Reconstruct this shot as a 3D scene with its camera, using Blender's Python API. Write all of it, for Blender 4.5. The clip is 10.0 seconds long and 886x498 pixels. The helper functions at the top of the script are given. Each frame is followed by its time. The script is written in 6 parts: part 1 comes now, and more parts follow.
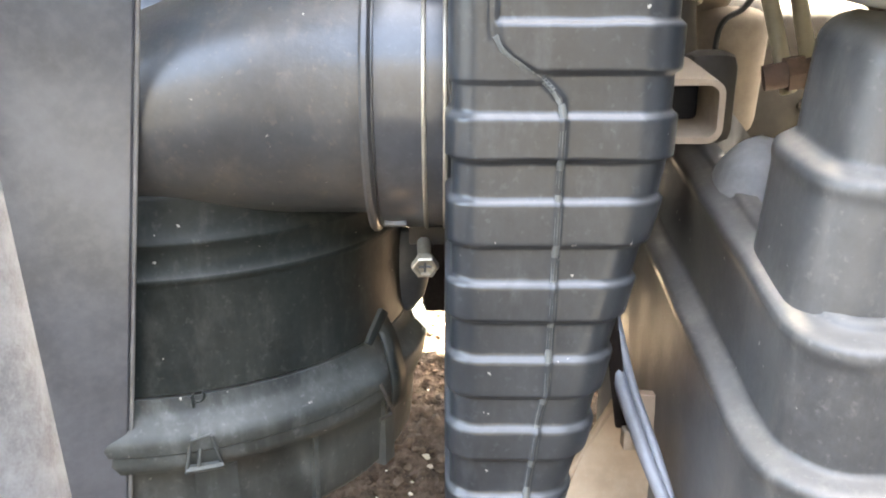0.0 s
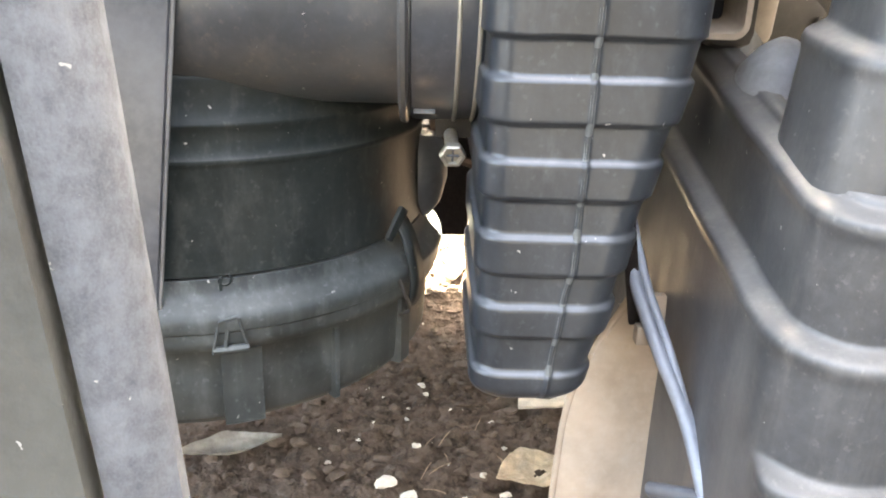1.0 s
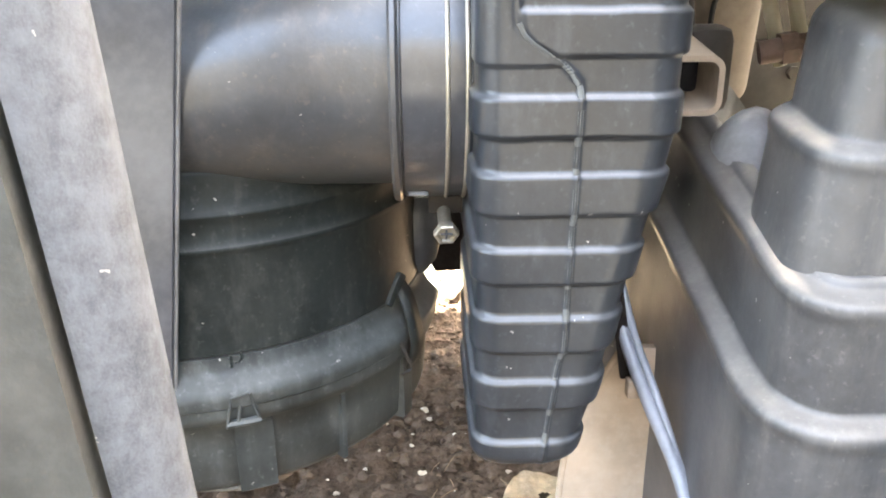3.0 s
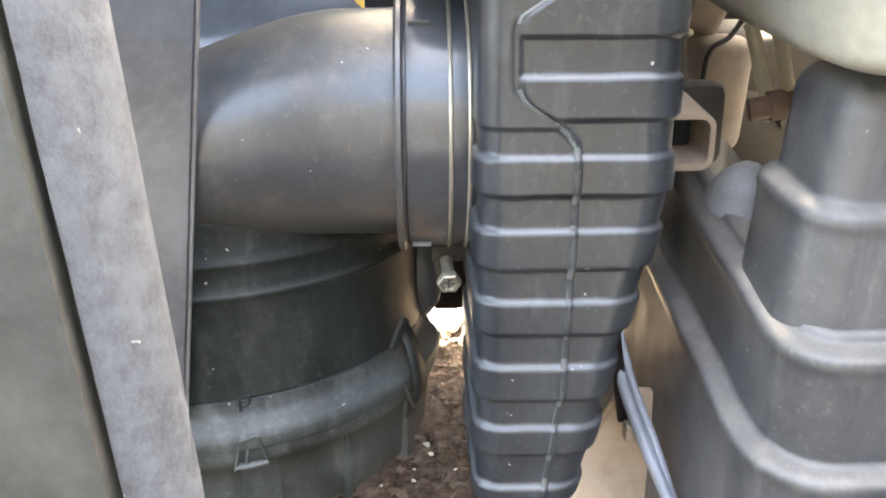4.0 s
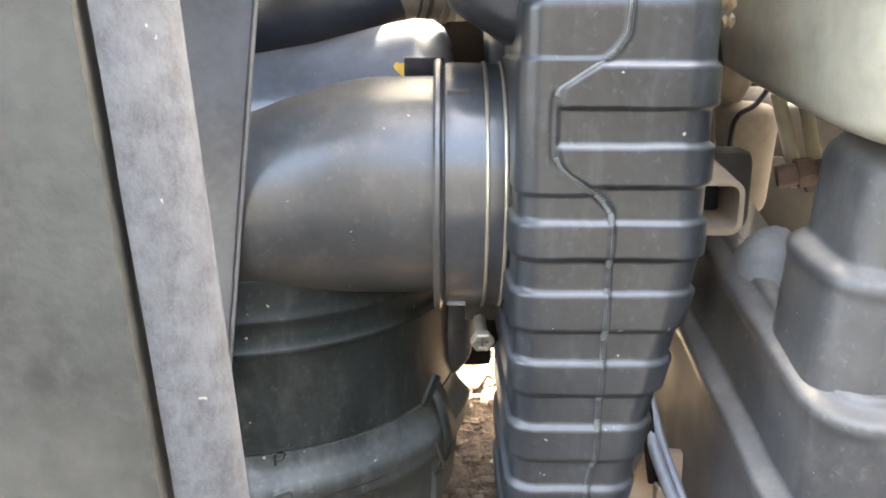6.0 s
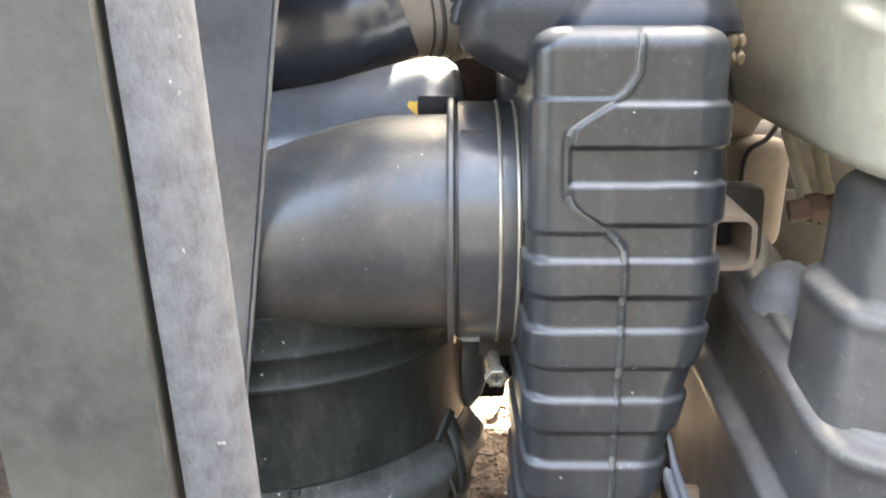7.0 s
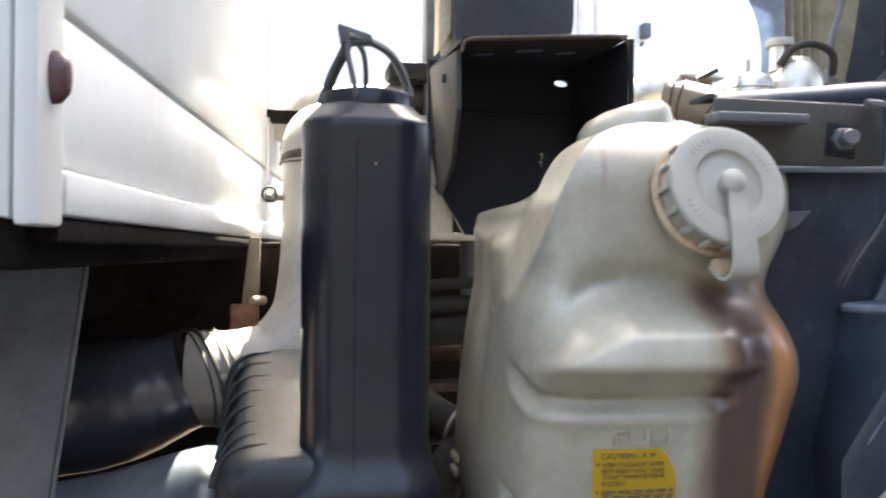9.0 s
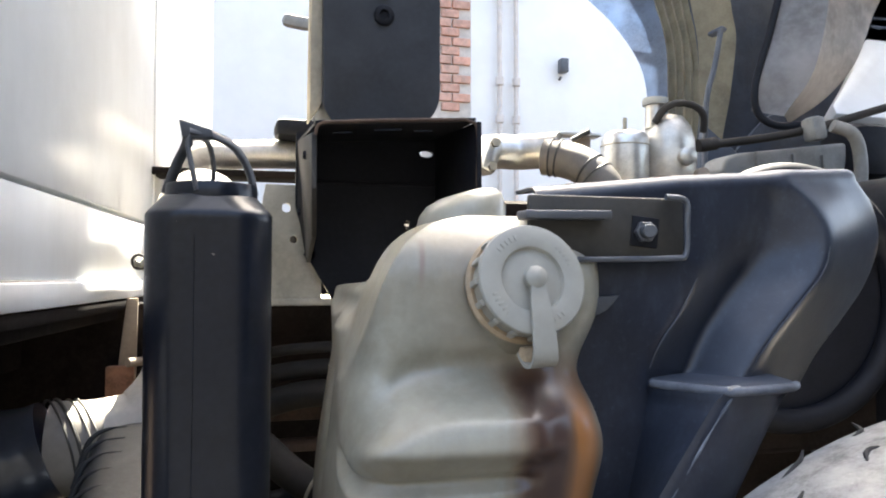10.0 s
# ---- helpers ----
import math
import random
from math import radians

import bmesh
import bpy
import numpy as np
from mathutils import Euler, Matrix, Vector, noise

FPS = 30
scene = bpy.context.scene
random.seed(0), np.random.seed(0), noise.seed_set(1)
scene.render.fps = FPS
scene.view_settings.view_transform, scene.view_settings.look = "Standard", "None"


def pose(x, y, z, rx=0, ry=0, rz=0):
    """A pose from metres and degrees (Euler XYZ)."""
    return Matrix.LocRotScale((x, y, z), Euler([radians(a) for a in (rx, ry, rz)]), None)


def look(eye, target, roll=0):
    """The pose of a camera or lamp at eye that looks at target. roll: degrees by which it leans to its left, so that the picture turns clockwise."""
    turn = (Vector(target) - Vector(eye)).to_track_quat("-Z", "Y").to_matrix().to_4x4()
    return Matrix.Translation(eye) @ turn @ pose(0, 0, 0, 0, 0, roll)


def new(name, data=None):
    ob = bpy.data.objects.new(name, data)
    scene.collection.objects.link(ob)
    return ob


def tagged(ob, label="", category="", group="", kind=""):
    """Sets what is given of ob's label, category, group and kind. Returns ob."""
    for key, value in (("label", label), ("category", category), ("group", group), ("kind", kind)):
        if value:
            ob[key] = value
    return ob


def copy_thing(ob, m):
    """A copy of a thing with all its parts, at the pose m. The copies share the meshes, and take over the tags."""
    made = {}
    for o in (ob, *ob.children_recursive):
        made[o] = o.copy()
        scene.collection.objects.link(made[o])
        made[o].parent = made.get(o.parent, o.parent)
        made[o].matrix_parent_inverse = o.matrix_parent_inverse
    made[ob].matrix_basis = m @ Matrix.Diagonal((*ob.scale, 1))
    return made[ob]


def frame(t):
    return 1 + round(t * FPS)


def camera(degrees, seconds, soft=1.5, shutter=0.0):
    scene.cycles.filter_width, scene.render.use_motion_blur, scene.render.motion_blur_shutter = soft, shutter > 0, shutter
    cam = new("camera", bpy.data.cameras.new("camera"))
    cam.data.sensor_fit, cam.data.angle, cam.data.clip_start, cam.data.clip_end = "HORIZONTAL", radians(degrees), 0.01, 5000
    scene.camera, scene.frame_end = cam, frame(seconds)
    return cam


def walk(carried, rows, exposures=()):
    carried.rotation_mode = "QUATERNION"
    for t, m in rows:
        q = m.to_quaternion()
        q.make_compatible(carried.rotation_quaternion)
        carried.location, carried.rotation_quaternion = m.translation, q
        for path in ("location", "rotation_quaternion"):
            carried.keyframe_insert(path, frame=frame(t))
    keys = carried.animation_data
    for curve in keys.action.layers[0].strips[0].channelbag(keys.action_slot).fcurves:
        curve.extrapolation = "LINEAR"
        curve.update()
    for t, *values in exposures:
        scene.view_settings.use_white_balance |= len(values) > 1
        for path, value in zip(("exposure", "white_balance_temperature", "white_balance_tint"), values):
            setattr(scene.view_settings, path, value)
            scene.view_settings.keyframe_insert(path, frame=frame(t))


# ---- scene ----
cam = camera(58.9, 10.0, soft=1.9, shutter=0.3)
METRES, EYE, TILT, LEAN, TURN = 0.55, 0.72, -17.0, 0.0, 0.0
ROWS = [
    (0.0, 0.0, 0.0, 0.0, 0.0, 0.0, -0.0),
    (0.5, -0.0076, -0.0016, -0.0272, -0.24, -1.87, 0.12),
    (1.0, -0.0431, -0.0175, -0.0711, -1.04, -3.24, -1.46),
    (1.5, -0.0336, -0.0135, -0.0519, -2.24, -5.32, 0.56),
    (2.0, -0.0353, -0.0363, -0.0285, -0.86, -4.4, 1.02),
    (2.5, -0.0414, -0.0514, -0.0044, -1.36, -3.78, 0.88),
    (4.0, -0.0457, -0.0938, 0.04, -1.27, -1.17, 0.74),
    (4.5, -0.0551, -0.1199, 0.0515, -1.08, 0.29, 0.57),
    (5.0, -0.0597, -0.1309, 0.0557, -1.61, 1.28, -0.09),
    (6.5, -0.0653, -0.1146, 0.0444, 0.92, 3.49, 0.06),
    (7.0, -0.0654, -0.1272, 0.0576, 1.06, 4.73, 0.09),
    (7.5, -0.0519, -0.209, 0.1161, -1.43, 7.45, -0.37),
    (8.0, -0.074, -0.3063, 0.2024, -3.33, 10.74, -0.46),
    (8.5, -0.05, -0.391, 0.3042, -7.64, 14.87, 0.02),
    (9.0, 0.0258, -0.4175, 0.354, -10.89, 16.86, 2.81),
    (9.5, 0.0999, -0.4817, 0.3854, -14.28, 17.81, 3.76),
    (10.0, 0.1428, -0.5355, 0.4071, -15.47, 18.33, 4.59),
]
walk(cam, [(t, pose(0, 0, EYE, TILT, LEAN, TURN) @ pose(METRES * x, METRES * y, METRES * z, 90 + pitch, roll, yaw)) for t, x, y, z, yaw, pitch, roll in ROWS],
     exposures=[(0.0, 5.9, 7900, 5), (1.5, 5.88, 7900, 5), (2.5, 6.12, 7900, 5), (4.0, 5.72, 7800, 5), (7.0, 5.6, 7800, 5), (7.6, 5.2, 7200, 5), (8.0, 4.85, 7200, 5), (8.6, 4.05, 7000, 5), (9.5, 3.72, 6900, 5), (10.0, 3.45, 6800, 5)])

# ---- world, sun ----
SUN = Vector((0.13, 0.45, 0.89)).normalized()
world = bpy.data.worlds.new("sky")
scene.world = world
world.use_nodes = True
wn = world.node_tree.nodes
sky = wn.new("ShaderNodeTexSky")
sky.sky_type = "NISHITA"
sky.sun_disc = False
sky.sun_elevation = math.asin(SUN.z)
sky.sun_rotation = math.atan2(SUN.x, SUN.y)
sky.dust_density = 6.0
sky.air_density = 0.8
world.node_tree.links.new(sky.outputs[0], wn["Background"].inputs[0])
wn["Background"].inputs[1].default_value = 0.10
sun = new("sun", bpy.data.lights.new("sun", "SUN"))
sun.data.energy, sun.data.angle, sun.data.color = 6.0, radians(0.53), (1.0, 0.94, 0.85)
sun.matrix_world = look((0, 0, 0), -SUN)

# ---- materials ----


def surface(name, col, rough=0.5, var=0.25, scale=18.0, metal=0.0, bump=0.15, bscale=260.0, dust=None, amount=0.0, up=0.0,
            specks=0.000, gloss=0.5, streak=0.0, smear=0.0, coat=0.0, coat_rough=0.2, depth=0.001):
    """A worn surface: colour at two scales, dust in patches and on ledges, pale specks, fine relief."""
    m = bpy.data.materials.new(name)
    m.use_nodes = True
    n, l = m.node_tree.nodes, m.node_tree.links
    b = n["Principled BSDF"]
    geo = n.new("ShaderNodeNewGeometry")

    def noise_at(s, detail=6.0, rough_=0.6, stretch=None):
        t = n.new("ShaderNodeTexNoise")
        t.inputs["Scale"].default_value, t.inputs["Detail"].default_value, t.inputs["Roughness"].default_value = s, detail, rough_
        src = geo.outputs["Position"]
        if stretch:
            mp = n.new("ShaderNodeMapping")
            mp.inputs["Scale"].default_value = stretch
            l.new(src, mp.inputs[0])
            src = mp.outputs[0]
        l.new(src, t.inputs["Vector"])
        return t.outputs["Fac"]

    def ramp(sock, lo, hi):
        r = n.new("ShaderNodeMapRange")
        r.interpolation_type = "SMOOTHSTEP"
        r.inputs["From Min"].default_value, r.inputs["From Max"].default_value = lo, hi
        l.new(sock, r.inputs["Value"])
        return r.outputs["Result"]

    def mathn(op, a, b_):
        t = n.new("ShaderNodeMath")
        t.operation, t.use_clamp = op, True
        for k, v in enumerate((a, b_)):
            if isinstance(v, (int, float)):
                t.inputs[k].default_value = v
            else:
                l.new(v, t.inputs[k])
        return t.outputs[0]

    def mix(fac, a, b_):
        t = n.new("ShaderNodeMix")
        t.data_type = "RGBA"
        if isinstance(fac, (int, float)):
            t.inputs[0].default_value = fac
        else:
            l.new(fac, t.inputs[0])
        for k, v in ((6, a), (7, b_)):
            if isinstance(v, tuple):
                t.inputs[k].default_value = (*v, 1)
            else:
                l.new(v, t.inputs[k])
        return t.outputs[2]

    big, fine = noise_at(scale), noise_at(scale * 9, 4.0)
    dark, light = tuple(c * (1 - var) for c in col), tuple(min(1, c * (1 + var)) for c in col)
    c = mix(ramp(big, 0.3, 0.7), dark, light)
    c = mix(mathn("MULTIPLY", ramp(fine, 0.35, 0.75), var), c, tuple(min(1, v * 1.6 + 0.01) for v in col))
    blot = noise_at(scale * 1.3, 3.0, 0.5)
    r = mathn("ADD", rough - 0.04, mathn("MULTIPLY", ramp(blot, 0.2, 0.8), 0.11))
    if dust:
        d = mathn("MULTIPLY", ramp(noise_at(scale * 0.7, 6.0, 0.6), 0.30, 0.80), amount)
        if smear:
            d = mathn("ADD", d, mathn("MULTIPLY", ramp(noise_at(62.0, 5.0, 0.65, (1, 1, 0.45)), 0.50, 0.74), smear))
            d = mathn("ADD", d, mathn("MULTIPLY", ramp(noise_at(210.0, 3.0, 0.6), 0.58, 0.74), smear))
        if streak:
            d = mathn("ADD", d, mathn("MULTIPLY", ramp(noise_at(scale * 3, 5.0, 0.6, (1, 1, 0.08)), 0.45, 0.8), streak))
        if up:
            sep = n.new("ShaderNodeSeparateXYZ")
            l.new(geo.outputs["Normal"], sep.inputs[0])
            d = mathn("ADD", d, mathn("MULTIPLY", ramp(sep.outputs["Z"], 0.25, 0.9), up))
        c = mix(d, c, dust)
        r = mathn("ADD", r, mathn("MULTIPLY", d, 0.5))
    if specks:
        v = n.new("ShaderNodeTexVoronoi")
        v.inputs["Scale"].default_value = 150.0
        wob = n.new("ShaderNodeTexNoise")
        wob.inputs["Scale"].default_value = 220.0
        l.new(geo.outputs["Position"], wob.inputs["Vector"])
        shift = n.new("ShaderNodeVectorMath")
        shift.operation = "MULTIPLY_ADD"
        shift.inputs[1].default_value = (0.009, 0.009, 0.009)
        l.new(wob.outputs["Color"], shift.inputs[0])
        l.new(geo.outputs["Position"], shift.inputs[2])
        l.new(shift.outputs[0], v.inputs["Vector"])
        near = mathn("LESS_THAN", v.outputs["Distance"], mathn("MULTIPLY", noise_at(300.0, 2.0), 0.22))
        pick = n.new("ShaderNodeSeparateColor")
        l.new(v.outputs["Color"], pick.inputs[0])
        c = mix(mathn("MULTIPLY", near, mathn("LESS_THAN", pick.outputs[0], specks)), c, (0.30, 0.29, 0.27))
    l.new(c, b.inputs["Base Color"])
    l.new(r, b.inputs["Roughness"])
    b.inputs["Metallic"].default_value = metal
    b.inputs["Specular IOR Level"].default_value = gloss
    b.inputs["Coat Weight"].default_value, b.inputs["Coat Roughness"].default_value = coat, coat_rough
    if bump:
        bp = n.new("ShaderNodeBump")
        bp.inputs["Strength"].default_value, bp.inputs["Distance"].default_value = bump, depth
        h = n.new("ShaderNodeMath")
        l.new(noise_at(bscale, 5.0), h.inputs[0])
        l.new(big, h.inputs[1])
        l.new(h.outputs[0], bp.inputs["Height"])
        l.new(bp.outputs[0], b.inputs["Normal"])
    return m


TAN = (0.30, 0.24, 0.18)
GREY = (0.34, 0.34, 0.33)
PLASTIC = surface("moulded_black_plastic", (0.010, 0.013, 0.017), 0.34, dust=(0.17, 0.18, 0.19), amount=0.10, up=0.28, specks=0.063, streak=0.06, smear=0.10, coat=0.30)
CANPLASTIC = surface("dusty_black_plastic", (0.010, 0.0135, 0.0135), 0.46, dust=(0.18, 0.185, 0.175), amount=0.07, up=0.28, specks=0.075, streak=0.07, smear=0.10, gloss=0.18, coat=0.05)
LIDPLASTIC = surface("dust_coated_lid_plastic", (0.016, 0.020, 0.020), 0.45, dust=(0.165, 0.178, 0.172), amount=0.38, up=0.20, specks=0.10, streak=0.22, smear=0.24, gloss=0.35, coat=0.10)
PIPEPLASTIC = surface("pipe_plastic", (0.030, 0.036, 0.043), 0.32, dust=(0.19, 0.155, 0.12), amount=0.28, up=0.0, specks=0.060, smear=0.20, coat=0.32)
ELBOWPLASTIC = surface("blue_grey_elbow_plastic", (0.062, 0.074, 0.097), 0.30, dust=GREY, amount=0.12, specks=0.03, coat=0.60)
LINERPLASTIC = surface("dusty_liner_plastic", (0.036, 0.038, 0.041), 0.40, dust=(0.24, 0.225, 0.205), amount=0.20, up=0.22, specks=0.050, streak=0.20, smear=0.16, coat=0.14)
DUCT = surface("smooth_black_duct", (0.0038, 0.0062, 0.0130), 0.34, dust=GREY, amount=0.018, up=0.10, specks=0.013, gloss=0.18, coat=0.40)
PANEL = surface("blue_black_plastic", (0.0075, 0.0115, 0.023), 0.38, dust=(0.11, 0.135, 0.18), amount=0.12, up=0.30, gloss=0.4, smear=0.10, coat=0.35)
RUBBER = surface("grey_rubber", (0.085, 0.091, 0.102), 0.65, var=0.35, scale=120, dust=(0.17, 0.175, 0.185), amount=0.30, specks=0.216, streak=0.25, bump=0.4, smear=0.35)
MUDFLAP = surface("muddy_rubber", (0.040, 0.042, 0.037), 0.60, var=0.5, scale=14, dust=(0.10, 0.092, 0.076), amount=0.6, streak=0.5, specks=0.076, bump=0.5, smear=0.35)
STEELGREY = surface("grey_painted_plate", (0.065, 0.071, 0.083), 0.42, dust=GREY, amount=0.12, specks=0.025)
TANKWHITE = surface("aged_translucent_plastic", (0.285, 0.275, 0.222), 0.36, var=0.20, scale=13, dust=(0.27, 0.20, 0.135), amount=0.42, up=0.03, bump=0.08, coat=0.55, smear=0.08, specks=0.01)
CAPWHITE = surface("cap_plastic", (0.35, 0.345, 0.305), 0.45, var=0.08, dust=(0.40, 0.34, 0.26), amount=0.15, bump=0.1)
STAINED = surface("rust_stained_plastic", (0.42, 0.33, 0.22), 0.50, var=0.25, scale=30, dust=(0.20, 0.10, 0.05), amount=0.4)
BLACKSTEEL = surface("black_painted_steel", (0.0045, 0.0055, 0.0095), 0.60, dust=(0.05, 0.05, 0.055), amount=0.05, up=0.03, gloss=0.25)
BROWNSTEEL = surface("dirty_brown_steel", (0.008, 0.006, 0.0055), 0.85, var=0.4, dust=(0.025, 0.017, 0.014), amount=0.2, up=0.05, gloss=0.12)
RUST = surface("rusty_steel", (0.16, 0.075, 0.045), 0.85, var=0.5, scale=40, dust=TAN, amount=0.2, bump=0.5)
TANSTEEL = surface("dust_coated_steel", (0.22, 0.175, 0.135), 0.60, dust=TAN, amount=0.5, up=0.3)
ZINC = surface("zinc_steel", (0.42, 0.39, 0.32), 0.38, metal=0.75, dust=TAN, amount=0.25)
ALU = surface("cast_aluminium", (0.52, 0.50, 0.47), 0.42, metal=0.7, dust=(0.45, 0.40, 0.33), amount=0.35, up=0.3)
HOSE = surface("dusty_hose_rubber", (0.020, 0.018, 0.016), 0.65, dust=(0.12, 0.095, 0.075), amount=0.25, gloss=0.3)
DARKHOSE = surface("glossy_black_hose", (0.007, 0.012, 0.026), 0.32, dust=GREY, amount=0.07, up=0.08, coat=0.70)
# Sunlight is put into the pale hose colour, shade into the next one.
PALEHOSE = surface("sunlit_pale_duct", (0.40, 0.372, 0.335), 0.42, var=0.15, dust=TAN, amount=0.18)
HOSEEND = surface("shaded_hose_end", (0.155, 0.142, 0.128), 0.45, var=0.2, dust=TAN, amount=0.15, coat=0.2)
WHITEPAINT = surface("white_vehicle_paint", (0.72, 0.73, 0.73), 0.38, var=0.05, scale=6, dust=(0.48, 0.45, 0.41), amount=0.25, streak=0.15, bump=0.04, coat=0.15)
LAMPRED = surface("faded_red_lens", (0.06, 0.025, 0.028), 0.34, bump=0.05)
CABPAINT = surface("blue_grey_cab_paint", (0.15, 0.20, 0.29), 0.45, dust=TAN, amount=0.15)
CABBEIGE = surface("dusty_beige_underbody", (0.46, 0.41, 0.31), 0.70, dust=(0.40, 0.34, 0.26), amount=0.4)
CABDARK = surface("dark_underbody", (0.055, 0.070, 0.10), 0.50, dust=(0.15, 0.14, 0.13), amount=0.25)
SOIL = surface("dry_soil", (0.088, 0.064, 0.049), 0.95, var=0.65, scale=46, dust=(0.17, 0.13, 0.10), amount=0.55, bump=1.0, bscale=120, gloss=0.1, depth=0.010)
STONE = surface("pale_stone", (0.60, 0.54, 0.45), 0.85, var=0.15, scale=60, dust=TAN, amount=0.3, bump=0.4)
CLOD = surface("soil_clod", (0.11, 0.083, 0.064), 0.95, var=0.4, scale=50, dust=(0.16, 0.12, 0.09), amount=0.3, bump=0.6, gloss=0.1, depth=0.004)
DRYLEAF = surface("dry_leaf", (0.62, 0.52, 0.38), 0.80, var=0.3, scale=60, dust=(0.30, 0.20, 0.12), amount=0.4)
STRAW = surface("brown_straw", (0.26, 0.18, 0.115), 0.80, var=0.3, scale=80)
YELLOWLEAF = surface("yellow_leaf", (0.72, 0.47, 0.09), 0.60, var=0.2, scale=80)
YELLOWLABEL = surface("yellow_sticker", (0.74, 0.47, 0.02), 0.50, var=0.06, scale=40, dust=(0.5, 0.4, 0.2), amount=0.12, bump=0.03)
INK = surface("printed_ink", (0.09, 0.07, 0.03), 0.60, var=0.2, bump=0)
TYRE = surface("dusty_tyre_rubber", (0.19, 0.188, 0.185), 0.90, var=0.55, scale=38, dust=(0.42, 0.40, 0.37), amount=0.7, bump=0.8, smear=0.3)
GROOVE = surface("tyre_groove_rubber", (0.02, 0.02, 0.02), 0.80)
PLASTER = surface("white_plaster", (0.82, 0.81, 0.79), 0.90, var=0.04, scale=2, dust=(0.66, 0.62, 0.56), amount=0.25, bump=0.2, bscale=60)
BRICK = surface("red_brick", (0.50, 0.27, 0.20), 0.90, var=0.35, scale=9, dust=(0.6, 0.5, 0.42), amount=0.4)
MORTAR = surface("mortar", (0.52, 0.47, 0.42), 0.95, var=0.15, scale=12)
WALLPIPE = surface("painted_drain_pipe", (0.58, 0.52, 0.47), 0.60, var=0.1)
SEAMDUST = surface("dusty_seam", (0.085, 0.09, 0.088), 0.50, var=0.2, scale=60)


def bounce_darkened(material, colour, x_reach, y0, y1):
    """Another ground colour before y0 (near) and beyond y1 (far), darkened to bounce less sunlight."""
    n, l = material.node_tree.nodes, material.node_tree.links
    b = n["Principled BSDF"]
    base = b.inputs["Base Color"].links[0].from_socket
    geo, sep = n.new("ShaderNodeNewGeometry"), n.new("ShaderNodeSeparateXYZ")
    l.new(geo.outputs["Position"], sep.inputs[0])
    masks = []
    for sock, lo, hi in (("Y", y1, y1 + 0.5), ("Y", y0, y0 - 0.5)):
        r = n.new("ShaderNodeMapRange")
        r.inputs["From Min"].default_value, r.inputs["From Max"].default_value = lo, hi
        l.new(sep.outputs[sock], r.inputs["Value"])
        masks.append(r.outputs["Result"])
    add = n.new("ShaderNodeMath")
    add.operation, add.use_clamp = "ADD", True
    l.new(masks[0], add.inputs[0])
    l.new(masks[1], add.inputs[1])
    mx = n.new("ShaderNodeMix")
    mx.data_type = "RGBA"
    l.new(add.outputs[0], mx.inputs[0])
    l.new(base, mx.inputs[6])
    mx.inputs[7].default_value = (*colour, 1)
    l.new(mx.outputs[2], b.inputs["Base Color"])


# Near and far ground darkened, so sunlit ground reflects less in the plastics.
bounce_darkened(SOIL, (0.050, 0.052, 0.056), 0, 0.15, 90.0)
bounce_darkened(SOIL, (0.042, 0.036, 0.031), 0, -90.0, 1.40)
CHAMBER = surface("chamber_plastic", (0.012, 0.0145, 0.019), 0.46, dust=GREY, amount=0.03, up=0.02, gloss=0.25, smear=0.03, coat=0.12)
EDGEPALE = surface("worn_pale_edge", (0.30, 0.29, 0.27), 0.60, var=0.2)
BRIGHTCAST = surface("bright_cast_metal", (0.62, 0.61, 0.58), 0.30, metal=0.85, var=0.2, scale=40, dust=(0.55, 0.49, 0.41), amount=0.35)
# For the added, unseen walls and posts that hold light back.
SHADEWALL = surface("unseen_dark_wall", (0.042, 0.043, 0.045), 0.90, var=0.2, scale=3)
ROOFING = surface("pale_roof_sheet", (0.36, 0.36, 0.35), 0.70, var=0.15, scale=3)
SLEEVE = surface("smooth_sleeve_rubber", (0.026, 0.030, 0.037), 0.34, dust=GREY, amount=0.06, specks=0.036, smear=0.06, coat=0.60)
PLATE = surface("glossy_grey_plate", (0.070, 0.077, 0.092), 0.34, var=0.3, dust=GREY, amount=0.04, coat=0.70)
CABOLIVE = surface("olive_dusty_underbody", (0.33, 0.30, 0.22), 0.55, var=0.3, dust=(0.36, 0.31, 0.22), amount=0.4)
GREYCAST = surface("grey_dusty_casting", (0.19, 0.19, 0.183), 0.60, var=0.25, dust=(0.32, 0.29, 0.25), amount=0.4)
WIRE = surface("dark_clamp_wire", (0.03, 0.028, 0.026), 0.50)
CAGE = surface("cage_plastic", (0.045, 0.050, 0.060), 0.45, dust=GREY, amount=0.35, up=0.3)
# Dark casing with the lens haze over it put into its colour.
LATCHCASE = surface("haze_lifted_casing", (0.020, 0.023, 0.029), 0.5, dust=(0.10, 0.10, 0.11), amount=0.25, up=0.1)
DARKRUST = surface("dark_rusty_steel", (0.07, 0.042, 0.030), 0.8, var=0.4, scale=40, dust=TAN, amount=0.15)

# ---- building helpers ----


def thing(name, base, label, category, group="", kind=""):
    return_ob = new(name)
    return_ob.location = base
    return_ob.empty_display_size = 0.02
    return tagged(return_ob, label, category, group, kind)


def origin_of(ob):
    o = Vector((0, 0, 0))
    while ob is not None:
        o += ob.location
        ob = ob.parent
    return o


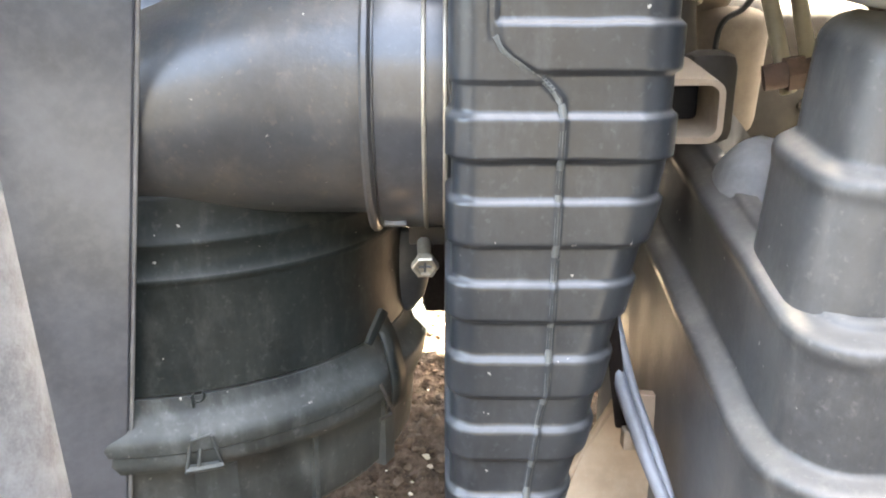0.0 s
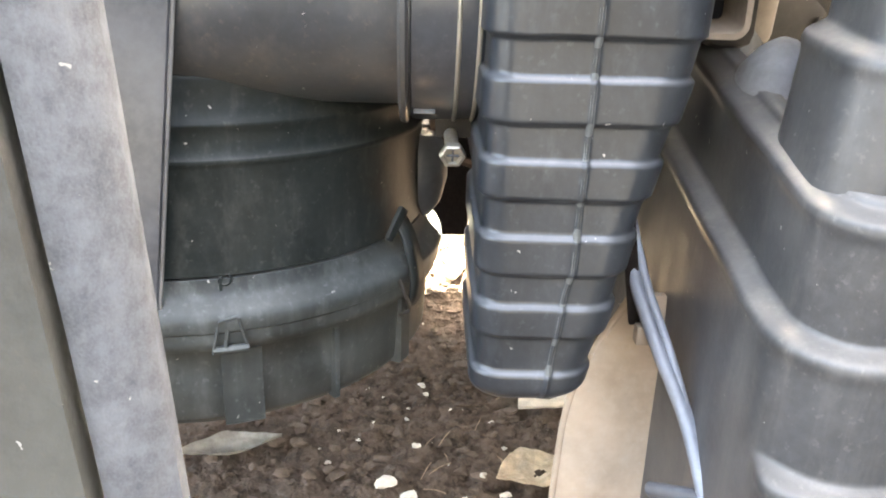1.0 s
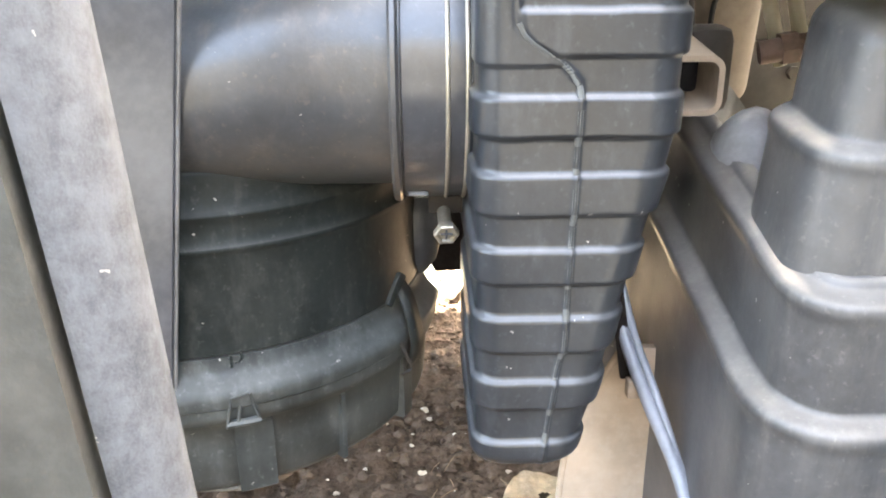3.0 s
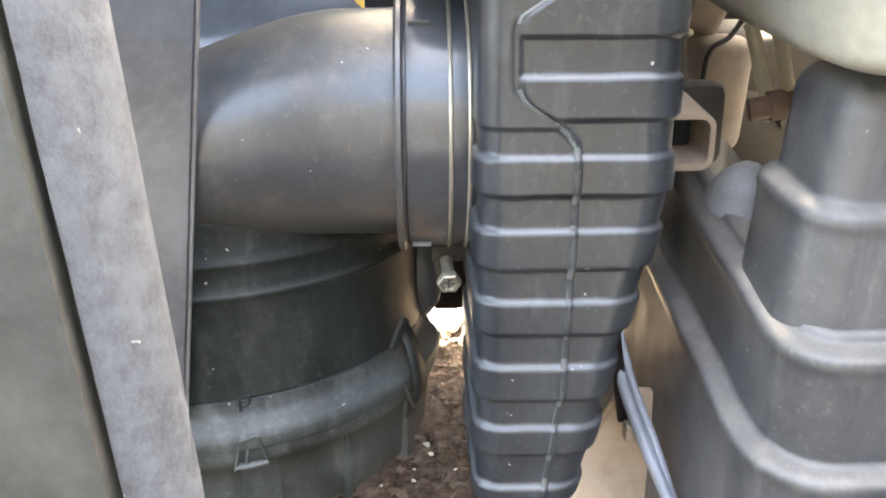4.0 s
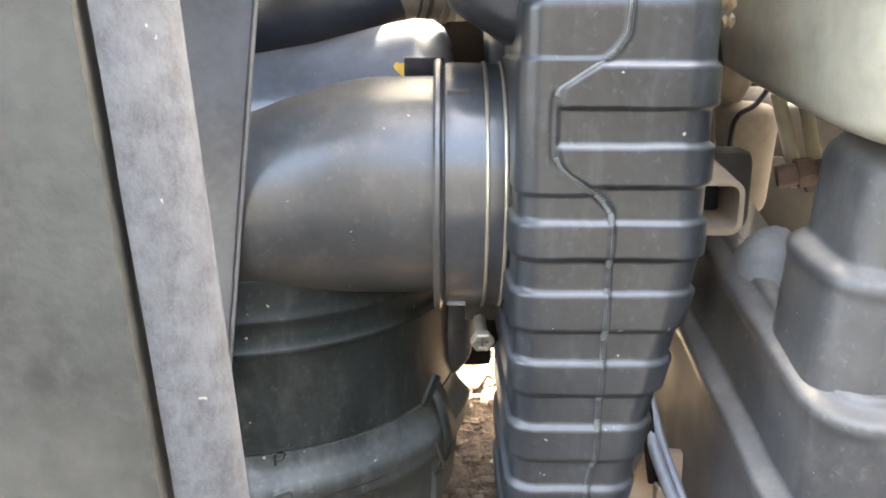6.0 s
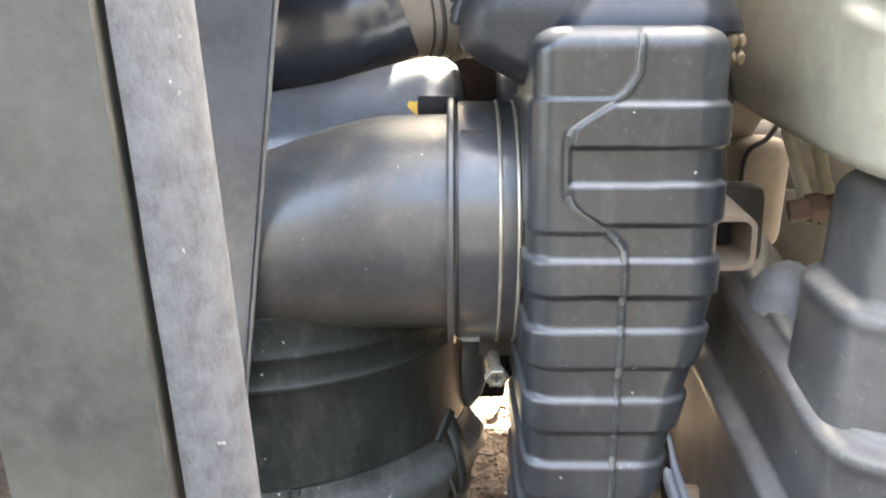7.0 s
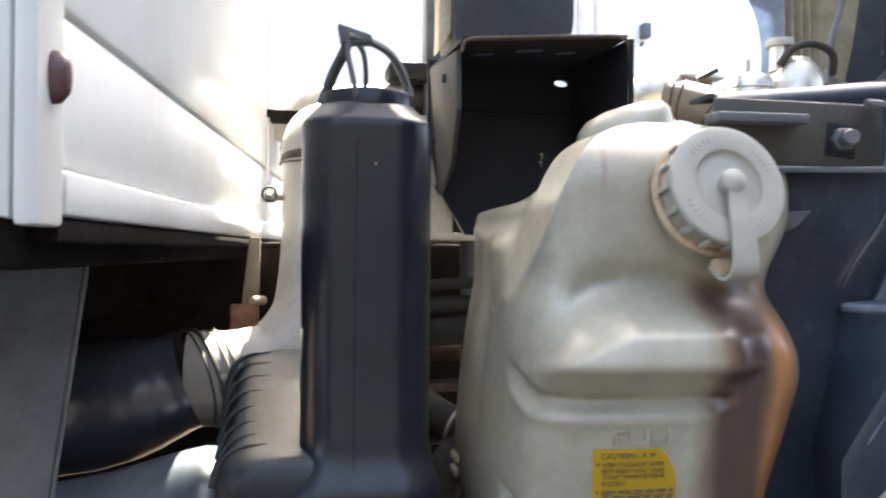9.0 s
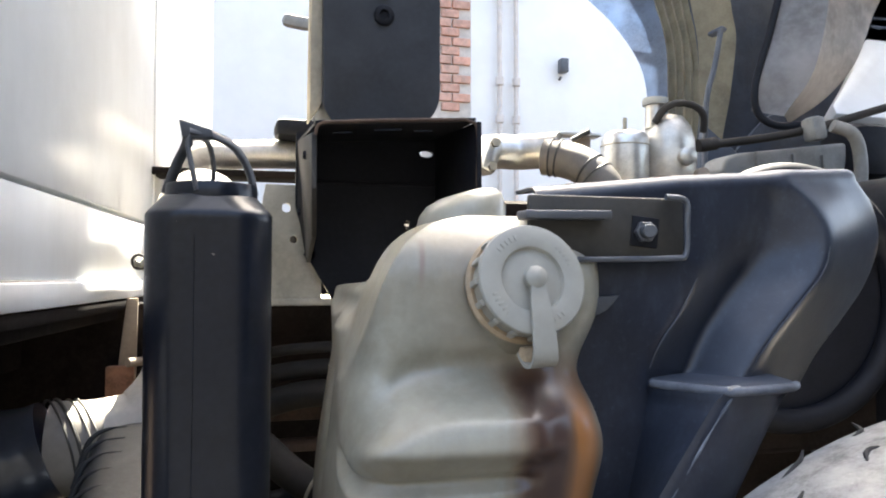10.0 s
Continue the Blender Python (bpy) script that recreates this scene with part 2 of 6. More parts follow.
def part(name, bm, material, parent=None, label="", angle=40, kind=""):
    """Links a bmesh, made in world metres, as one mesh object under a thing or part."""
    me = bpy.data.meshes.new(name)
    bmesh.ops.recalc_face_normals(bm, faces=bm.faces)
    bm.to_mesh(me)
    bm.free()
    if parent is not None:
        me.transform(Matrix.Translation(-origin_of(parent)))
    me.polygons.foreach_set("use_smooth", [True] * len(me.polygons))
    me.set_sharp_from_angle(angle=radians(angle))
    me.materials.append(material)
    ob = new(name, me)
    ob.parent = parent
    if label:
        ob["label"] = label
    if kind:
        ob["kind"] = kind
    return ob


def solo(name, bm, material, base, label, category, group="", kind="", angle=40):
    """A thing of one mesh, with its origin at its base."""
    ob = part(name, bm, material, angle=angle)
    ob.data.transform(Matrix.Translation(-Vector(base)))
    ob.location = base
    return tagged(ob, label, category, group, kind)


def rbox(bm, c, s, bev=0.003, rot=None, seg=2):
    """A box with rounded edges: centre, size, radius, turn."""
    r = bmesh.ops.create_cube(bm, size=1.0)
    vs = r["verts"]
    for v in vs:
        v.co = Vector((v.co.x * s[0], v.co.y * s[1], v.co.z * s[2]))
    if bev > 0:
        es = list({e for v in vs for e in v.link_edges})
        out = bmesh.ops.bevel(bm, geom=es, offset=min(bev, 0.45 * min(s)), segments=seg, profile=0.5, affect="EDGES")
        vs = list({v for f in out["faces"] for v in f.verts} | {v for v in vs if v.is_valid})
    m = Matrix.Translation(c) @ (rot.to_matrix().to_4x4() if rot else Matrix.Identity(4))
    for v in vs:
        v.co = m @ v.co
    return bm


def ring_loft(bm, rings, closed=True, cap0=True, cap1=True):
    rows = [[bm.verts.new(p) for p in ring] for ring in rings]
    n = len(rows[0])
    for a, b in zip(rows, rows[1:]):
        for k in range(n if closed else n - 1):
            j = (k + 1) % n
            bm.faces.new((a[k], a[j], b[j], b[k]))
    if closed and cap0:
        bm.faces.new(list(reversed(rows[0])))
    if closed and cap1:
        bm.faces.new(rows[-1])
    return bm


def frame_of(d):
    d = Vector(d).normalized()
    a = Vector((0, 0, 1)) if abs(d.z) < 0.9 else Vector((1, 0, 0))
    u = d.cross(a).normalized()
    return u, d.cross(u).normalized(), d


def lathe(bm, profile, origin, axis, seg=64, cap=True):
    """Turns (along, radius) pairs about an axis."""
    u, w, d = frame_of(axis)
    o = Vector(origin)
    rings = [[o + d * h + (u * math.cos(2 * math.pi * k / seg) + w * math.sin(2 * math.pi * k / seg)) * max(r, 1e-5) for k in range(seg)] for h, r in profile]
    return ring_loft(bm, rings, cap0=cap, cap1=cap)


def spline(points, steps=8):
    p = [Vector(q) for q in points]
    p = [p[0] * 2 - p[1]] + p + [p[-1] * 2 - p[-2]]
    out = []
    for i in range(1, len(p) - 2):
        for k in range(steps):
            t = k / steps
            a, b, c, d = p[i - 1], p[i], p[i + 1], p[i + 2]
            out.append(0.5 * ((2 * b) + (c - a) * t + (2 * a - 5 * b + 4 * c - d) * t * t + (3 * b - a - 3 * c + d) * t ** 3))
    out.append(p[-2])
    return out


def tube(bm, points, r, seg=14, steps=8, flat=1.0):
    """A hose along a smooth line; r is a number or a function of 0..1."""
    ps = spline(points, steps)
    rings = []
    u = None
    for i, q in enumerate(ps):
        d = (ps[min(i + 1, len(ps) - 1)] - ps[max(i - 1, 0)]).normalized()
        if u is None:
            u = frame_of(d)[0]
        u = (u - d * u.dot(d)).normalized()
        w = d.cross(u)
        rad = r(i / (len(ps) - 1)) if callable(r) else r
        rings.append([q + (u * math.cos(2 * math.pi * k / seg) + w * flat * math.sin(2 * math.pi * k / seg)) * rad for k in range(seg)])
    return ring_loft(bm, rings)


def rod(bm, a, b, r, seg=16, r2=None):
    d = Vector(b) - Vector(a)
    return lathe(bm, [(0, r), (d.length, r if r2 is None else r2)], a, d, seg)


def torus(bm, c, axis, R, r, seg=48, ring=10, part_of=1.0, start=0.0):
    u, w, d = frame_of(axis)
    n = seg if part_of >= 1 else int(seg * part_of)
    rings = []
    for k in range(n + (0 if part_of >= 1 else 1)):
        a = start + 2 * math.pi * k / seg
        out = u * math.cos(a) + w * math.sin(a)
        rings.append([Vector(c) + out * (R + r * math.cos(2 * math.pi * j / ring)) + d * r * math.sin(2 * math.pi * j / ring) for j in range(ring)])
    if part_of >= 1:
        rings.append(rings[0])
    ring_loft(bm, rings, cap0=part_of < 1, cap1=part_of < 1)
    bmesh.ops.remove_doubles(bm, verts=bm.verts, dist=1e-7)
    return bm


def slab(bm, pts, depth, bev=0.002, seg=2):
    """A flat outline (world points, in one plane) given thickness along depth."""
    d = Vector(depth)
    a = [bm.verts.new(Vector(p)) for p in pts]
    b = [bm.verts.new(Vector(p) + d) for p in pts]
    n = len(pts)
    fs = [bm.faces.new(a), bm.faces.new(list(reversed(b)))]
    for k in range(n):
        j = (k + 1) % n
        fs.append(bm.faces.new((a[j], a[k], b[k], b[j])))
    if bev:
        bmesh.ops.recalc_face_normals(bm, faces=fs)
        es = list({e for f in fs for e in f.edges})
        bmesh.ops.bevel(bm, geom=es, offset=bev, segments=seg, profile=0.5, affect="EDGES", clamp_overlap=True)
    return bm


def rrect(x0, x1, y0, y1, rad, n=10, front=0, side=0):
    """A rounded rectangle, as (x, y, nx, ny), with `front` samples along the side y0 and `side` on the others. rad: one radius, or
    four for (x0 y0), (x1 y0), (x1 y1), (x0 y1)."""
    r = [rad] * 4 if isinstance(rad, (int, float)) else list(rad)
    out = []
    cs = [(x0 + r[0], y0 + r[0], 180), (x1 - r[1], y0 + r[1], 270), (x1 - r[2], y1 - r[2], 0), (x0 + r[3], y1 - r[3], 90)]
    for k, (cx, cy, a0) in enumerate(cs):
        for i in range(n + 1):
            a = radians(a0 + 90 * i / n)
            out.append((cx + r[k] * math.cos(a), cy + r[k] * math.sin(a), math.cos(a), math.sin(a)))
        m = (front, side, side, side)[k]
        nx_ = cs[(k + 1) % 4]
        a = radians(a0 + 90)
        x, y = out[-1][:2]
        b = radians(nx_[2])
        x2, y2 = nx_[0] + r[(k + 1) % 4] * math.cos(b), nx_[1] + r[(k + 1) % 4] * math.sin(b)
        for i in range(1, m + 1):
            f = i / (m + 1)
            out.append((x + (x2 - x) * f, y + (y2 - y) * f, math.cos(a), math.sin(a)))
    return out


def step(x, a, b):
    if a == b:
        return float(x > a)
    t = min(1.0, max(0.0, (x - a) / (b - a)))
    return t * t * (3 - 2 * t)


def along(table, v):
    """Straight-line look-up in rising (key, value) pairs."""
    if v <= table[0][0]:
        return table[0][1]
    for (a, x), (b, y) in zip(table, table[1:]):
        if v <= b:
            return x + (y - x) * (v - a) / (b - a)
    return table[-1][1]


def lump(bm, c, s, seed=0, rough=0.18, sub=2, freq=1.5):
    """An uneven pebble or clod."""
    r = bmesh.ops.create_icosphere(bm, subdivisions=sub, radius=1.0)
    for v in r["verts"]:
        k = 1 + rough * noise.noise(v.co * freq + Vector((seed * 3.1, seed * 1.7, seed)))
        v.co = Vector(c) + Vector((v.co.x * s[0], v.co.y * s[1], v.co.z * s[2])) * k
    return bm


def lettering(name, text, size, m, material, parent, depth=0.0002, label="", align="LEFT"):
    cu = bpy.data.curves.new(name, "FONT")
    cu.body, cu.size, cu.extrude, cu.align_x = text, size, depth, align
    tmp = bpy.data.objects.new(name, cu)
    me = bpy.data.meshes.new_from_object(tmp)
    bpy.data.objects.remove(tmp)
    me.transform(Matrix.Translation(-origin_of(parent)) @ m)
    me.materials.clear()
    me.materials.append(material)
    ob = new(name, me)
    ob.parent = parent
    if label:
        ob["label"] = label
    return ob


B = bmesh.new

# ---- ground ----


def spaced(lo, hi, near_lo, near_hi, fine, grow=1.35):
    v = list(np.arange(near_lo, near_hi + 1e-6, fine))
    s, x = fine, near_hi
    while x < hi:
        s *= grow
        x += s
        v.append(min(x, hi))
    s, x = fine, near_lo
    while x > lo:
        s *= grow
        x -= s
        v.insert(0, max(x, lo))
    return v


def ground_height(x, y):
    p = Vector((x, y, 0))
    edge = step(x, -1.4, -0.9) * (1 - step(x, 1.0, 1.6)) * step(y, 0.1, 0.5) * (1 - step(y, 2.4, 3.2))
    rut = 0.010 * noise.noise(Vector((x * 2.2 + y * 2, y * 7 - x * 2, 3)))
    fine_ = 0.012 * noise.noise(p * 24) + 0.010 * noise.noise(p * 60) + 0.006 * noise.noise(p * 110) + 0.014 * abs(noise.noise(Vector((x * 14 + 9, y * 40 - x * 9, 1))))
    return edge * (rut + fine_)


xs, ys = spaced(-40, 40, -0.62, 0.55, 0.009), spaced(-40, 60, 0.62, 2.0, 0.011)
bm = B()
grid = [[bm.verts.new((x, y, ground_height(x, y))) for x in xs] for y in ys]
for r0, r1 in zip(grid, grid[1:]):
    for k in range(len(xs) - 1):
        bm.faces.new((r0[k], r0[k + 1], r1[k + 1], r1[k]))
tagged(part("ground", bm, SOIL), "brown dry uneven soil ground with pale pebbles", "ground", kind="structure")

# ---- cargo body ----
CORNER, ALONG = Vector((-0.102, 0.240, 0.0)), Vector((0.106, 1.0, 0.0)).normalized()
OUT = Vector((-ALONG.y, ALONG.x, 0.0))          # towards the rear of the vehicle


def bed(a, b, z):
    """A place on the cargo body: a metres along its front wall, b metres to the rear."""
    return CORNER + ALONG * a + OUT * b + Vector((0, 0, z))


def bed_box(bm, a0, a1, b0, b1, z0, z1, bev=0.003):
    c = bed((a0 + a1) / 2, (b0 + b1) / 2, (z0 + z1) / 2)
    return rbox(bm, c, (b1 - b0, a1 - a0, z1 - z0), bev, Euler((0, 0, math.atan2(-ALONG.x, ALONG.y))))


cargo = thing("cargo_body", bed(0, 0, 0.96), "white painted steel truck cargo body above a dark underframe", "truck body")
part("front_panel", bed_box(B(), 0.034, 1.62, 0.004, 0.024, 1.100, 1.95, 0.004), WHITEPAINT, cargo, "white front wall, upper sheet")
part("front_panel", bed_box(B(), 0.034, 1.62, 0.006, 0.026, 1.016, 1.097, 0.003), WHITEPAINT, cargo, "white front wall, lower sheet")
part("bottom_flange", bed_box(B(), 0.034, 1.62, -0.001, 0.026, 0.990, 1.014, 0.003), WHITEPAINT, cargo)
for k in range(2):
    part("seam_strip", bed_box(B(), 0.84 + 0.42 * k, 0.846 + 0.42 * k, 0.001, 0.006, 1.02, 1.93, 0.0015), WHITEPAINT, cargo)
part("corner_post", bed_box(B(), 0.0, 0.032, 0.000, 0.0125, 0.984, 1.95, 0.003), WHITEPAINT, cargo)
part("side_panel", slab(B(), [bed(0.004, u, z) for u, z in ((0.0150, 0.987), (0.052, 0.996), (0.060, 1.004), (0.070, 1.002), (2.4, 1.004), (2.4, 1.95), (0.0150, 1.95))], ALONG * 0.022, 0.002), WHITEPAINT, cargo, "white side wall with a dented lower edge")
for k in range(5):
    part("side_rib", bed_box(B(), -0.004, 0.008, 0.14 + 0.4 * k, 0.18 + 0.4 * k, 1.006, 1.95, 0.008), WHITEPAINT, cargo)
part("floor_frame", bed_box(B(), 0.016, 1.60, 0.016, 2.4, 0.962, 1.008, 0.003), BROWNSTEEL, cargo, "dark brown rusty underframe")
# Unseen extra floor, added to keep sun off the soil beyond.
part("unseen_shade_floor", bed_box(B(), 1.60, 2.35, 0.12, 2.4, 0.962, 1.000, 0.003), BROWNSTEEL, cargo)
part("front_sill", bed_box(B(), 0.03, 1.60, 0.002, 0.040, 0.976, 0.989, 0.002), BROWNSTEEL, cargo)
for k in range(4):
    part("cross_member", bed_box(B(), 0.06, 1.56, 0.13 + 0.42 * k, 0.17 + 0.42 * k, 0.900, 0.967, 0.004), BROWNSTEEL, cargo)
for k in range(3):
    part("hat_bracket", bed_box(B(), 0.02, 0.055, 0.10 + 0.045 * k, 0.125 + 0.045 * k, 0.945 - 0.01 * (k % 2), 0.968, 0.004), BLACKSTEEL, cargo)
bm = B()
lathe(bm, [(0, 0.0001), (0.000, 0.0065), (0.004, 0.0062), (0.008, 0.004), (0.009, 0.0001)], (0, 0, 0), -OUT, 28)
for v in bm.verts:
    v.co = bed(0.016, 0.000, 1.058) + Vector((v.co.x, v.co.y, v.co.z * 2.1))
part("marker_lamp", bm, LAMPRED, cargo, "faded dark red marker lens")

# ---- chassis ----
rail = thing("chassis_rail", (0.3, 0.9, 0.42), "dark brown steel chassis rail behind the hoses", "frame rail")
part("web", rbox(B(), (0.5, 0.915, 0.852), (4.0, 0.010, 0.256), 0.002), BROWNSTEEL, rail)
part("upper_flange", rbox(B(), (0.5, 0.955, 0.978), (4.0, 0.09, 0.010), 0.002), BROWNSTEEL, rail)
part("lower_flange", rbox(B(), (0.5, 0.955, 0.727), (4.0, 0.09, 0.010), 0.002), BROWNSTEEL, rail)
rail2 = copy_thing(rail, pose(0.3, 1.75, 0.42))
rail2["label"] = "dark brown steel chassis rail on the far side"
spring = thing("leaf_spring", (0.02, 0.93, 0.38), "rusty brown leaf spring under the chassis rail", "leaf spring")
for k in range(5):
    part("leaf", rbox(B(), (0.02, 0.94, 0.395 + 0.021 * k), (0.9 + 0.12 * k, 0.07, 0.018), 0.003), BROWNSTEEL, spring)
part("spring_clip", rbox(B(), (0.0, 0.94, 0.44), (0.05, 0.09, 0.15), 0.006), BROWNSTEEL, spring)
hanger = thing("spring_hanger", (0.035, 0.86, 0.50), "black cast spring hanger under the chassis rail", "bracket")
part("casting", rbox(B(), (0.040, 0.83, 0.600), (0.13, 0.06, 0.24), 0.03, None, 4), BROWNSTEEL, hanger)
part("rust_edge", tube(B(), [(-0.026, 0.80, 0.66), (-0.028, 0.80, 0.58), (-0.012, 0.80, 0.50), (0.03, 0.80, 0.478)], 0.005, 8), DARKRUST, hanger, "rusty lower edge")
part("pin", rod(B(), (0.03, 0.79, 0.56), (0.03, 0.88, 0.56), 0.022), BLACKSTEEL, hanger)
strap = thing("strap_bracket", (-0.03, 0.898, 0.86), "tan dusty steel strap bracket on the chassis rail", "bracket")
part("strap", slab(B(), [(-0.048, 0.893, 0.86), (-0.022, 0.893, 0.86), (-0.020, 0.893, 0.99), (-0.034, 0.893, 0.99)], (0, 0.006, 0), 0.001), TANSTEEL, strap)
part("block", rbox(B(), (-0.040, 0.884, 0.880), (0.034, 0.016, 0.046), 0.003), RUST, strap, "rusty ribbed block")
part("screw", rod(B(), (-0.03, 0.872, 0.908), (-0.015, 0.886, 0.908), 0.006), TANSTEEL, strap)

# ---- post and flap by the cargo corner ----


def leaning(z, x, y, sx, sy):
    return Vector((x + sx * (z - 0.8), y + sy * (z - 0.8), z))


flap = thing("mudguard_post", (-0.13, 0.17, 0.30), "grey rubber-edged mudguard post with a muddy inset panel", "mudguard")
rings = []
for k in range(40):
    z = 0.30 + 0.662 * k / 39
    w = 0.0003 * noise.noise(Vector((0, 0, z * 30)))
    r, l = leaning(z, -0.1150, 0.182, -0.078, 0.036), leaning(z, -0.1300, 0.158, -0.066, -0.020)
    rings.append([l + Vector((w, 0, 0)), l * 0.72 + r * 0.28 + Vector((0, -0.0032, 0)), l * 0.3 + r * 0.7 + Vector((0, -0.0026, 0)), r + Vector((0.0 - w, 0, 0)),
                  r + Vector((-0.001, 0.008, 0)), r + Vector((-0.012, 0.012, 0)), l + Vector((0.0, 0.012, 0))])
part("rubber_edge", ring_loft(B(), rings), RUBBER, flap, "blue-grey scuffed rubber edge", angle=50)
rings = []
for k in range(30):
    z = 0.30 + 0.645 * k / 29
    l = leaning(z, -0.1318, 0.152, -0.066, -0.020)
    rings.append([l, l + Vector((-0.050, 0.002, 0)), l + Vector((-0.054, 0.016, 0)), l + Vector((-0.002, 0.018, 0))])
part("inset_panel", ring_loft(B(), rings), MUDFLAP, flap, "mud-stained dark panel")
part("top_rail", rbox(B(), (-0.170, 0.160, 0.953), (0.060, 0.020, 0.018), 0.004), RUBBER, flap)
part("hanger_arm", rod(B(), (-0.165, 0.168, 0.955), (-0.165, 0.275, 0.972), 0.007), BLACKSTEEL, flap)
part("lifting_eye", torus(B(), (-0.172, 0.150, 0.612), (0.35, 1, 0), 0.0105, 0.0028, 28, 8), STEELGREY, flap, "grey metal eye")
plate = thing("flap_plate", (-0.15, 0.40, 0.35), "smooth grey steel plate hanging under the cargo body", "plate")
rings = []
for k in range(30):
    z = 0.35 + 0.64 * k / 29
    r = leaning(z, -0.1400, 0.4030, 0.139, -0.026)
    rings.append([r + Vector((-0.085, -0.050, 0)), r + Vector((-0.004, -0.006, 0)), r + Vector((-0.001, -0.004, 0)), r + Vector((0.0, 0.0, 0)), r + Vector((-0.004, 0.001, 0)), r + Vector((-0.087, -0.045, 0))])
part("sheet", ring_loft(B(), rings), PLATE, plate)
# Thin strip, lighter than the sheet, along the plate's right edge.
part("pale_edge", rod(B(), leaning(0.36, -0.1392, 0.4020, 0.139, -0.026), leaning(0.99, -0.1392, 0.4020, 0.139, -0.026), 0.0013, 10), surface("pale_plate_edge", (0.14, 0.14, 0.14), 0.50, var=0.3), plate, "thin pale edge")

# ---- air cleaner canister ----
CX, CY = -0.203, 0.592
can = thing("air_cleaner", (CX, CY, 0.38), "dusty black plastic air cleaner canister, ribbed, with clipped lid", "air filter housing")
prof = [(0.500, 0.1750), (0.508, 0.1742), (0.566, 0.1726), (0.5682, 0.1734), (0.570, 0.1746), (0.572, 0.1740), (0.5735, 0.1722), (0.589, 0.1716), (0.591, 0.1734),
        (0.593, 0.1734), (0.595, 0.1712), (0.612, 0.1705), (0.6175, 0.1712), (0.620, 0.1700), (0.622, 0.166), (0.634, 0.150), (0.638, 0.05), (0.638, 0.0)]
part("body", lathe(B(), prof, (CX, CY, 0), (0, 0, 1), 160), CANPLASTIC, can, angle=60)
part("skirt", lathe(B(), [(0.468, 0.184), (0.4685, 0.1895), (0.474, 0.1908), (0.4775, 0.1900), (0.481, 0.1868), (0.487, 0.1800), (0.491, 0.1772), (0.498, 0.1753), (0.499, 0.17)], (CX, CY, 0), (0, 0, 1), 160), LIDPLASTIC, can, "dusty ledge above the lid", angle=60)
part("lid", lathe(B(), [(0.394, 0.0), (0.394, 0.160), (0.397, 0.172), (0.403, 0.1765), (0.430, 0.1785), (0.452, 0.1800), (0.455, 0.1860), (0.462, 0.1885), (0.4675, 0.1885), (0.468, 0.18)], (CX, CY, 0), (0, 0, 1), 160), LIDPLASTIC, can, "dust-coated lid", angle=60)


def on_can(a, r, z):
    """A place on the canister: degrees round from the side facing the open, radius, height."""
    return Vector((CX + r * math.sin(radians(a)), CY - r * math.cos(radians(a)), z))


def can_pad(bm, a0, a1, z0, z1, r0, r1, n=8, bev=0.0015):
    o = []
    for z, rr in ((z0, r1 - bev), (z0 + bev, r1), (z1 - bev, r1), (z1, r1 - bev)):
        o.append([on_can(a0 + (a1 - a0) * k / n, rr, z) for k in range(n + 1)])
    i = [[on_can(a0 + (a1 - a0) * k / n, r0, z) for k in range(n + 1)] for z in (z1, z0)]
    rows = [[bm.verts.new(p) for p in ring] for ring in (*o, *i)]
    for a, b in zip(rows, rows[1:] + rows[:1]):
        for k in range(n):
            bm.faces.new((a[k], a[k + 1], b[k + 1], b[k]))
    for e in (0, n):
        bm.faces.new([r[e] for r in rows])
    return bm


for a0, a1 in ((16.5, 24.5), (40.5, 41.6), (-16, -9), (-42, -36), (62, 66)):
    part("lid_rib", can_pad(B(), a0, a1, 0.398, 0.453, 0.170, 0.1825), LIDPLASTIC, can)
for a in (18.5, -20.0):
    lug = part("clip_lug", can_pad(B(), a - 3.2, a + 3.2, 0.455, 0.459, 0.186, 0.1925, 4), LIDPLASTIC, can, "moulded clip lug")
    bm = B()
    for p, q in (((a - 3.2, 0.455), (a - 2.0, 0.476)), ((a - 2.0, 0.476), (a + 1.6, 0.478)), ((a + 1.6, 0.478), (a + 3.0, 0.458)), ((a - 1.2, 0.456), (a - 0.4, 0.470))):
        rod(bm, on_can(p[0], 0.1905, p[1]), on_can(q[0], 0.1895, q[1]), 0.0012, 8)
    part("lug_frame", bm, LIDPLASTIC, lug)
part("raised_mark", torus(can_pad(B(), 17.2, 17.8, 0.489, 0.500, 0.17, 0.1772, 2, 0.0004), on_can(18.4, 0.1762, 0.498), (0.2, -1, 0), 0.004, 0.0008, 14, 6, 0.7), CANPLASTIC, can)
latch = part("latch_strap", B(), CANPLASTIC, can, "curved spring latch strap")
bm = B()
pts = [on_can(63, 0.178, 0.512), on_can(62, 0.187, 0.502), on_can(61, 0.194, 0.488), on_can(61, 0.197, 0.471), on_can(62, 0.193, 0.455), on_can(64, 0.186, 0.444)]
ps = spline(pts, 6)
ww = on_can(60, 0.19, 0) - on_can(65, 0.19, 0)
rings = []
for i, q in enumerate(ps):
    d = (ps[min(i + 1, len(ps) - 1)] - ps[max(i - 1, 0)]).normalized()
    nrm = ww.cross(d).normalized() * 0.0012
    rings.append([q - ww * 0.5 + nrm, q + ww * 0.5 + nrm, q + ww * 0.5 - nrm, q - ww * 0.5 - nrm])
ring_loft(bm, rings)
bm.to_mesh(latch.data)
bm.free()
latch.data.transform(Matrix.Translation(-origin_of(can)))
latch.data.polygons.foreach_set("use_smooth", [True] * len(latch.data.polygons))
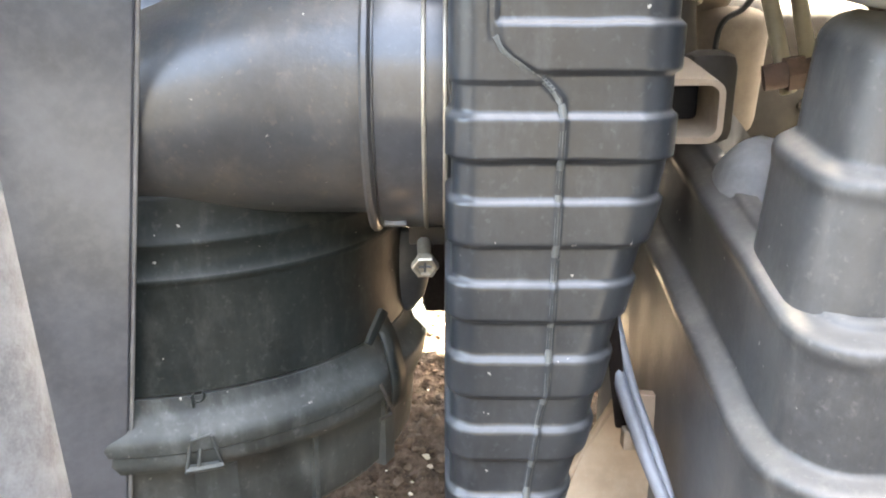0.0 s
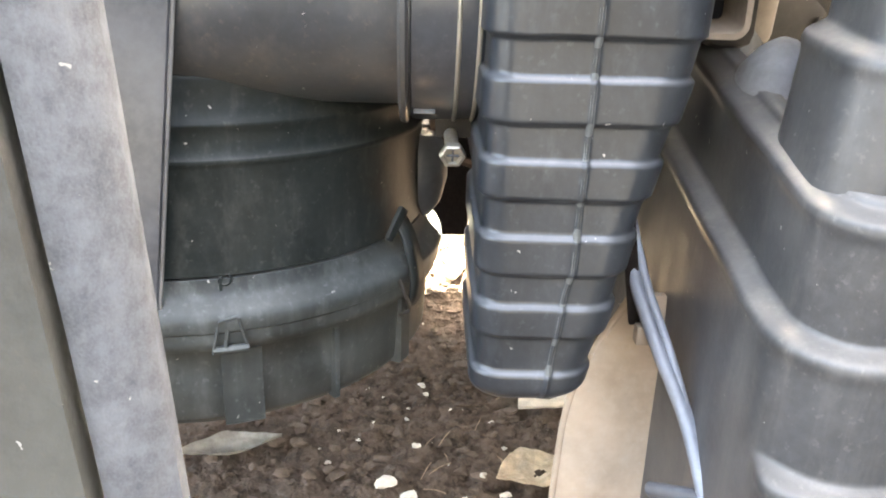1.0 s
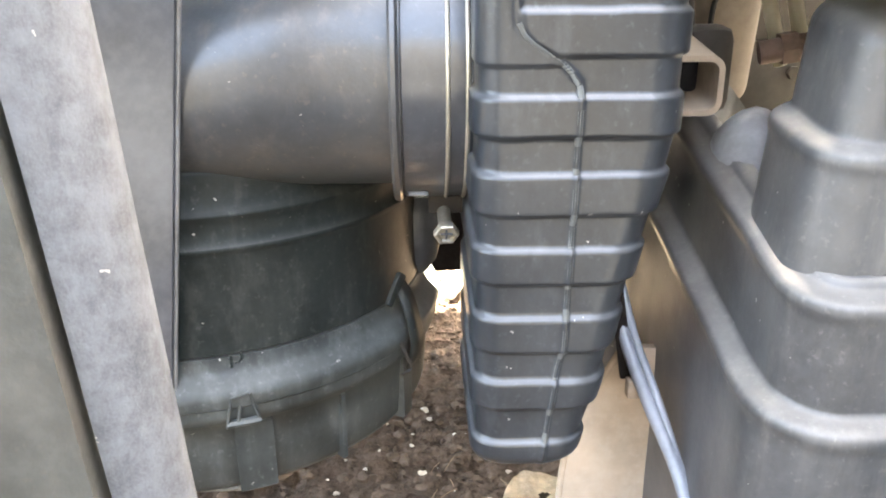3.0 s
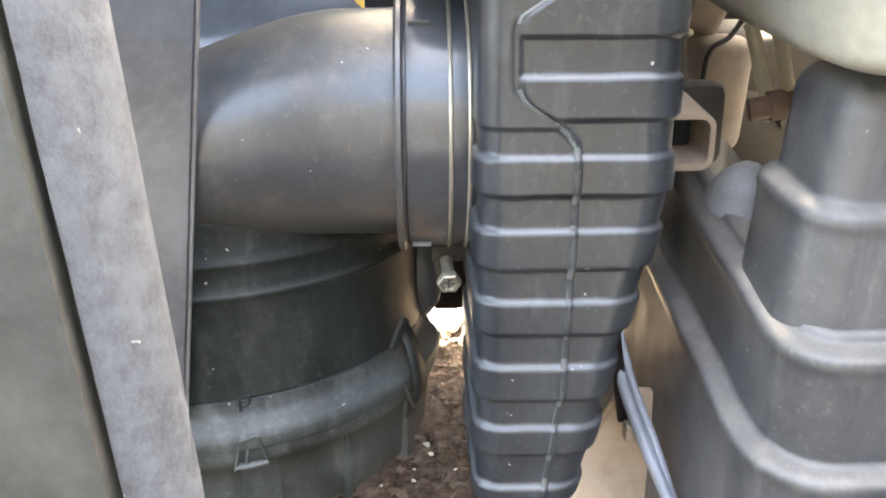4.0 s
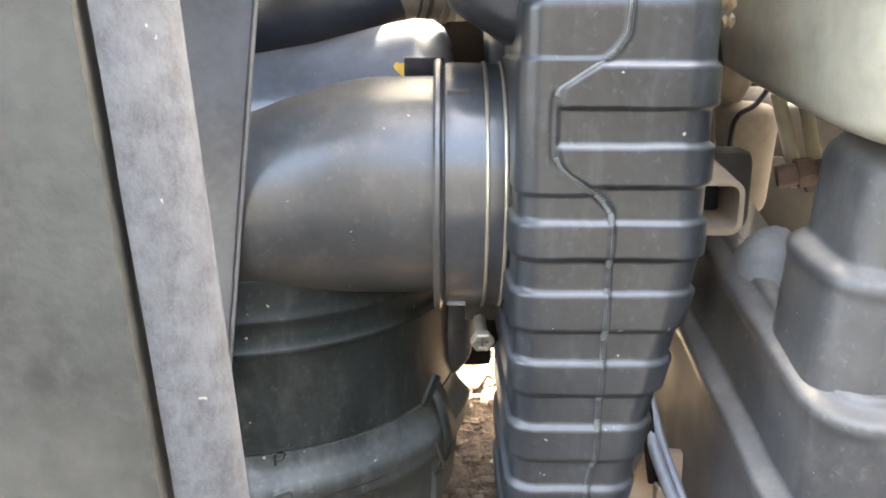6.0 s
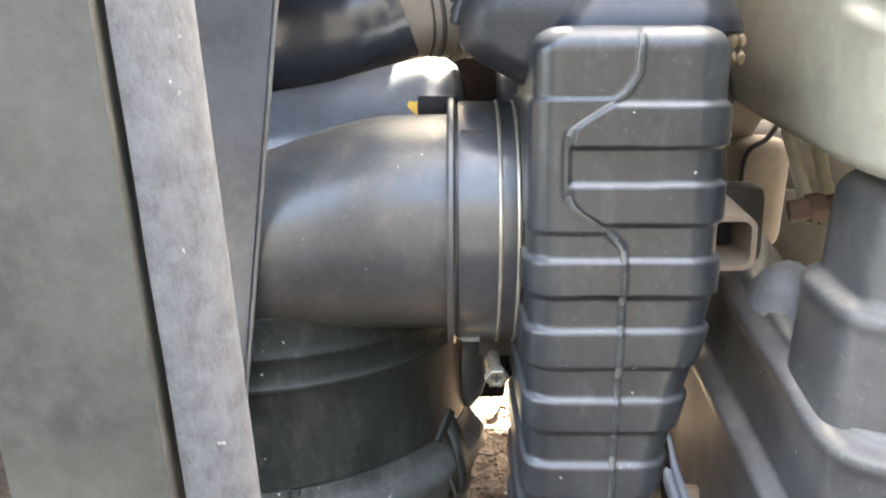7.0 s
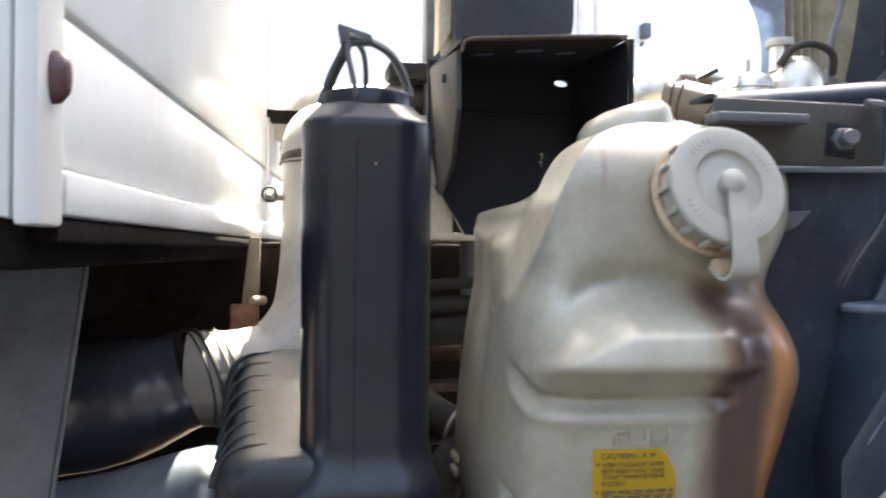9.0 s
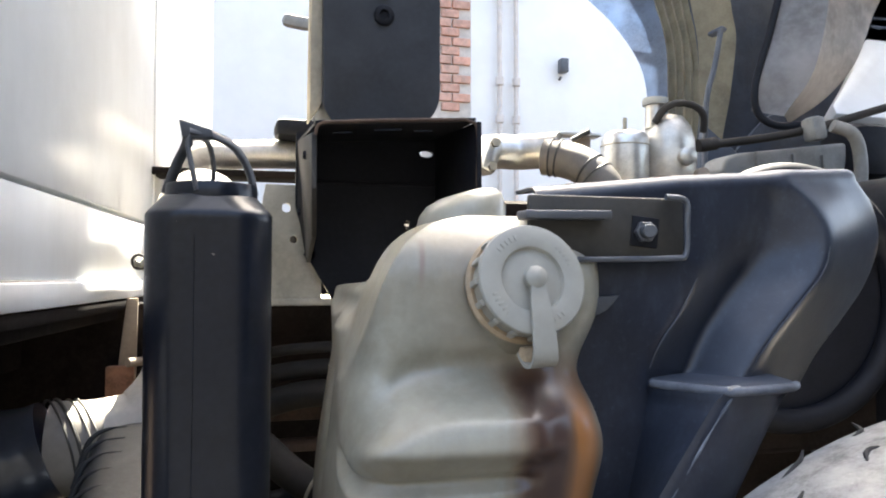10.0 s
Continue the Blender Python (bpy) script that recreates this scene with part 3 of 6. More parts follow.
part("latch_wire", tube(B(), [on_can(57, 0.191, 0.474), on_can(58, 0.194, 0.462), on_can(60, 0.193, 0.448), on_can(57, 0.190, 0.446)], 0.0015, 8), WIRE, can, "bent latch wire")
part("side_lobe", lathe(B(), [(-0.034, 0.001), (-0.032, 0.012), (-0.020, 0.019), (0.0, 0.022), (0.020, 0.019), (0.032, 0.012), (0.034, 0.001)], on_can(86, 0.172, 0.528), (0.1, 0, 1), 32), STEELGREY, can, "pale grey rounded flap")
part("latch_tongue", slab(B(), [on_can(62, 0.179, 0.522), on_can(56, 0.1795, 0.503), on_can(57, 0.181, 0.500), on_can(64, 0.181, 0.517)], (0.003, -0.003, 0.001), 0.0006), CANPLASTIC, can)

# ---- intake pipe ----
PY, PZ = 0.482, 0.673
pipe = thing("intake_pipe", (-0.18, PY, 0.60), "wide dusty black plastic intake pipe on the air cleaner", "intake pipe")
rings = []
for k in range(40):
    x = -0.34 + (0.34 - 0.042) * k / 39
    top = along([(-0.34, 0.668), (-0.26, 0.690), (-0.22, 0.704), (-0.18, 0.7180), (-0.145, 0.7310), (-0.125, 0.7375), (-0.105, 0.7430), (-0.085, 0.7462), (-0.042, 0.7470)], x)
    low = PZ - 0.0735
    cz, hz, hy = (top + low) / 2, (top - low) / 2, 0.0735 - 0.004 * step(-x, 0.16, 0.34)
    rings.append([(x, PY + hy * math.cos(2 * math.pi * j / 120), cz + hz * math.sin(2 * math.pi * j / 120)) for j in range(120)])
part("tube", ring_loft(B(), rings), PIPEPLASTIC, pipe, angle=60)
part("flange", lathe(B(), [(-0.0425, 0.070), (-0.0425, 0.0838), (-0.0410, 0.0852), (-0.0385, 0.0852), (-0.0372, 0.0838), (-0.0368, 0.0805), (-0.0355, 0.0802)], (0, PY, PZ), (1, 0, 0), 120), PIPEPLASTIC, pipe)
sleeve = part("sleeve", lathe(B(), [(-0.0362, 0.0800), (-0.0352, 0.0822), (-0.030, 0.0828), (-0.0135, 0.0824), (0.012, 0.0816), (0.020, 0.080), (0.030, 0.078)], (0, PY, PZ), (1, 0, 0), 120), SLEEVE, pipe, "smooth black rubber sleeve")
for x in (-0.0098, 0.0012):
    part("clamp_ring", torus(B(), (x, PY, PZ), (1, 0, 0), 0.0824, 0.0013, 96, 8), ZINC, sleeve, "thin steel clamp ring")
for a in (52, -58):
    c = Vector((-0.0275, PY - 0.0826 * math.cos(radians(a)), PZ + 0.0826 * math.sin(radians(a))))
    part("moulded_tab", rbox(B(), c, (0.013, 0.006, 0.0020), 0.0007, Euler((radians(-a), 0, 0))), PIPEPLASTIC, sleeve)
part("moulding_line", torus(B(), (-0.121, PY, 0.6685), (1, 0.05, 0), 0.0712, 0.0010, 64, 6, 0.12, -0.80), PIPEPLASTIC, pipe, "faint raised moulding line")
part("saddle", rbox(B(), (-0.27, 0.51, 0.622), (0.16, 0.12, 0.03), 0.012), CANPLASTIC, pipe)
dome = thing("intake_elbow", (-0.1, 0.60, 0.63), "smooth blue-black plastic intake elbow behind the pipe", "intake pipe")
pf = [(-0.42, 0.046), (-0.30, 0.048), (-0.20, 0.056), (-0.14, 0.066), (-0.09, 0.079), (-0.06, 0.085), (-0.045, 0.084), (-0.036, 0.078), (-0.030, 0.066), (-0.027, 0.045), (-0.026, 0.0)]
part("shell", lathe(B(), pf, (0, 0.600, 0.703), (1, 0, 0), 96), ELBOWPLASTIC, dome, angle=70)
part("stub", rbox(B(), (-0.05, 0.515, 0.752), (0.028, 0.018, 0.014), 0.002), BLACKSTEEL, dome, "small black rectangular stop")
bracket = thing("clamp_bracket", (-0.012, 0.45, 0.575), "small dusty steel clamp bracket with a hex screw", "clamp")
part("tab", rbox(B(), (-0.008, 0.462, 0.588), (0.026, 0.004, 0.012), 0.001), HOSE, bracket)
bx, bd = Vector((-0.0115, 0.452, 0.586)), Vector((0.05, -0.93, -0.36)).normalized()
part("shank", rod(B(), bx, bx + bd * 0.020, 0.0042, 14), ZINC, bracket)
hx = bx + bd * 0.019
screw = part("hex_head", lathe(B(), [(0, 0.0074), (0.0012, 0.0080), (0.0052, 0.0080), (0.0060, 0.0072), (0.0058, 0.0056), (0.0040, 0.0048), (0.0036, 0.0)], hx, bd, 6), ZINC, bracket, "dusty hex head", angle=20)
u_, w_, _ = frame_of(bd)
bm = B()
for q in (u_, w_):
    rod(bm, hx + bd * 0.0042 - q * 0.0038, hx + bd * 0.0042 + q * 0.0038, 0.0008, 6)
part("cross_slot", bm, STEELGREY, screw)
yl = thing("yellow_leaf", (-0.062, 0.508, 0.742), "small curled yellow dry leaf lying on the pipe", "leaf")
rings = []
for k in range(9):
    f = k / 8
    w = 0.0082 * math.sin(math.pi * (0.06 + 0.94 * f) ** 0.8) + 0.0003
    c = Vector((-0.0665 + 0.012 * f, 0.5125 - 0.010 * f, 0.7545 - 0.019 * f + 0.004 * f * f))
    rings.append([c + Vector((-w, 0.003 * abs(j), w * 0.3)) if j < 0 else c + Vector((w * j, 0.003 * j, w * 0.25 * j)) for j in (-1, 0, 1)])
bm = B()
ring_loft(bm, rings, closed=False)
bmesh.ops.solidify(bm, geom=bm.faces[:], thickness=0.0004)
part("blade", bm, YELLOWLEAF, yl)

# ---- ribbed resonator box ----
res = thing("air_resonator", (0.055, 0.44, 0.452), "ribbed black moulded plastic intake resonator box with snorkel", "air resonator")
BANDS = [(0.6925, 0.7148), (0.7340, 0.7570), (0.6525, 0.6737), (0.6113, 0.6338), (0.5727, 0.5931), (0.5318, 0.5534), (0.4962, 0.5144), (0.4560, 0.4745)]
RIGHT = [(0.455, 0.066), (0.471, 0.0695), (0.503, 0.0785), (0.545, 0.0865), (0.587, 0.0962), (0.629, 0.1068), (0.650, 0.1108), (0.672, 0.1115), (0.76, 0.1125), (0.80, 0.1130)]
SEAM = [(0.455, 0.0420), (0.466, 0.0428), (0.500, 0.0465), (0.522, 0.0490), (0.535, 0.0520), (0.60, 0.0535), (0.672, 0.0545), (0.681, 0.0535), (0.692, 0.0425), (0.7005, 0.0285),
        (0.706, 0.0238), (0.712, 0.0225), (0.738, 0.0222), (0.744, 0.0240), (0.750, 0.0330), (0.757, 0.0440), (0.763, 0.0520), (0.772, 0.0580), (0.80, 0.0600)]
rings = []
zs = list(np.arange(0.4555, 0.7975, 0.00135))
for z in zs:
    shrink = 0.012 * (1 - math.sqrt(max(0, 1 - max(0, (0.466 - z) / 0.0105) ** 2))) + 0.014 * (1 - math.sqrt(max(0, 1 - min(1, max(0, (z - 0.7835) / 0.0142)) ** 2)))
    x0, x1, y0, y1 = 0.0042 + shrink, along(RIGHT, z) - shrink - 0.003, 0.3585 + shrink, 0.515 - shrink
    band = max(step(z, a - 0.0007, a + 0.0012) * (1 - step(z, b - 0.0018, b + 0.0018)) for a, b in BANDS)
    seam = along(SEAM, z)
    ring = []
    for x, y, nx, ny in rrect(x0, x1, y0, y1, (0.015, 0.019, 0.03, 0.03), 9, 110, 10):
        keep = 1.0
        if z > 0.688:
            side = step(x, seam - 0.001, seam + 0.004) if z < 0.7595 else 1.0
            if z < 0.745 and ny < 0.5:
                keep = side
            elif z < 0.7595 and ny < 0.5:
                keep = max(side, 0.0)
        dsp = 0.0032 * band * keep
        if z > 0.688 and z < 0.7595 and x < seam and ny < 0.5:
            dsp = max(dsp, 0.0016 * step(seam - x, 0, 0.004))
        if ny < -0.5:
            slope = abs(along(SEAM, z + 0.001) - along(SEAM, z - 0.001)) / 0.002
            wdt = 0.0016 * math.sqrt(1 + slope * slope)
            dsp += 0.0013 * math.exp(-((x - seam) / wdt) ** 2)
        ring.append((x + nx * dsp, y + ny * dsp, z + 0.0004 * noise.noise(Vector((x * 60, y * 60, z * 60)))))
    rings.append(ring)
part("body", ring_loft(B(), rings), PLASTIC, res, "ribbed box with a parting line", angle=70)
for z0, z1 in ((0.468, 0.709), (0.7405, 0.792)):
    zz_ = [z0 + (z1 - z0) * k / 40 for k in range(41)]
    pts = []
    for z in zz_:
        bnd = max(step(z, p - 0.0007, p + 0.0012) * (1 - step(z, q - 0.0018, q + 0.0018)) for p, q in BANDS)
        sh = 0.014 * (1 - math.sqrt(max(0, 1 - min(1, max(0, (z - 0.7835) / 0.0142)) ** 2)))
        pts.append((along(SEAM, z), 0.3585 + sh - 0.0032 * bnd * (1 if z < 0.688 or z > 0.7595 else 0.4) + 0.0006, z))
    part("parting_ridge", tube(B(), pts, 0.0019, 8, 1), SEAMDUST, res, "pale dusty parting ridge")
# chamber on top: reaches back and to the rear
rings = []
for k in range(36):
    f = k / 35
    ring = []
    lift = 0.020 * (1 - math.sqrt(max(0, 1 - max(0, (f - 0.62) / 0.38) ** 2)))
    low = 0.018 * (1 - math.sqrt(max(0, 1 - max(0, (0.3 - f) / 0.3) ** 2)))
    s = lift + low
    for x, y, nx, ny in rrect(-0.0345 + s + 0.030 * (1 - step(f, 0.0, 0.45)), 0.118 - s, 0.398 + s, 0.612 - s, (0.024, 0.02, 0.03, 0.03), 9, 24, 30):
        top = 0.828 + 0.052 * step(y, 0.42, 0.60)
        ring.append((x, y, 0.764 + (top - 0.764) * f))
    rings.append(ring)
part("upper_chamber", ring_loft(B(), rings), CHAMBER, res, "smooth chamber with a row of teeth", angle=70)
for k in range(8):
    y = 0.425 + 0.021 * k
    top = 0.828 + 0.052 * step(y, 0.42, 0.60)
    bm = B()
    ps = [(-0.037, y - 0.004, top - 0.026), (-0.031, y, top - 0.008), (-0.018, y + 0.004, top + 0.0005), (0.000, y + 0.009, top + 0.0015)]
    tube(bm, ps, lambda f: 0.0036 * (1 - 0.8 * f), 10, 5)
    part("tooth", bm, CHAMBER, res)
SNX, SNY = 0.0735, 0.447
rings = []
for k in range(60):
    z = 0.795 + 0.2725 * k / 59
    flare = 0.014 * (1 - step(z, 0.795, 0.845)) ** 2
    taper = 0.0008 * (z - 0.8)
    rings.append([(x, y, z) for x, y, _, _ in rrect(SNX - 0.0485 - flare - taper, SNX + 0.0482 + flare * 0.5, SNY - 0.046 - flare, SNY + 0.046 + flare, 0.030, 10, 8, 8)])
for f in range(1, 9):
    a = f / 8
    ins = 0.0118 * a
    rings.append([(x, y, 1.0685 + 0.0150 * a) for x, y, _, _ in rrect(SNX - 0.0485 + ins, SNX + 0.0482 - ins, SNY - 0.046 + ins, SNY + 0.046 - ins, 0.030 + 0.0003 * f, 10, 8, 8)])
part("snorkel", ring_loft(B(), rings), DUCT, res, "tall smooth black snorkel duct", angle=50)
part("snorkel_seam", tube(B(), [(0.0625, SNY - 0.0462, 1.05), (0.0625, SNY - 0.0462, 0.95), (0.0622, SNY - 0.0465, 0.86), (0.0620, SNY - 0.050, 0.82), (0.0615, SNY - 0.0585, 0.799)], 0.0003, 8, 8), DUCT, res, "fine moulded seam")
cap = part("snorkel_cap", lathe(B(), [(0, 0.0345), (0.0, 0.0362), (0.010, 0.0362), (0.0120, 0.035), (0.0120, 0.029), (0.002, 0.028), (0.002, 0.0)], (SNX + 0.001, SNY, 1.0815), (0, 0, 1), 64), DUCT, res, "black caged rain cap")
APEX = Vector((0.056, 0.424, 1.134))
bands = [
    [(SNX + 0.0345, SNY, 1.086), (SNX + 0.030, SNY - 0.003, 1.106), (SNX + 0.018, SNY - 0.010, 1.124), (SNX + 0.000, SNY - 0.017, 1.132), tuple(APEX)],
    [(SNX - 0.034, SNY, 1.086), (SNX - 0.026, SNY - 0.008, 1.108), (SNX - 0.018, SNY - 0.018, 1.124), tuple(APEX)],
    [(SNX - 0.010, SNY - 0.033, 1.086), (SNX - 0.014, SNY - 0.031, 1.105), (SNX - 0.017, SNY - 0.027, 1.122), tuple(APEX + Vector((0.004, 0, -0.002)))],
    [(SNX, SNY + 0.034, 1.086), (SNX + 0.002, SNY + 0.026, 1.112), (SNX - 0.002, SNY + 0.006, 1.128), tuple(APEX + Vector((0.006, 0.006, 0)))],
]
for k, ps in enumerate(bands):
    part("cage_bar", tube(B(), ps, (0.0080, 0.0050, 0.0036, 0.0036)[k], 14, 8, flat=(0.42, 0.6, 0.6, 0.6)[k]), CAGE, cap)
part("cage_lip", slab(B(), [tuple(APEX + Vector(v)) for v in ((-0.0065, -0.004, 0.0075), (0.0185, -0.004, 0.0005), (0.0200, -0.004, -0.0060), (0.0040, -0.004, -0.0070), (-0.0040, -0.004, -0.0065))], (0, 0.012, 0), 0.0012), CAGE, cap, "grey blade-shaped cage top")
part("outlet_bend", tube(B(), [(0.028, PY, PZ), (0.05, PY + 0.01, PZ + 0.015), (0.066, PY + 0.03, PZ + 0.06), (0.066, PY + 0.05, 0.79)], 0.074, 40, 6), DUCT, res)

# ---- duct with clamp rings, coloured by sun and shade ----
duct = thing("intake_hose", (0.0, 0.72, 0.78), "intake hose bending up, coloured pale for sunlight, with black clamp rings", "intake hose")
part("horizontal_hose", tube(B(), [(-0.62, 0.70, 0.785), (-0.40, 0.70, 0.792), (-0.25, 0.70, 0.803), (-0.17, 0.70, 0.812), (-0.12, 0.70, 0.825), (-0.085, 0.70, 0.837)], lambda f: 0.064 - 0.0125 * step(f, 0.55, 1.0) + 0.0005 * math.sin(f * 43) * math.sin(f * 17 + 1), 48, 10), DARKHOSE, duct, "glossy black rubber hose")
ELBOW = spline([(-0.086, 0.70, 0.837), (-0.04, 0.70, 0.838), (0.010, 0.705, 0.848), (0.046, 0.725, 0.890), (0.056, 0.75, 0.960), (0.057, 0.76, 1.03), (0.057, 0.762, 1.075)], 10)
# Change from dark to pale follows the sun's edge on one hose.
part("hose_end", tube(B(), ELBOW[:13], 0.0497, 48, 2), HOSEEND, duct, "hose end under the clamp rings, darkened for its shaded side")
part("elbow", tube(B(), ELBOW[12:], lambda f: 0.0496 + 0.004 * math.exp(-((f - 0.28) / 0.19) ** 2), 48, 2), PALEHOSE, duct, "elbow coloured pale for sunlight")
part("upper_hose", tube(B(), [(0.057, 0.762, 1.074), (0.058, 0.768, 1.086), (0.06, 0.80, 1.100), (0.06, 0.86, 1.104)], 0.0520, 48, 8), PALEHOSE, duct)
for x, thick, mat in ((-0.079, 0.0013, WIRE), (-0.070, 0.0022, WIRE), (-0.058, 0.0011, HOSEEND), (-0.050, 0.0011, HOSEEND)):
    turn = [2 * math.pi * k / 24 for k in range(25)]
    part("clamp_ring", tube(B(), [(x - 0.0503 * (0.42 * math.cos(a) + 0.22 * math.sin(a)), 0.70 + 0.0503 * math.cos(a), 0.8375 + 0.0503 * math.sin(a)) for a in turn], thick, 8, 3), mat, duct, "wire clamp ring set aslant")
part("clamp_ring", torus(B(), (0.057, 0.762, 1.073), (0, 0, 1), 0.0520, 0.0012, 48, 8), WIRE, duct)
part("clamp_ring", torus(B(), (0.0585, 0.776, 1.091), (0.02, 0.45, 0.85), 0.0523, 0.0012, 48, 8), WIRE, duct)
part("clamp_screw", rod(B(), (-0.052, 0.652, 0.846), (-0.038, 0.650, 0.846), 0.003, 8), ZINC, duct)
part("sensor_stub", lathe(B(), [(0, 0.004), (0.010, 0.004), (0.010, 0.007), (0.016, 0.007), (0.016, 0.004), (0.022, 0.004)], (0.010, 0.745, 1.032), (-0.9, -0.3, 0.1), 16), ZINC, duct, "small brass nipple")
part("sensor_clip", torus(B(), (-0.006, 0.738, 1.036), (0.3, 1, 0), 0.008, 0.0016, 20, 6), HOSE, duct)
part("drain_tube", tube(B(), [(0.006, 0.648, 0.868), (0.020, 0.640, 0.856), (0.028, 0.645, 0.842)], 0.0028, 8), HOSE, duct)

# ---- coolant reservoir ----
tank = thing("coolant_reservoir", (0.25, 0.42, 0.716), "yellowed translucent coolant reservoir with a rusty stain and cap", "coolant tank")
LEFTX = [(0.716, 0.1640), (0.760, 0.1600), (0.813, 0.1590), (0.889, 0.1650), (0.95, 0.1700), (1.0, 0.1680), (1.07, 0.168)]
RIGHTX = [(0.716, 0.312), (0.760, 0.329), (0.818, 0.339), (0.853, 0.351), (0.890, 0.3585), (0.904, 0.3590), (0.925, 0.355), (0.945, 0.3500), (0.960, 0.3560), (0.985, 0.370), (1.0, 0.3750), (1.02, 0.3755), (1.07, 0.375)]
FRONTY = [(0.716, 0.3015), (0.8, 0.2975), (0.86, 0.2943), (0.885, 0.29), (0.898, 0.29), (0.911, 0.293), (0.925, 0.3), (0.937, 0.309), (0.946, 0.317), (0.958, 0.3225), (1.0, 0.3245), (1.04, 0.3265), (1.07, 0.3355)]
DOMELEFT = [(0.930, 0.1660), (0.960, 0.1750), (0.985, 0.1825), (1.000, 0.1870), (1.015, 0.1915), (1.0285, 0.1980), (1.038, 0.2045), (1.0457, 0.2115), (1.053, 0.2210), (1.0600, 0.2340), (1.065, 0.2480), (1.070, 0.2850)]
CHAM = [(0.716, 0.030), (0.86, 0.036), (0.91, 0.040), (0.96, 0.050), (1.07, 0.060)]


def smooth_along(table, z, w=0.004):
    return sum(along(table, z + w * k) for k in (-1.5, -0.75, 0, 0.75, 1.5)) / 5


def tank_outline(z):
    xl, xr, yf = smooth_along(LEFTX, z), smooth_along(RIGHTX, z), smooth_along(FRONTY, z)
    ch = smooth_along(CHAM, z)
    back = 0.585
    # flat left side, chamfered front corner, gently bowed front, rounded right
    pts = []
    ctrl = [(xl + 0.012 + 0.009 * step(z, 0.84, 0.97), back - 0.02), (xl + 0.006 + 0.006 * step(z, 0.84, 0.97), 0.50), (xl + 0.001, yf + 0.10), (xl, yf + ch + 0.012), (xl + 0.006, yf + ch * 0.55), (xl + 0.020, yf + 0.004), (xl + 0.040, yf - 0.001), (xl + 0.075, yf - 0.003), (xr - 0.045, yf - 0.002),
            (xr - 0.020, yf + 0.004), (xr - 0.004, yf + 0.022), (xr, yf + 0.05), (xr - 0.004, yf + 0.11), (xr - 0.02, 0.47), (xr - 0.03, back - 0.02), (xr - 0.045, back), (xl + 0.030, back)]
    ps = spline([(x, y, z) for x, y in ctrl + ctrl[:1]], 12)[:-1]
    for _ in range(14 + int(36 * step(z, 0.90, 0.99))):
        ps = [(ps[i - 1] + ps[i] * 2 + ps[(i + 1) % len(ps)]) / 4 for i in range(len(ps))]
    return ps


rings = []
zt = [0.7165 + 0.0021 * k for k in range(int((1.0686 - 0.7165) / 0.0021) + 1)]
GROOVES = [(0.8820, 0.286), (0.8020, 0.262)]
for z in zt:
    ps = tank_outline(z)
    ctr = sum(ps, Vector()) / len(ps)
    bot = 0.009 * (1 - math.sqrt(max(0, 1 - min(1, max(0, (0.7255 - z) / 0.0090)) ** 2)))
    ring = []
    n = len(ps)
    for i, p in enumerate(ps):
        t = (ps[(i + 1) % n] - ps[i - 1]).normalized()
        nr = Vector((t.y, -t.x, 0))
        if nr.dot(p - ctr) < 0:
            nr = -nr
        dsp = -bot
        for zg, xe in GROOVES:
            zz = zg + 0.30 * max(0, p.y - 0.318) * (1 if p.x < 0.22 else 0)
            m = (1 - step(p.x, xe - 0.004, xe + 0.008)) * (1 - step(p.y, 0.345, 0.365)) * (1 if p.x < 0.30 else 0)
            d = z - zz
            dsp -= m * 0.0085 * (math.exp(-(d / 0.0038) ** 2) if d > 0 else math.exp(-(d / 0.0075) ** 2))
            dsp += m * 0.0016 * math.exp(-((d + 0.012) / 0.005) ** 2)
        # arched brow over the front bulge
        brow = 0.940 - 9.0 * min(0.0, p.x - 0.232) ** 2
        face = max(0.0, -nr.y) * (1 - step(p.x, 0.285, 0.325)) * (1 if p.y < 0.40 else 0)
        dsp += face * 0.017 * (1 - step(z, brow - 0.020, brow + 0.003)) * step(z, 0.887, 0.906)
        dsp -= face * 0.010 * math.exp(-((z - brow - 0.013) / 0.013) ** 2)
        if p.x < 0.23 and p.y > 0.40:
            dsp -= 0.0075 * math.exp(-((p.y - 0.468) / 0.014) ** 2) * step(z, 0.83, 0.90)
        q = p + nr * dsp
        # the underside climbs towards the back
        q.z += 0.13 * max(0.0, q.y - 0.30) * (1 - step(z, 0.72, 0.80))
        # the front rises to a rounded dome; the rear shoulder stays lower
        if z > 0.93:
            q.y = min(q.y, 0.585 if z < 1.010 else 0.585 - 0.200 * step(z, 1.010, 1.0185))
            front = 1 - step(q.y, 0.390, 0.430)
            f = min(1.0, max(0.0, (z - 0.985) / 0.0835))
            cxh = 0.2850
            wr = cxh + (0.3765 - cxh) * max(0.0, 1 - f ** 2.8) ** (1 / 2.4)
            side = 0.010 * (1 - math.sqrt(max(0.0, 1 - min(1.0, max(0.0, (z - 1.000) / 0.014)) ** 2)))
            rear = 0.1745 + 0.0185 * step(z, 0.975, 1.003) + side
            q.x = max(q.x, smooth_along(DOMELEFT, z, 0.002) * front + rear * (1 - front))
            if z > 0.985:
                q.x = min(q.x, wr)
            if q.y < 0.40:
                q.y += 0.030 * max(0.0, f - 0.35) ** 2 / 0.42
        ring.append(q)
    rings.append(ring)
body = part("body", ring_loft(B(), rings), TANKWHITE, tank, angle=75)
nt, ln = TANKWHITE.node_tree.nodes, TANKWHITE.node_tree.links
pb = nt["Principled BSDF"]
pb.inputs["Subsurface Weight"].default_value = 0.22
pb.inputs["Subsurface Radius"].default_value = (0.02, 0.018, 0.012)
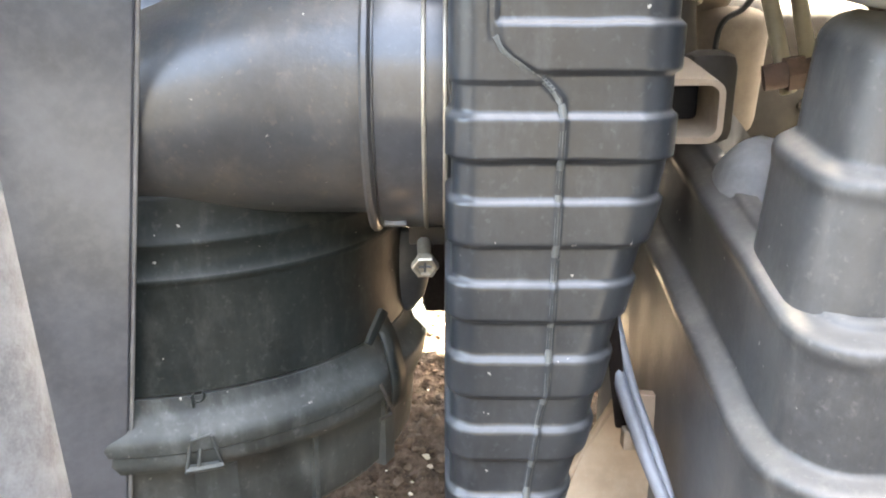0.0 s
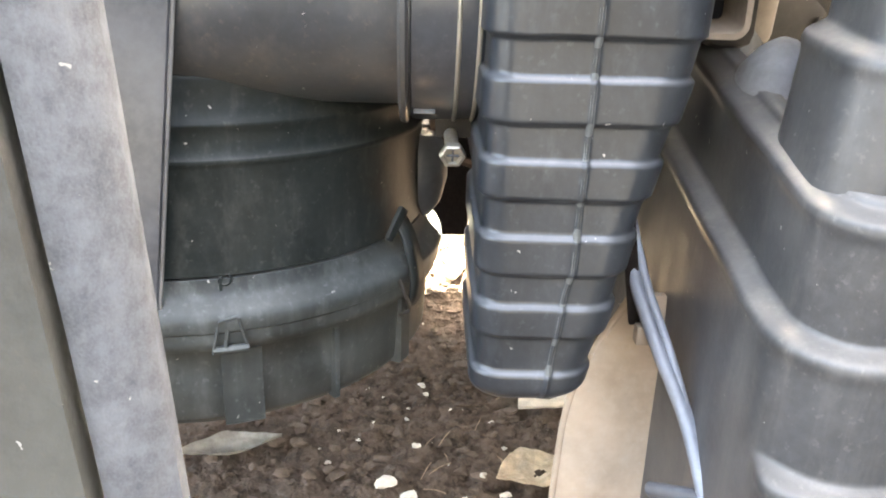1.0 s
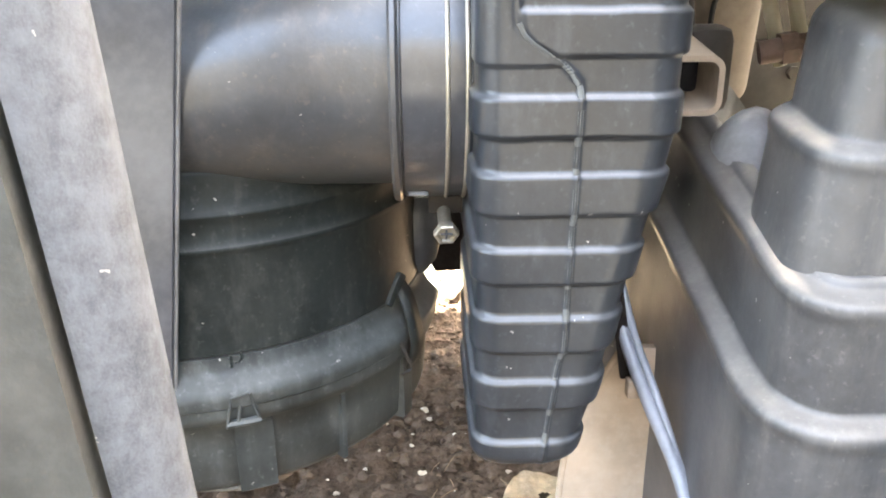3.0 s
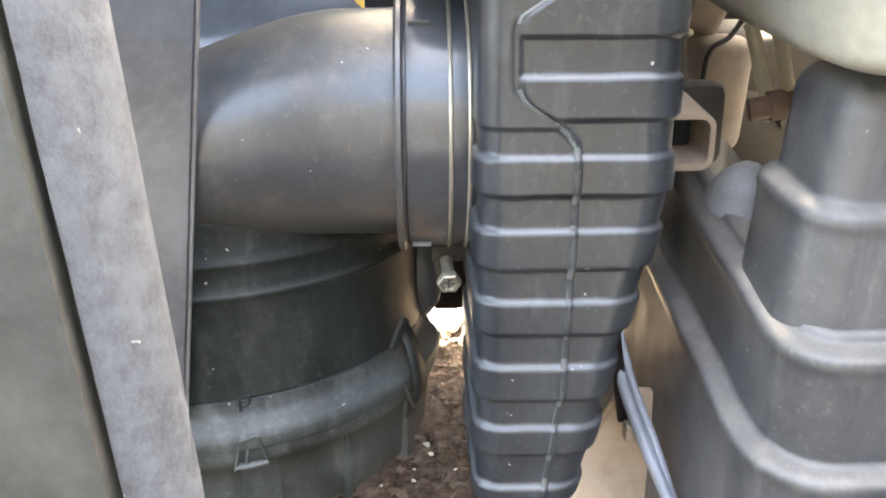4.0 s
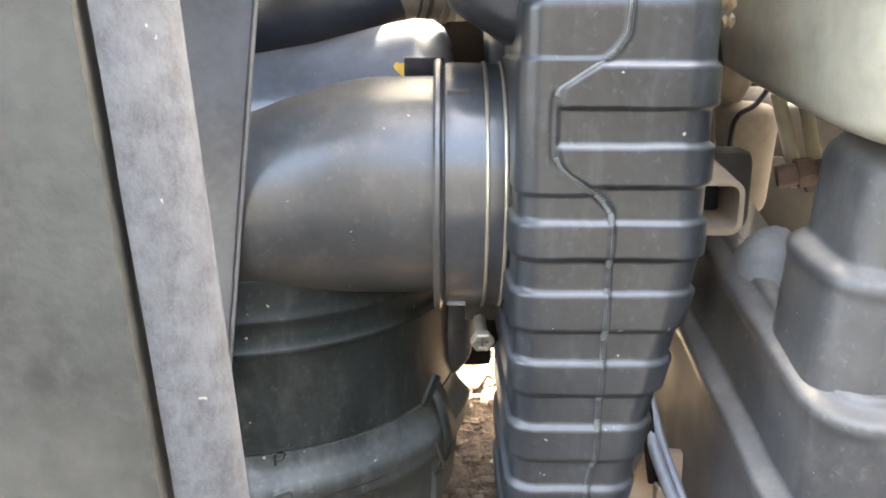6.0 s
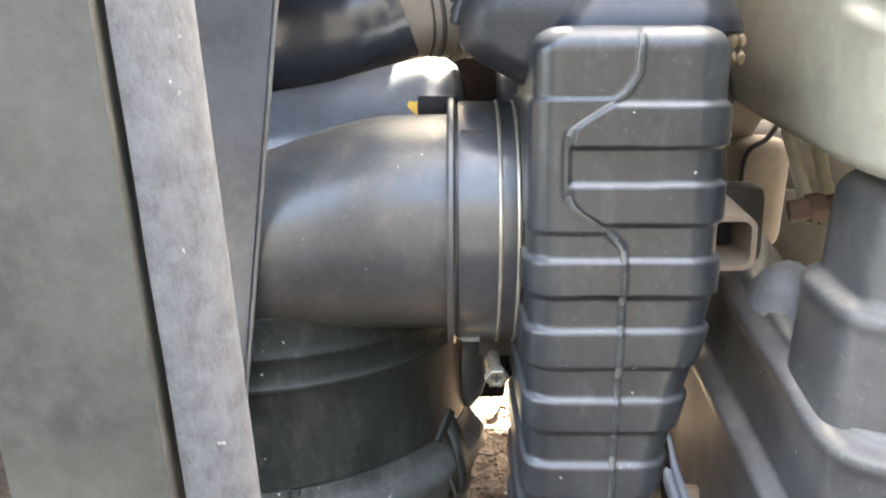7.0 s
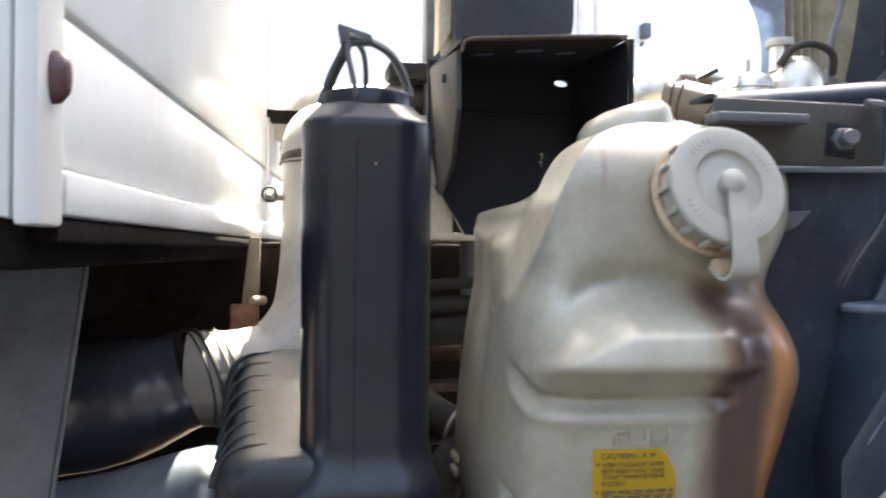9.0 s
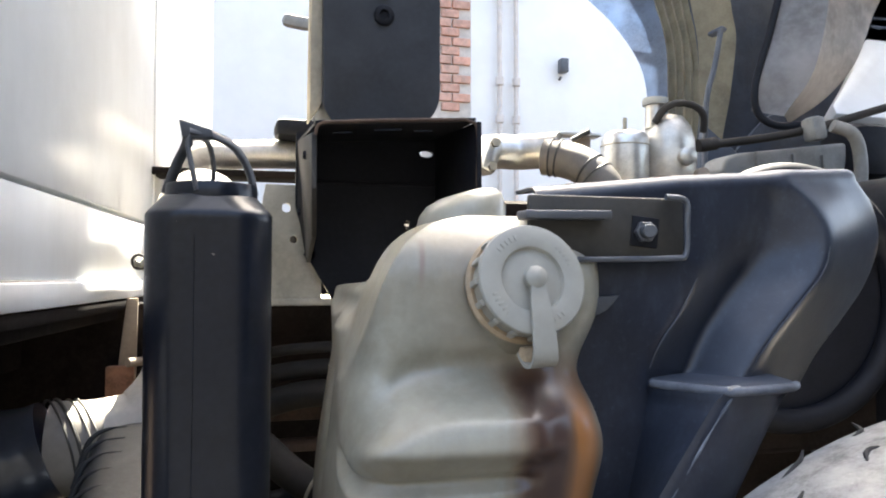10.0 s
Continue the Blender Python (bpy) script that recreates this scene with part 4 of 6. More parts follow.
pb.inputs["Subsurface Scale"].default_value = 0.5


def stain(material, x0, z0, slope, half, zlow, colour, soft, seed):
    """A run of rust down the plastic, and one painted light patch: along x0 + slope * (z0 - z), ragged at its edges."""
    n, l = material.node_tree.nodes, material.node_tree.links
    b = n["Principled BSDF"]
    base = b.inputs["Base Color"].links[0].from_socket
    geo = n.new("ShaderNodeNewGeometry")
    s = n.new("ShaderNodeSeparateXYZ")
    l.new(geo.outputs["Position"], s.inputs[0])
    t = n.new("ShaderNodeTexNoise")
    t.noise_dimensions = "4D"
    t.inputs["Scale"].default_value, t.inputs["Detail"].default_value, t.inputs["W"].default_value = 26.0, 5.0, seed
    mp = n.new("ShaderNodeMapping")
    mp.inputs["Scale"].default_value = (1, 1, 0.25)
    l.new(geo.outputs["Position"], mp.inputs[0])
    l.new(mp.outputs[0], t.inputs["Vector"])

    def op(kind, a, b_, clamp=False):
        q = n.new("ShaderNodeMath")
        q.operation, q.use_clamp = kind, clamp
        for k, v in enumerate((a, b_)):
            if isinstance(v, (int, float)):
                q.inputs[k].default_value = v
            else:
                l.new(v, q.inputs[k])
        return q.outputs[0]

    mid = op("ADD", op("MULTIPLY", op("SUBTRACT", z0, s.outputs["Z"]), slope), x0)
    off = op("ABSOLUTE", op("SUBTRACT", s.outputs["X"], mid), 0)
    off = op("ADD", off, op("MULTIPLY", op("SUBTRACT", t.outputs["Fac"], 0.5), half * 1.6))
    fac = op("SUBTRACT", 1.0, op("DIVIDE", op("SUBTRACT", off, half * (1 - soft)), half * soft), True)
    fac = op("MULTIPLY", fac, op("DIVIDE", op("SUBTRACT", z0 + 0.004, s.outputs["Z"]), 0.020, True), True)
    fac = op("MULTIPLY", fac, op("DIVIDE", op("SUBTRACT", s.outputs["Z"], zlow), 0.05, True), True)
    fac = op("MULTIPLY", fac, op("ADD", 0.45, t.outputs["Fac"]), True)
    fac = op("MULTIPLY", fac, op("LESS_THAN", s.outputs["Y"], 0.40), True)
    mx = n.new("ShaderNodeMix")
    mx.data_type = "RGBA"
    l.new(fac, mx.inputs[0])
    l.new(base, mx.inputs[6])
    mx.inputs[7].default_value = (*colour, 1)
    l.new(mx.outputs[2], b.inputs["Base Color"])


stain(TANKWHITE, 0.318, 0.962, -0.10, 0.050, 0.66, (0.14, 0.068, 0.026), 0.65, 1.0)
stain(TANKWHITE, 0.334, 0.938, -0.10, 0.015, 0.72, (0.30, 0.125, 0.034), 0.8, 2.0)
stain(TANKWHITE, 0.304, 0.958, -0.06, 0.024, 0.68, (0.040, 0.016, 0.011), 0.55, 4.0)
stain(TANKWHITE, 0.262, 0.775, 0.9, 0.010, 0.70, (0.33, 0.22, 0.11), 0.8, 7.0)
stain(TANKWHITE, 0.2215, 1.045, -0.10, 0.0042, 1.008, (0.17, 0.060, 0.050), 0.6, 9.0)
bm = lathe(B(), [(-0.05, 0.040), (0.020, 0.0395), (0.031, 0.0365), (0.038, 0.030), (0.0415, 0.018), (0.042, 0.0)], (0.284, 0.440, 1.062), (0, 0, 1), 48)
for v in bm.verts:
    v.co.z += 0.30 * (v.co.x - 0.320)
part("rear_hump", bm, TANKWHITE, tank, "rounded slanting rear hump")
for k in range(4):
    part("moulded_dot", lump(B(), (0.1590, 0.500 + 0.014 * (k % 2), 0.795 - 0.012 * (k // 2)), (0.003, 0.004, 0.005), k, 0.2, 1), STAINED, tank)
for p, q in (((0.1955, 0.50, 0.735), (0.217, 0.50, 0.670)), ((0.2157, 0.50, 0.728), (0.2312, 0.50, 0.675))):
    part("foot", rod(B(), p, q, 0.005, 14), TANKWHITE, tank, "slim plastic foot")

# screw cap with a tether
CN = Vector((0.02, -0.965, 0.262)).normalized()
CB = Vector((0.2928, 0.2888, 1.0202)) - CN * 0.0104
cu, cw, _ = frame_of(CN)
neck = part("filler_neck", lathe(B(), [(-0.040, 0.046), (-0.028, 0.0385), (-0.018, 0.0355), (-0.010, 0.035)], CB, CN, 64, cap=True), TANKWHITE, tank, "filler neck")
part("neck_ring", lathe(B(), [(-0.0225, 0.033), (-0.0225, 0.0420), (-0.0195, 0.0425), (-0.0170, 0.040), (-0.0170, 0.033)], CB, CN, 64), STAINED, tank, "rust-stained neck ring")
cap = part("screw_cap", lathe(B(), [(-0.0155, 0.0360), (-0.0155, 0.0382), (-0.0035, 0.0386), (-0.0015, 0.0401), (0.0008, 0.0405), (0.0028, 0.0394), (0.0036, 0.0372), (0.0036, 0.0254), (0.0030, 0.0238), (0.0006, 0.0232), (-0.0004, 0.0225), (0.0010, 0.0087), (0.0010, 0.0000)], CB, CN, 72), CAPWHITE, tank, "round white screw cap with grip teeth")
for k in range(16):
    a = 2 * math.pi * k / 16
    o = cu * math.cos(a) + cw * math.sin(a)
    rb = Matrix((o.cross(CN), o, CN)).transposed().to_euler()
    part("grip_tooth", rbox(B(), CB + o * 0.0398 - CN * 0.0090, (0.0046, 0.0034, 0.0120), 0.0009, rb), CAPWHITE, cap)
part("knob", lathe(B(), [(0.0, 0.0070), (0.0050, 0.0086), (0.0085, 0.0080), (0.0108, 0.0052), (0.0118, 0.0)], CB + CN * 0.001, CN, 24), CAPWHITE, cap)
for a0 in (20, 100, 200, 290):
    for k in range(5):
        a = radians(a0 + 7 * k)
        o = cu * math.cos(a) + cw * math.sin(a)
        rb = Matrix((o.cross(CN), o, CN)).transposed().to_euler()
        part("raised_bar", rbox(B(), CB + o * 0.0316 + CN * 0.0037, (0.0018, 0.0042, 0.0006), 0.0002, rb), CAPWHITE, cap)
dn = (Vector((0.05, 0, -1)) - CN * CN.dot(Vector((0.05, 0, -1)))).normalized()
pts = [CB + CN * 0.0085 + dn * 0.002, CB + CN * 0.0080 + dn * 0.016, CB + CN * 0.0075 + dn * 0.032, CB + CN * 0.0030 + dn * 0.054, CB - CN * 0.0050 + dn * 0.0600, CB - CN * 0.014 + dn * 0.057, CB - CN * 0.022 + dn * 0.048]
ps = spline(pts, 7)
sd = dn.cross(CN).normalized()
rings = []
for i, q in enumerate(ps):
    d = (ps[min(i + 1, len(ps) - 1)] - ps[max(i - 1, 0)]).normalized()
    nn = sd.cross(d).normalized() * 0.0011
    w = sd * along([(0, 0.0050), (0.2, 0.0072), (0.55, 0.0096), (0.8, 0.0104), (1, 0.0104)], i / (len(ps) - 1))
    rings.append([q - w + nn, q + w + nn, q + w - nn, q - w - nn])
part("tether", ring_loft(B(), rings), CAPWHITE, tank, "bent plastic tether strap", angle=50)
part("tether_lug", rbox(B(), CB - CN * 0.017 + dn * 0.050, (0.020, 0.014, 0.012), 0.004), STAINED, tank)

# sticker
fy = 0.2930
sticker = thing("caution_sticker", (0.227, fy, 0.811), "yellow caution sticker with dark print on the reservoir", "label")


def front_y(x, z):
    """Where the reservoir's front lies."""
    best = 9.0
    for r in (rings_tank[min(range(len(zt)), key=lambda i: abs(zt[i] - z))],):
        for a, b in zip(r, r[1:] + r[:1]):
            if (a.x - x) * (b.x - x) <= 0 and abs(a.x - b.x) > 1e-9:
                best = min(best, a.y + (b.y - a.y) * (x - a.x) / (b.x - a.x))
    return best


rings_tank = []
for z in zt:
    rings_tank.append(tank_outline(z))
bm = B()
cols = 12
rows_ = []
for z in (0.8105, 0.818, 0.826, 0.832, 0.8385, 0.844, 0.849, 0.852):
    xr_ = along([(0.8105, 0.2545), (0.832, 0.2548), (0.8385, 0.2530), (0.844, 0.2500), (0.849, 0.2465), (0.852, 0.2435)], z)
    rows_.append([bm.verts.new((0.2000 + (xr_ - 0.2000) * k / cols, front_y(0.2000 + (xr_ - 0.2000) * k / cols, z) - 0.0011, z)) for k in range(cols + 1)])
for a, b in zip(rows_, rows_[1:]):
    for k in range(cols):
        bm.faces.new((a[k], a[k + 1], b[k + 1], b[k]))
bmesh.ops.solidify(bm, geom=bm.faces[:], thickness=0.0004)
part("sheet", bm, YELLOWLABEL, sticker)
tilt = math.degrees(math.atan2(front_y(0.25, 0.83) - front_y(0.205, 0.83), 0.045))
ty = lambda x, z: front_y(x, z) - 0.0018


def conform(ob, lift, half=0.0002):
    """Lays flat lettering on the reservoir's curved front."""
    o = origin_of(ob.parent)
    ys_ = [v.co.y for v in ob.data.vertices]
    mid = (min(ys_) + max(ys_)) / 2
    for v in ob.data.vertices:
        v.co.y = front_y(v.co.x + o.x, v.co.z + o.z) - lift - o.y + (half if v.co.y > mid else -half)
    return ob


conform(lettering("heading", "CAUTION :  A W", 0.0047, pose(0.2050, ty(0.205, 0.8475), 0.8464, 90, 0, 0), INK, sticker, label="dark printed heading"), 0.0017)
for z, words in ((0.8411, "KEEP COOLANT LEVEL"), (0.8371, 'BETWEEN "FULL" AND'), (0.8335, '"LOW" WHEN ENGINE'), (0.8294, "IS COLD"), (0.8123, '"FULL" AND "LOW"')):
    conform(lettering("print_line", words, 0.0037, pose(0.2055, 0.28, z, 90, 0, 0) @ Matrix.Diagonal((1.08, 1, 1, 1)), INK, sticker), 0.0017)
for k, (z, x0, x1) in enumerate(((0.8254, 0.2055, 0.2520), (0.8218, 0.2055, 0.2525), (0.8179, 0.2055, 0.2350))):
    x = x0
    rnd = random.Random(k)
    bm = B()
    while x < x1 - 0.002:
        w = min(rnd.uniform(0.004, 0.010), x1 - x)
        rbox(bm, (x + w / 2, ty(x + w / 2, z), z), (w, 0.0004, 0.0021), 0, Euler((0, 0, radians(tilt))))
        x += w + 0.0014
    part("print_line", bm, INK, sticker)
for z in (0.8428, 0.8252):
    part("bullet", rbox(B(), (0.2028, ty(0.2028, z), z), (0.0016, 0.0004, 0.0016), 0), INK, sticker)
conform(lettering("full_mark", "FULL", 0.0138, pose(0.2115, 0.28, 0.8545, 90, 0, 0) @ Matrix.Diagonal((1.50, 1, 1, 1)), TANKWHITE, tank, 0.0006, "raised level mark"), 0.0006, 0.0011)

# Pale patch on the liner: light off the tan sheet, put into its colour.
stain(LINERPLASTIC, 0.120, 0.524, 0.05, 0.020, 0.20, (0.17, 0.145, 0.125), 0.95, 5.0)

# ---- stepped liner below the reservoir ----
liner = thing("wheel_arch_liner", (0.25, 0.40, 0.20), "dusty black ribbed plastic wheel arch liner below the reservoir", "fender liner")


def liner_rings(z0, z1, x0, x1, y0, y1, rad, ledges, slope, roof=0.0, narrow=0.0, tread=0.0120, hollow=False):
    """A rounded body whose tiers step out going down, with a bead under each ledge; ledges climb towards the back."""
    out = []
    n_ = max(12, int((z1 - z0) / 0.0017))
    for k in range(n_ + 1):
        z = z0 + (z1 - z0) * k / n_
        top = roof * (1 - math.sqrt(max(0, 1 - max(0, (z - (z1 - roof)) / roof) ** 2))) if roof else 0.0
        ring = []
        for x, y, nx, ny in rrect(x0 + narrow * (z - z0), x1, y0, y1, rad, 14, 40, 50):
            d = -top + 0.0008 * noise.noise(Vector((x * 40, y * 40, z * 14)))
            for a in ledges:
                k_ = 1.0 if a > 0.5 else 1 - step(-nx, 0.75, 0.98)
                d += k_ * (tread * (1 - step(z, a - 0.0035, a + 0.0035)) + 0.0014 * math.exp(-((z - a + 0.007) / 0.004) ** 2))
            ring.append((x + nx * d, y + ny * d, z + slope * max(0.0, y - 0.318) * (1 - 0.9 * step(x, 0.19, 0.26))))
        out.append(ring)
    if hollow:
        mid = (x0 + x1) / 2
        for inset, drop in ((0.007, 0.0), (0.010, 0.004), (0.014, 0.10)):
            out.append([(x + inset * (1 if x < mid else -1), min(max(y, y0 + inset), y1 - inset), z - drop) for x, y, z in out[n_]])
    return out


R4 = (0.020, 0.03, 0.02, 0.02)
part("body", ring_loft(B(), liner_rings(0.10, 0.590, 0.1680, 0.56, 0.3160, 0.60, R4, (0.583, 0.519, 0.450, 0.38), 0.24, 0.0035, hollow=True)), LINERPLASTIC, liner, "rounded plastic tiers with dusty ledges", angle=75)
part("tower", ring_loft(B(), liner_rings(0.575, 0.7085, 0.1680, 0.56, 0.331, 0.405, (0.017, 0.02, 0.02, 0.02), (0.650,), 0.14, 0.014, 0.09, 0.0085)), LINERPLASTIC, liner, "upper tier below the reservoir", angle=75)
guard = thing("inner_mudguard", (0.13, 0.52, 0.10), "tan dust-coated inner mudguard sheet", "mudguard")
bm = B()
rings = []
for k in range(26):
    f = k / 25
    z = 0.10 + 0.37 * f
    xl = along([(0.10, 0.076), (0.30, 0.078), (0.36, 0.080), (0.39, 0.085), (0.42, 0.094), (0.45, 0.108), (0.47, 0.122)], z)
    rings.append([(xl, 0.485, z), (xl + 0.004, 0.481, z), (xl + 0.03, 0.478, z), (0.30, 0.474, z), (0.30, 0.480, z), (xl + 0.03, 0.484, z), (xl + 0.004, 0.489, z)])
ring_loft(bm, rings)
TANSHEET = surface("tan_dusty_sheet", (0.33, 0.25, 0.185), 0.75, var=0.22, scale=14, dust=(0.42, 0.38, 0.33), amount=0.5, smear=0.2)
part("sheet", bm, TANSHEET, guard)
part("folded_edge", tube(B(), [(r[0][0], 0.485, r[0][2]) for r in rings[::5]], 0.0028, 12, 4), TANSHEET, guard, "rolled sheet edge")
CABLEGREY = surface("blue_grey_cable", (0.17, 0.19, 0.23), 0.42, dust=(0.30, 0.32, 0.35), amount=0.3, coat=0.3)
cable = thing("strap_cable", (0.135, 0.43, 0.31), "blue-grey cable pair strapped along the liner", "cable")
for k, d in enumerate((0.0, 0.007)):
    part("cable_run", tube(B(), [(0.1060 + d, 0.485, 0.530), (0.1152 + d, 0.460, 0.488), (0.1265 + d, 0.430, 0.4535), (0.1390 + d * 0.4, 0.400, 0.422), (0.1455 + d, 0.370, 0.390), (0.150 + d, 0.345, 0.355)], 0.0046 - 0.0014 * k, 10, 8), CABLEGREY, cable)
part("cable_clip", rbox(B(), (0.1195, 0.446, 0.457), (0.010, 0.010, 0.014), 0.002), TANSTEEL, cable, "pale clip block")
part("cross_tube", rod(B(), (0.1236, 0.400, 0.369), (0.1480, 0.366, 0.388), 0.0048), STEELGREY, cable)
part("bracket_strip", slab(B(), [(0.103, 0.470, 0.535), (0.112, 0.470, 0.535), (0.121, 0.452, 0.460), (0.112, 0.452, 0.460)], (0, 0.004, 0), 0.001), BROWNSTEEL, cable)
brace = thing("step_brace", (0.22, 0.26, 0.42), "dusty grey steel tube brace beside the liner", "brace")
part("brace_tube", rod(B(), (0.132, 0.205, 0.400), (0.26, 0.240, 0.580), 0.011, 24), STEELGREY, brace)

# ---- small parts between box and liner ----
loop = thing("square_loop_bracket", (0.138, 0.45, 0.636), "dusty square steel loop bracket with an open end", "bracket")
o = [(x, 0.442, y) for x, y, _, _ in rrect(0.112, 0.1575, 0.647, 0.683, 0.009, 6)]
i_ = [(x, 0.442, y) for x, y, _, _ in rrect(0.1155, 0.1540, 0.6505, 0.6795, 0.006, 6)]
o2, i2 = [(x, 0.500, z + 0.009) for x, _, z in o], [(x, 0.500, z + 0.009) for x, _, z in i_]
bm = B()
rows_ = [[bm.verts.new(p) for p in r] for r in (o, o2, i2, i_)]
for a, b in zip(rows_, rows_[1:] + rows_[:1]):
    for k in range(len(o)):
        j = (k + 1) % len(o)
        bm.faces.new((a[k], a[j], b[j], b[k]))
part("loop", bm, TANSTEEL, loop)
part("inner_stud", rbox(B(), (0.135, 0.482, 0.671), (0.037, 0.012, 0.030), 0.003), BLACKSTEEL, loop)
# Black block under the loop; also stands in for shade beside the box.
part("mount_block", rbox(B(), (0.128, 0.520, 0.610), (0.020, 0.024, 0.080), 0.006), BLACKSTEEL, loop, "black mounting block, also darkening the gap beside the box")
part("foot_plate", rbox(B(), (0.172, 0.520, 0.665), (0.034, 0.03, 0.06), 0.010), HOSE, loop)
house = thing("connector_housing", (0.20, 0.62, 0.66), "dusty grey plastic connector housing with a split line", "connector")
part("lower_half", rbox(B(), (0.215, 0.620, 0.674), (0.053, 0.05, 0.096), 0.015, Euler((0, 0.06, 0)), 4), surface("dusty_brown_plastic", (0.11, 0.093, 0.082), 0.70, dust=TAN, amount=0.3, up=0.2), house)
part("upper_half", rbox(B(), (0.203, 0.625, 0.748), (0.040, 0.045, 0.060), 0.012, Euler((0, 0.45, 0)), 4), surface("dusty_tan_plastic", (0.13, 0.105, 0.088), 0.70, dust=TAN, amount=0.25), house)
part("split_line", tube(B(), [(0.199, 0.592, 0.645), (0.199, 0.591, 0.695), (0.204, 0.592, 0.712), (0.218, 0.594, 0.721), (0.231, 0.598, 0.738)], 0.0022, 8), BLACKSTEEL, house)
# Made-up housing, added to fill the shaded gap behind the liner.
gear = thing("gap_filler", (0.27, 0.69, 0.50), "added dark block keeping the gap behind the liner dark", "steering gear")
part("casting", rbox(B(), (0.275, 0.70, 0.615), (0.17, 0.09, 0.23), 0.030, None, 4), HOSE, gear)
part("cover", lathe(B(), [(0, 0.046), (0.010, 0.046), (0.014, 0.040), (0.014, 0.0)], (0.262, 0.655, 0.625), (0, -1, 0), 32), HOSE, gear)
for k in range(4):
    part("cover_bolt", lathe(B(), [(0, 0.006), (0.006, 0.006)], (0.262 + 0.036 * math.cos(k * 1.57 + 0.6), 0.642, 0.625 + 0.036 * math.sin(k * 1.57 + 0.6)), (0, -1, 0), 6), HOSE, gear)
stay = thing("pipe_fitting", (0.19, 0.47, 0.655), "rusty tan pipe fitting under the reservoir", "fitting")
part("fitting_pipe", rod(B(), (0.188, 0.47, 0.681), (0.232, 0.46, 0.690), 0.0075, 18), DARKRUST, stay)
part("fitting_nut", lathe(B(), [(0, 0.0105), (0.010, 0.0105)], (0.200, 0.468, 0.6835), (1, -0.15, 0.2), 6), DARKRUST, stay)
part("fitting_base", lump(B(), (0.190, 0.468, 0.575), (0.032, 0.044, 0.075), 3, 0.10, 3, 1.3), surface("blue_grey_dusty_boss", (0.15, 0.155, 0.165), 0.60, var=0.3, dust=GREY, amount=0.4), stay, "pale blue-grey dusty boss")

# ---- hoses in the engine bay ----


def hose(name, label, pts, r, material=HOSE, clamps=(), cat="hose"):
    h = thing(name, pts[len(pts) // 2], label, cat)
    part("hose_run", tube(B(), pts, r, 20, 8), material, h)
    for q, d in clamps:
        part("hose_clamp", torus(B(), q, d, r + 0.0006, 0.0022, 32, 8), ZINC, h, "steel hose clamp")
    return h


hose("heater_hose", "thin dusty black heater hose", [(0.10, 0.80, 0.84), (0.104, 0.80, 0.89), (0.128, 0.775, 0.920), (0.18, 0.72, 0.935), (0.30, 0.66, 0.942)], 0.0065)
hose("heater_hose", "dusty black heater hose, curving", [(0.095, 0.80, 0.79), (0.099, 0.80, 0.85), (0.124, 0.775, 0.890), (0.18, 0.73, 0.909), (0.30, 0.68, 0.917)], 0.011)
hose("coolant_hose", "thick brown-dusted coolant hose, curving", [(0.09, 0.79, 0.73), (0.094, 0.785, 0.80), (0.114, 0.765, 0.848), (0.16, 0.74, 0.874), (0.22, 0.71, 0.884), (0.34, 0.70, 0.885)], 0.016)
hose("coolant_hose", "thick grey coolant hose with a steel clamp", [(0.06, 0.72, 0.87), (0.11, 0.67, 0.85), (0.155, 0.62, 0.815), (0.19, 0.59, 0.795), (0.23, 0.57, 0.77)], 0.017, HOSE, (((0.178, 0.600, 0.802), (0.8, -0.5, -0.4)), ((0.186, 0.594, 0.797), (0.8, -0.5, -0.4))))
hose("coolant_hose", "short black hose behind the reservoir", [(0.10, 0.66, 0.77), (0.15, 0.63, 0.785), (0.20, 0.61, 0.80)], 0.012, DARKHOSE)
hose("coolant_hose", "dusty grey hose running down", [(0.19, 0.60, 0.79), (0.165, 0.575, 0.76), (0.155, 0.560, 0.71), (0.17, 0.55, 0.62)], 0.018, HOSE, (((0.156, 0.562, 0.725), (0, 0.2, 1)),))
pl = thing("engine_bracket_plate", (0.2, 0.80, 0.84), "rusty tan flat engine bracket plate", "bracket")
part("flat", rbox(B(), (0.18, 0.82, 0.845), (0.22, 0.05, 0.016), 0.003), DARKRUST, pl)
part("flat_lower", rbox(B(), (0.20, 0.79, 0.808), (0.18, 0.04, 0.010), 0.002), DARKRUST, pl)
blk = thing("engine_block", (0.5, 1.3, 0.45), "dark dirty engine block seen behind the hoses", "engine")
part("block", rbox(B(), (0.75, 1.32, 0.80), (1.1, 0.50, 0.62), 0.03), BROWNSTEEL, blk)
# Unseen block, added and sized to shade the soil under the truck.
part("unseen_shade_block", rbox(B(), (-0.25, 1.50, 0.74), (0.9, 0.72, 0.36), 0.06), BROWNSTEEL, blk)
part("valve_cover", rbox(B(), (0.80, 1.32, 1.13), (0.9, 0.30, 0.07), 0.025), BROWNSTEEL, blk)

# ---- cab lock bracket ----
lock = thing("cab_lock_bracket", (0.25, 0.65, 0.985), "black painted steel cab support bracket with pierced holes", "bracket")
BK = [(0.165, 1.185), (0.335, 1.185), (0.335, 1.085), (0.300, 1.035), (0.238, 0.992), (0.208, 0.992), (0.183, 1.035), (0.165, 1.10)]


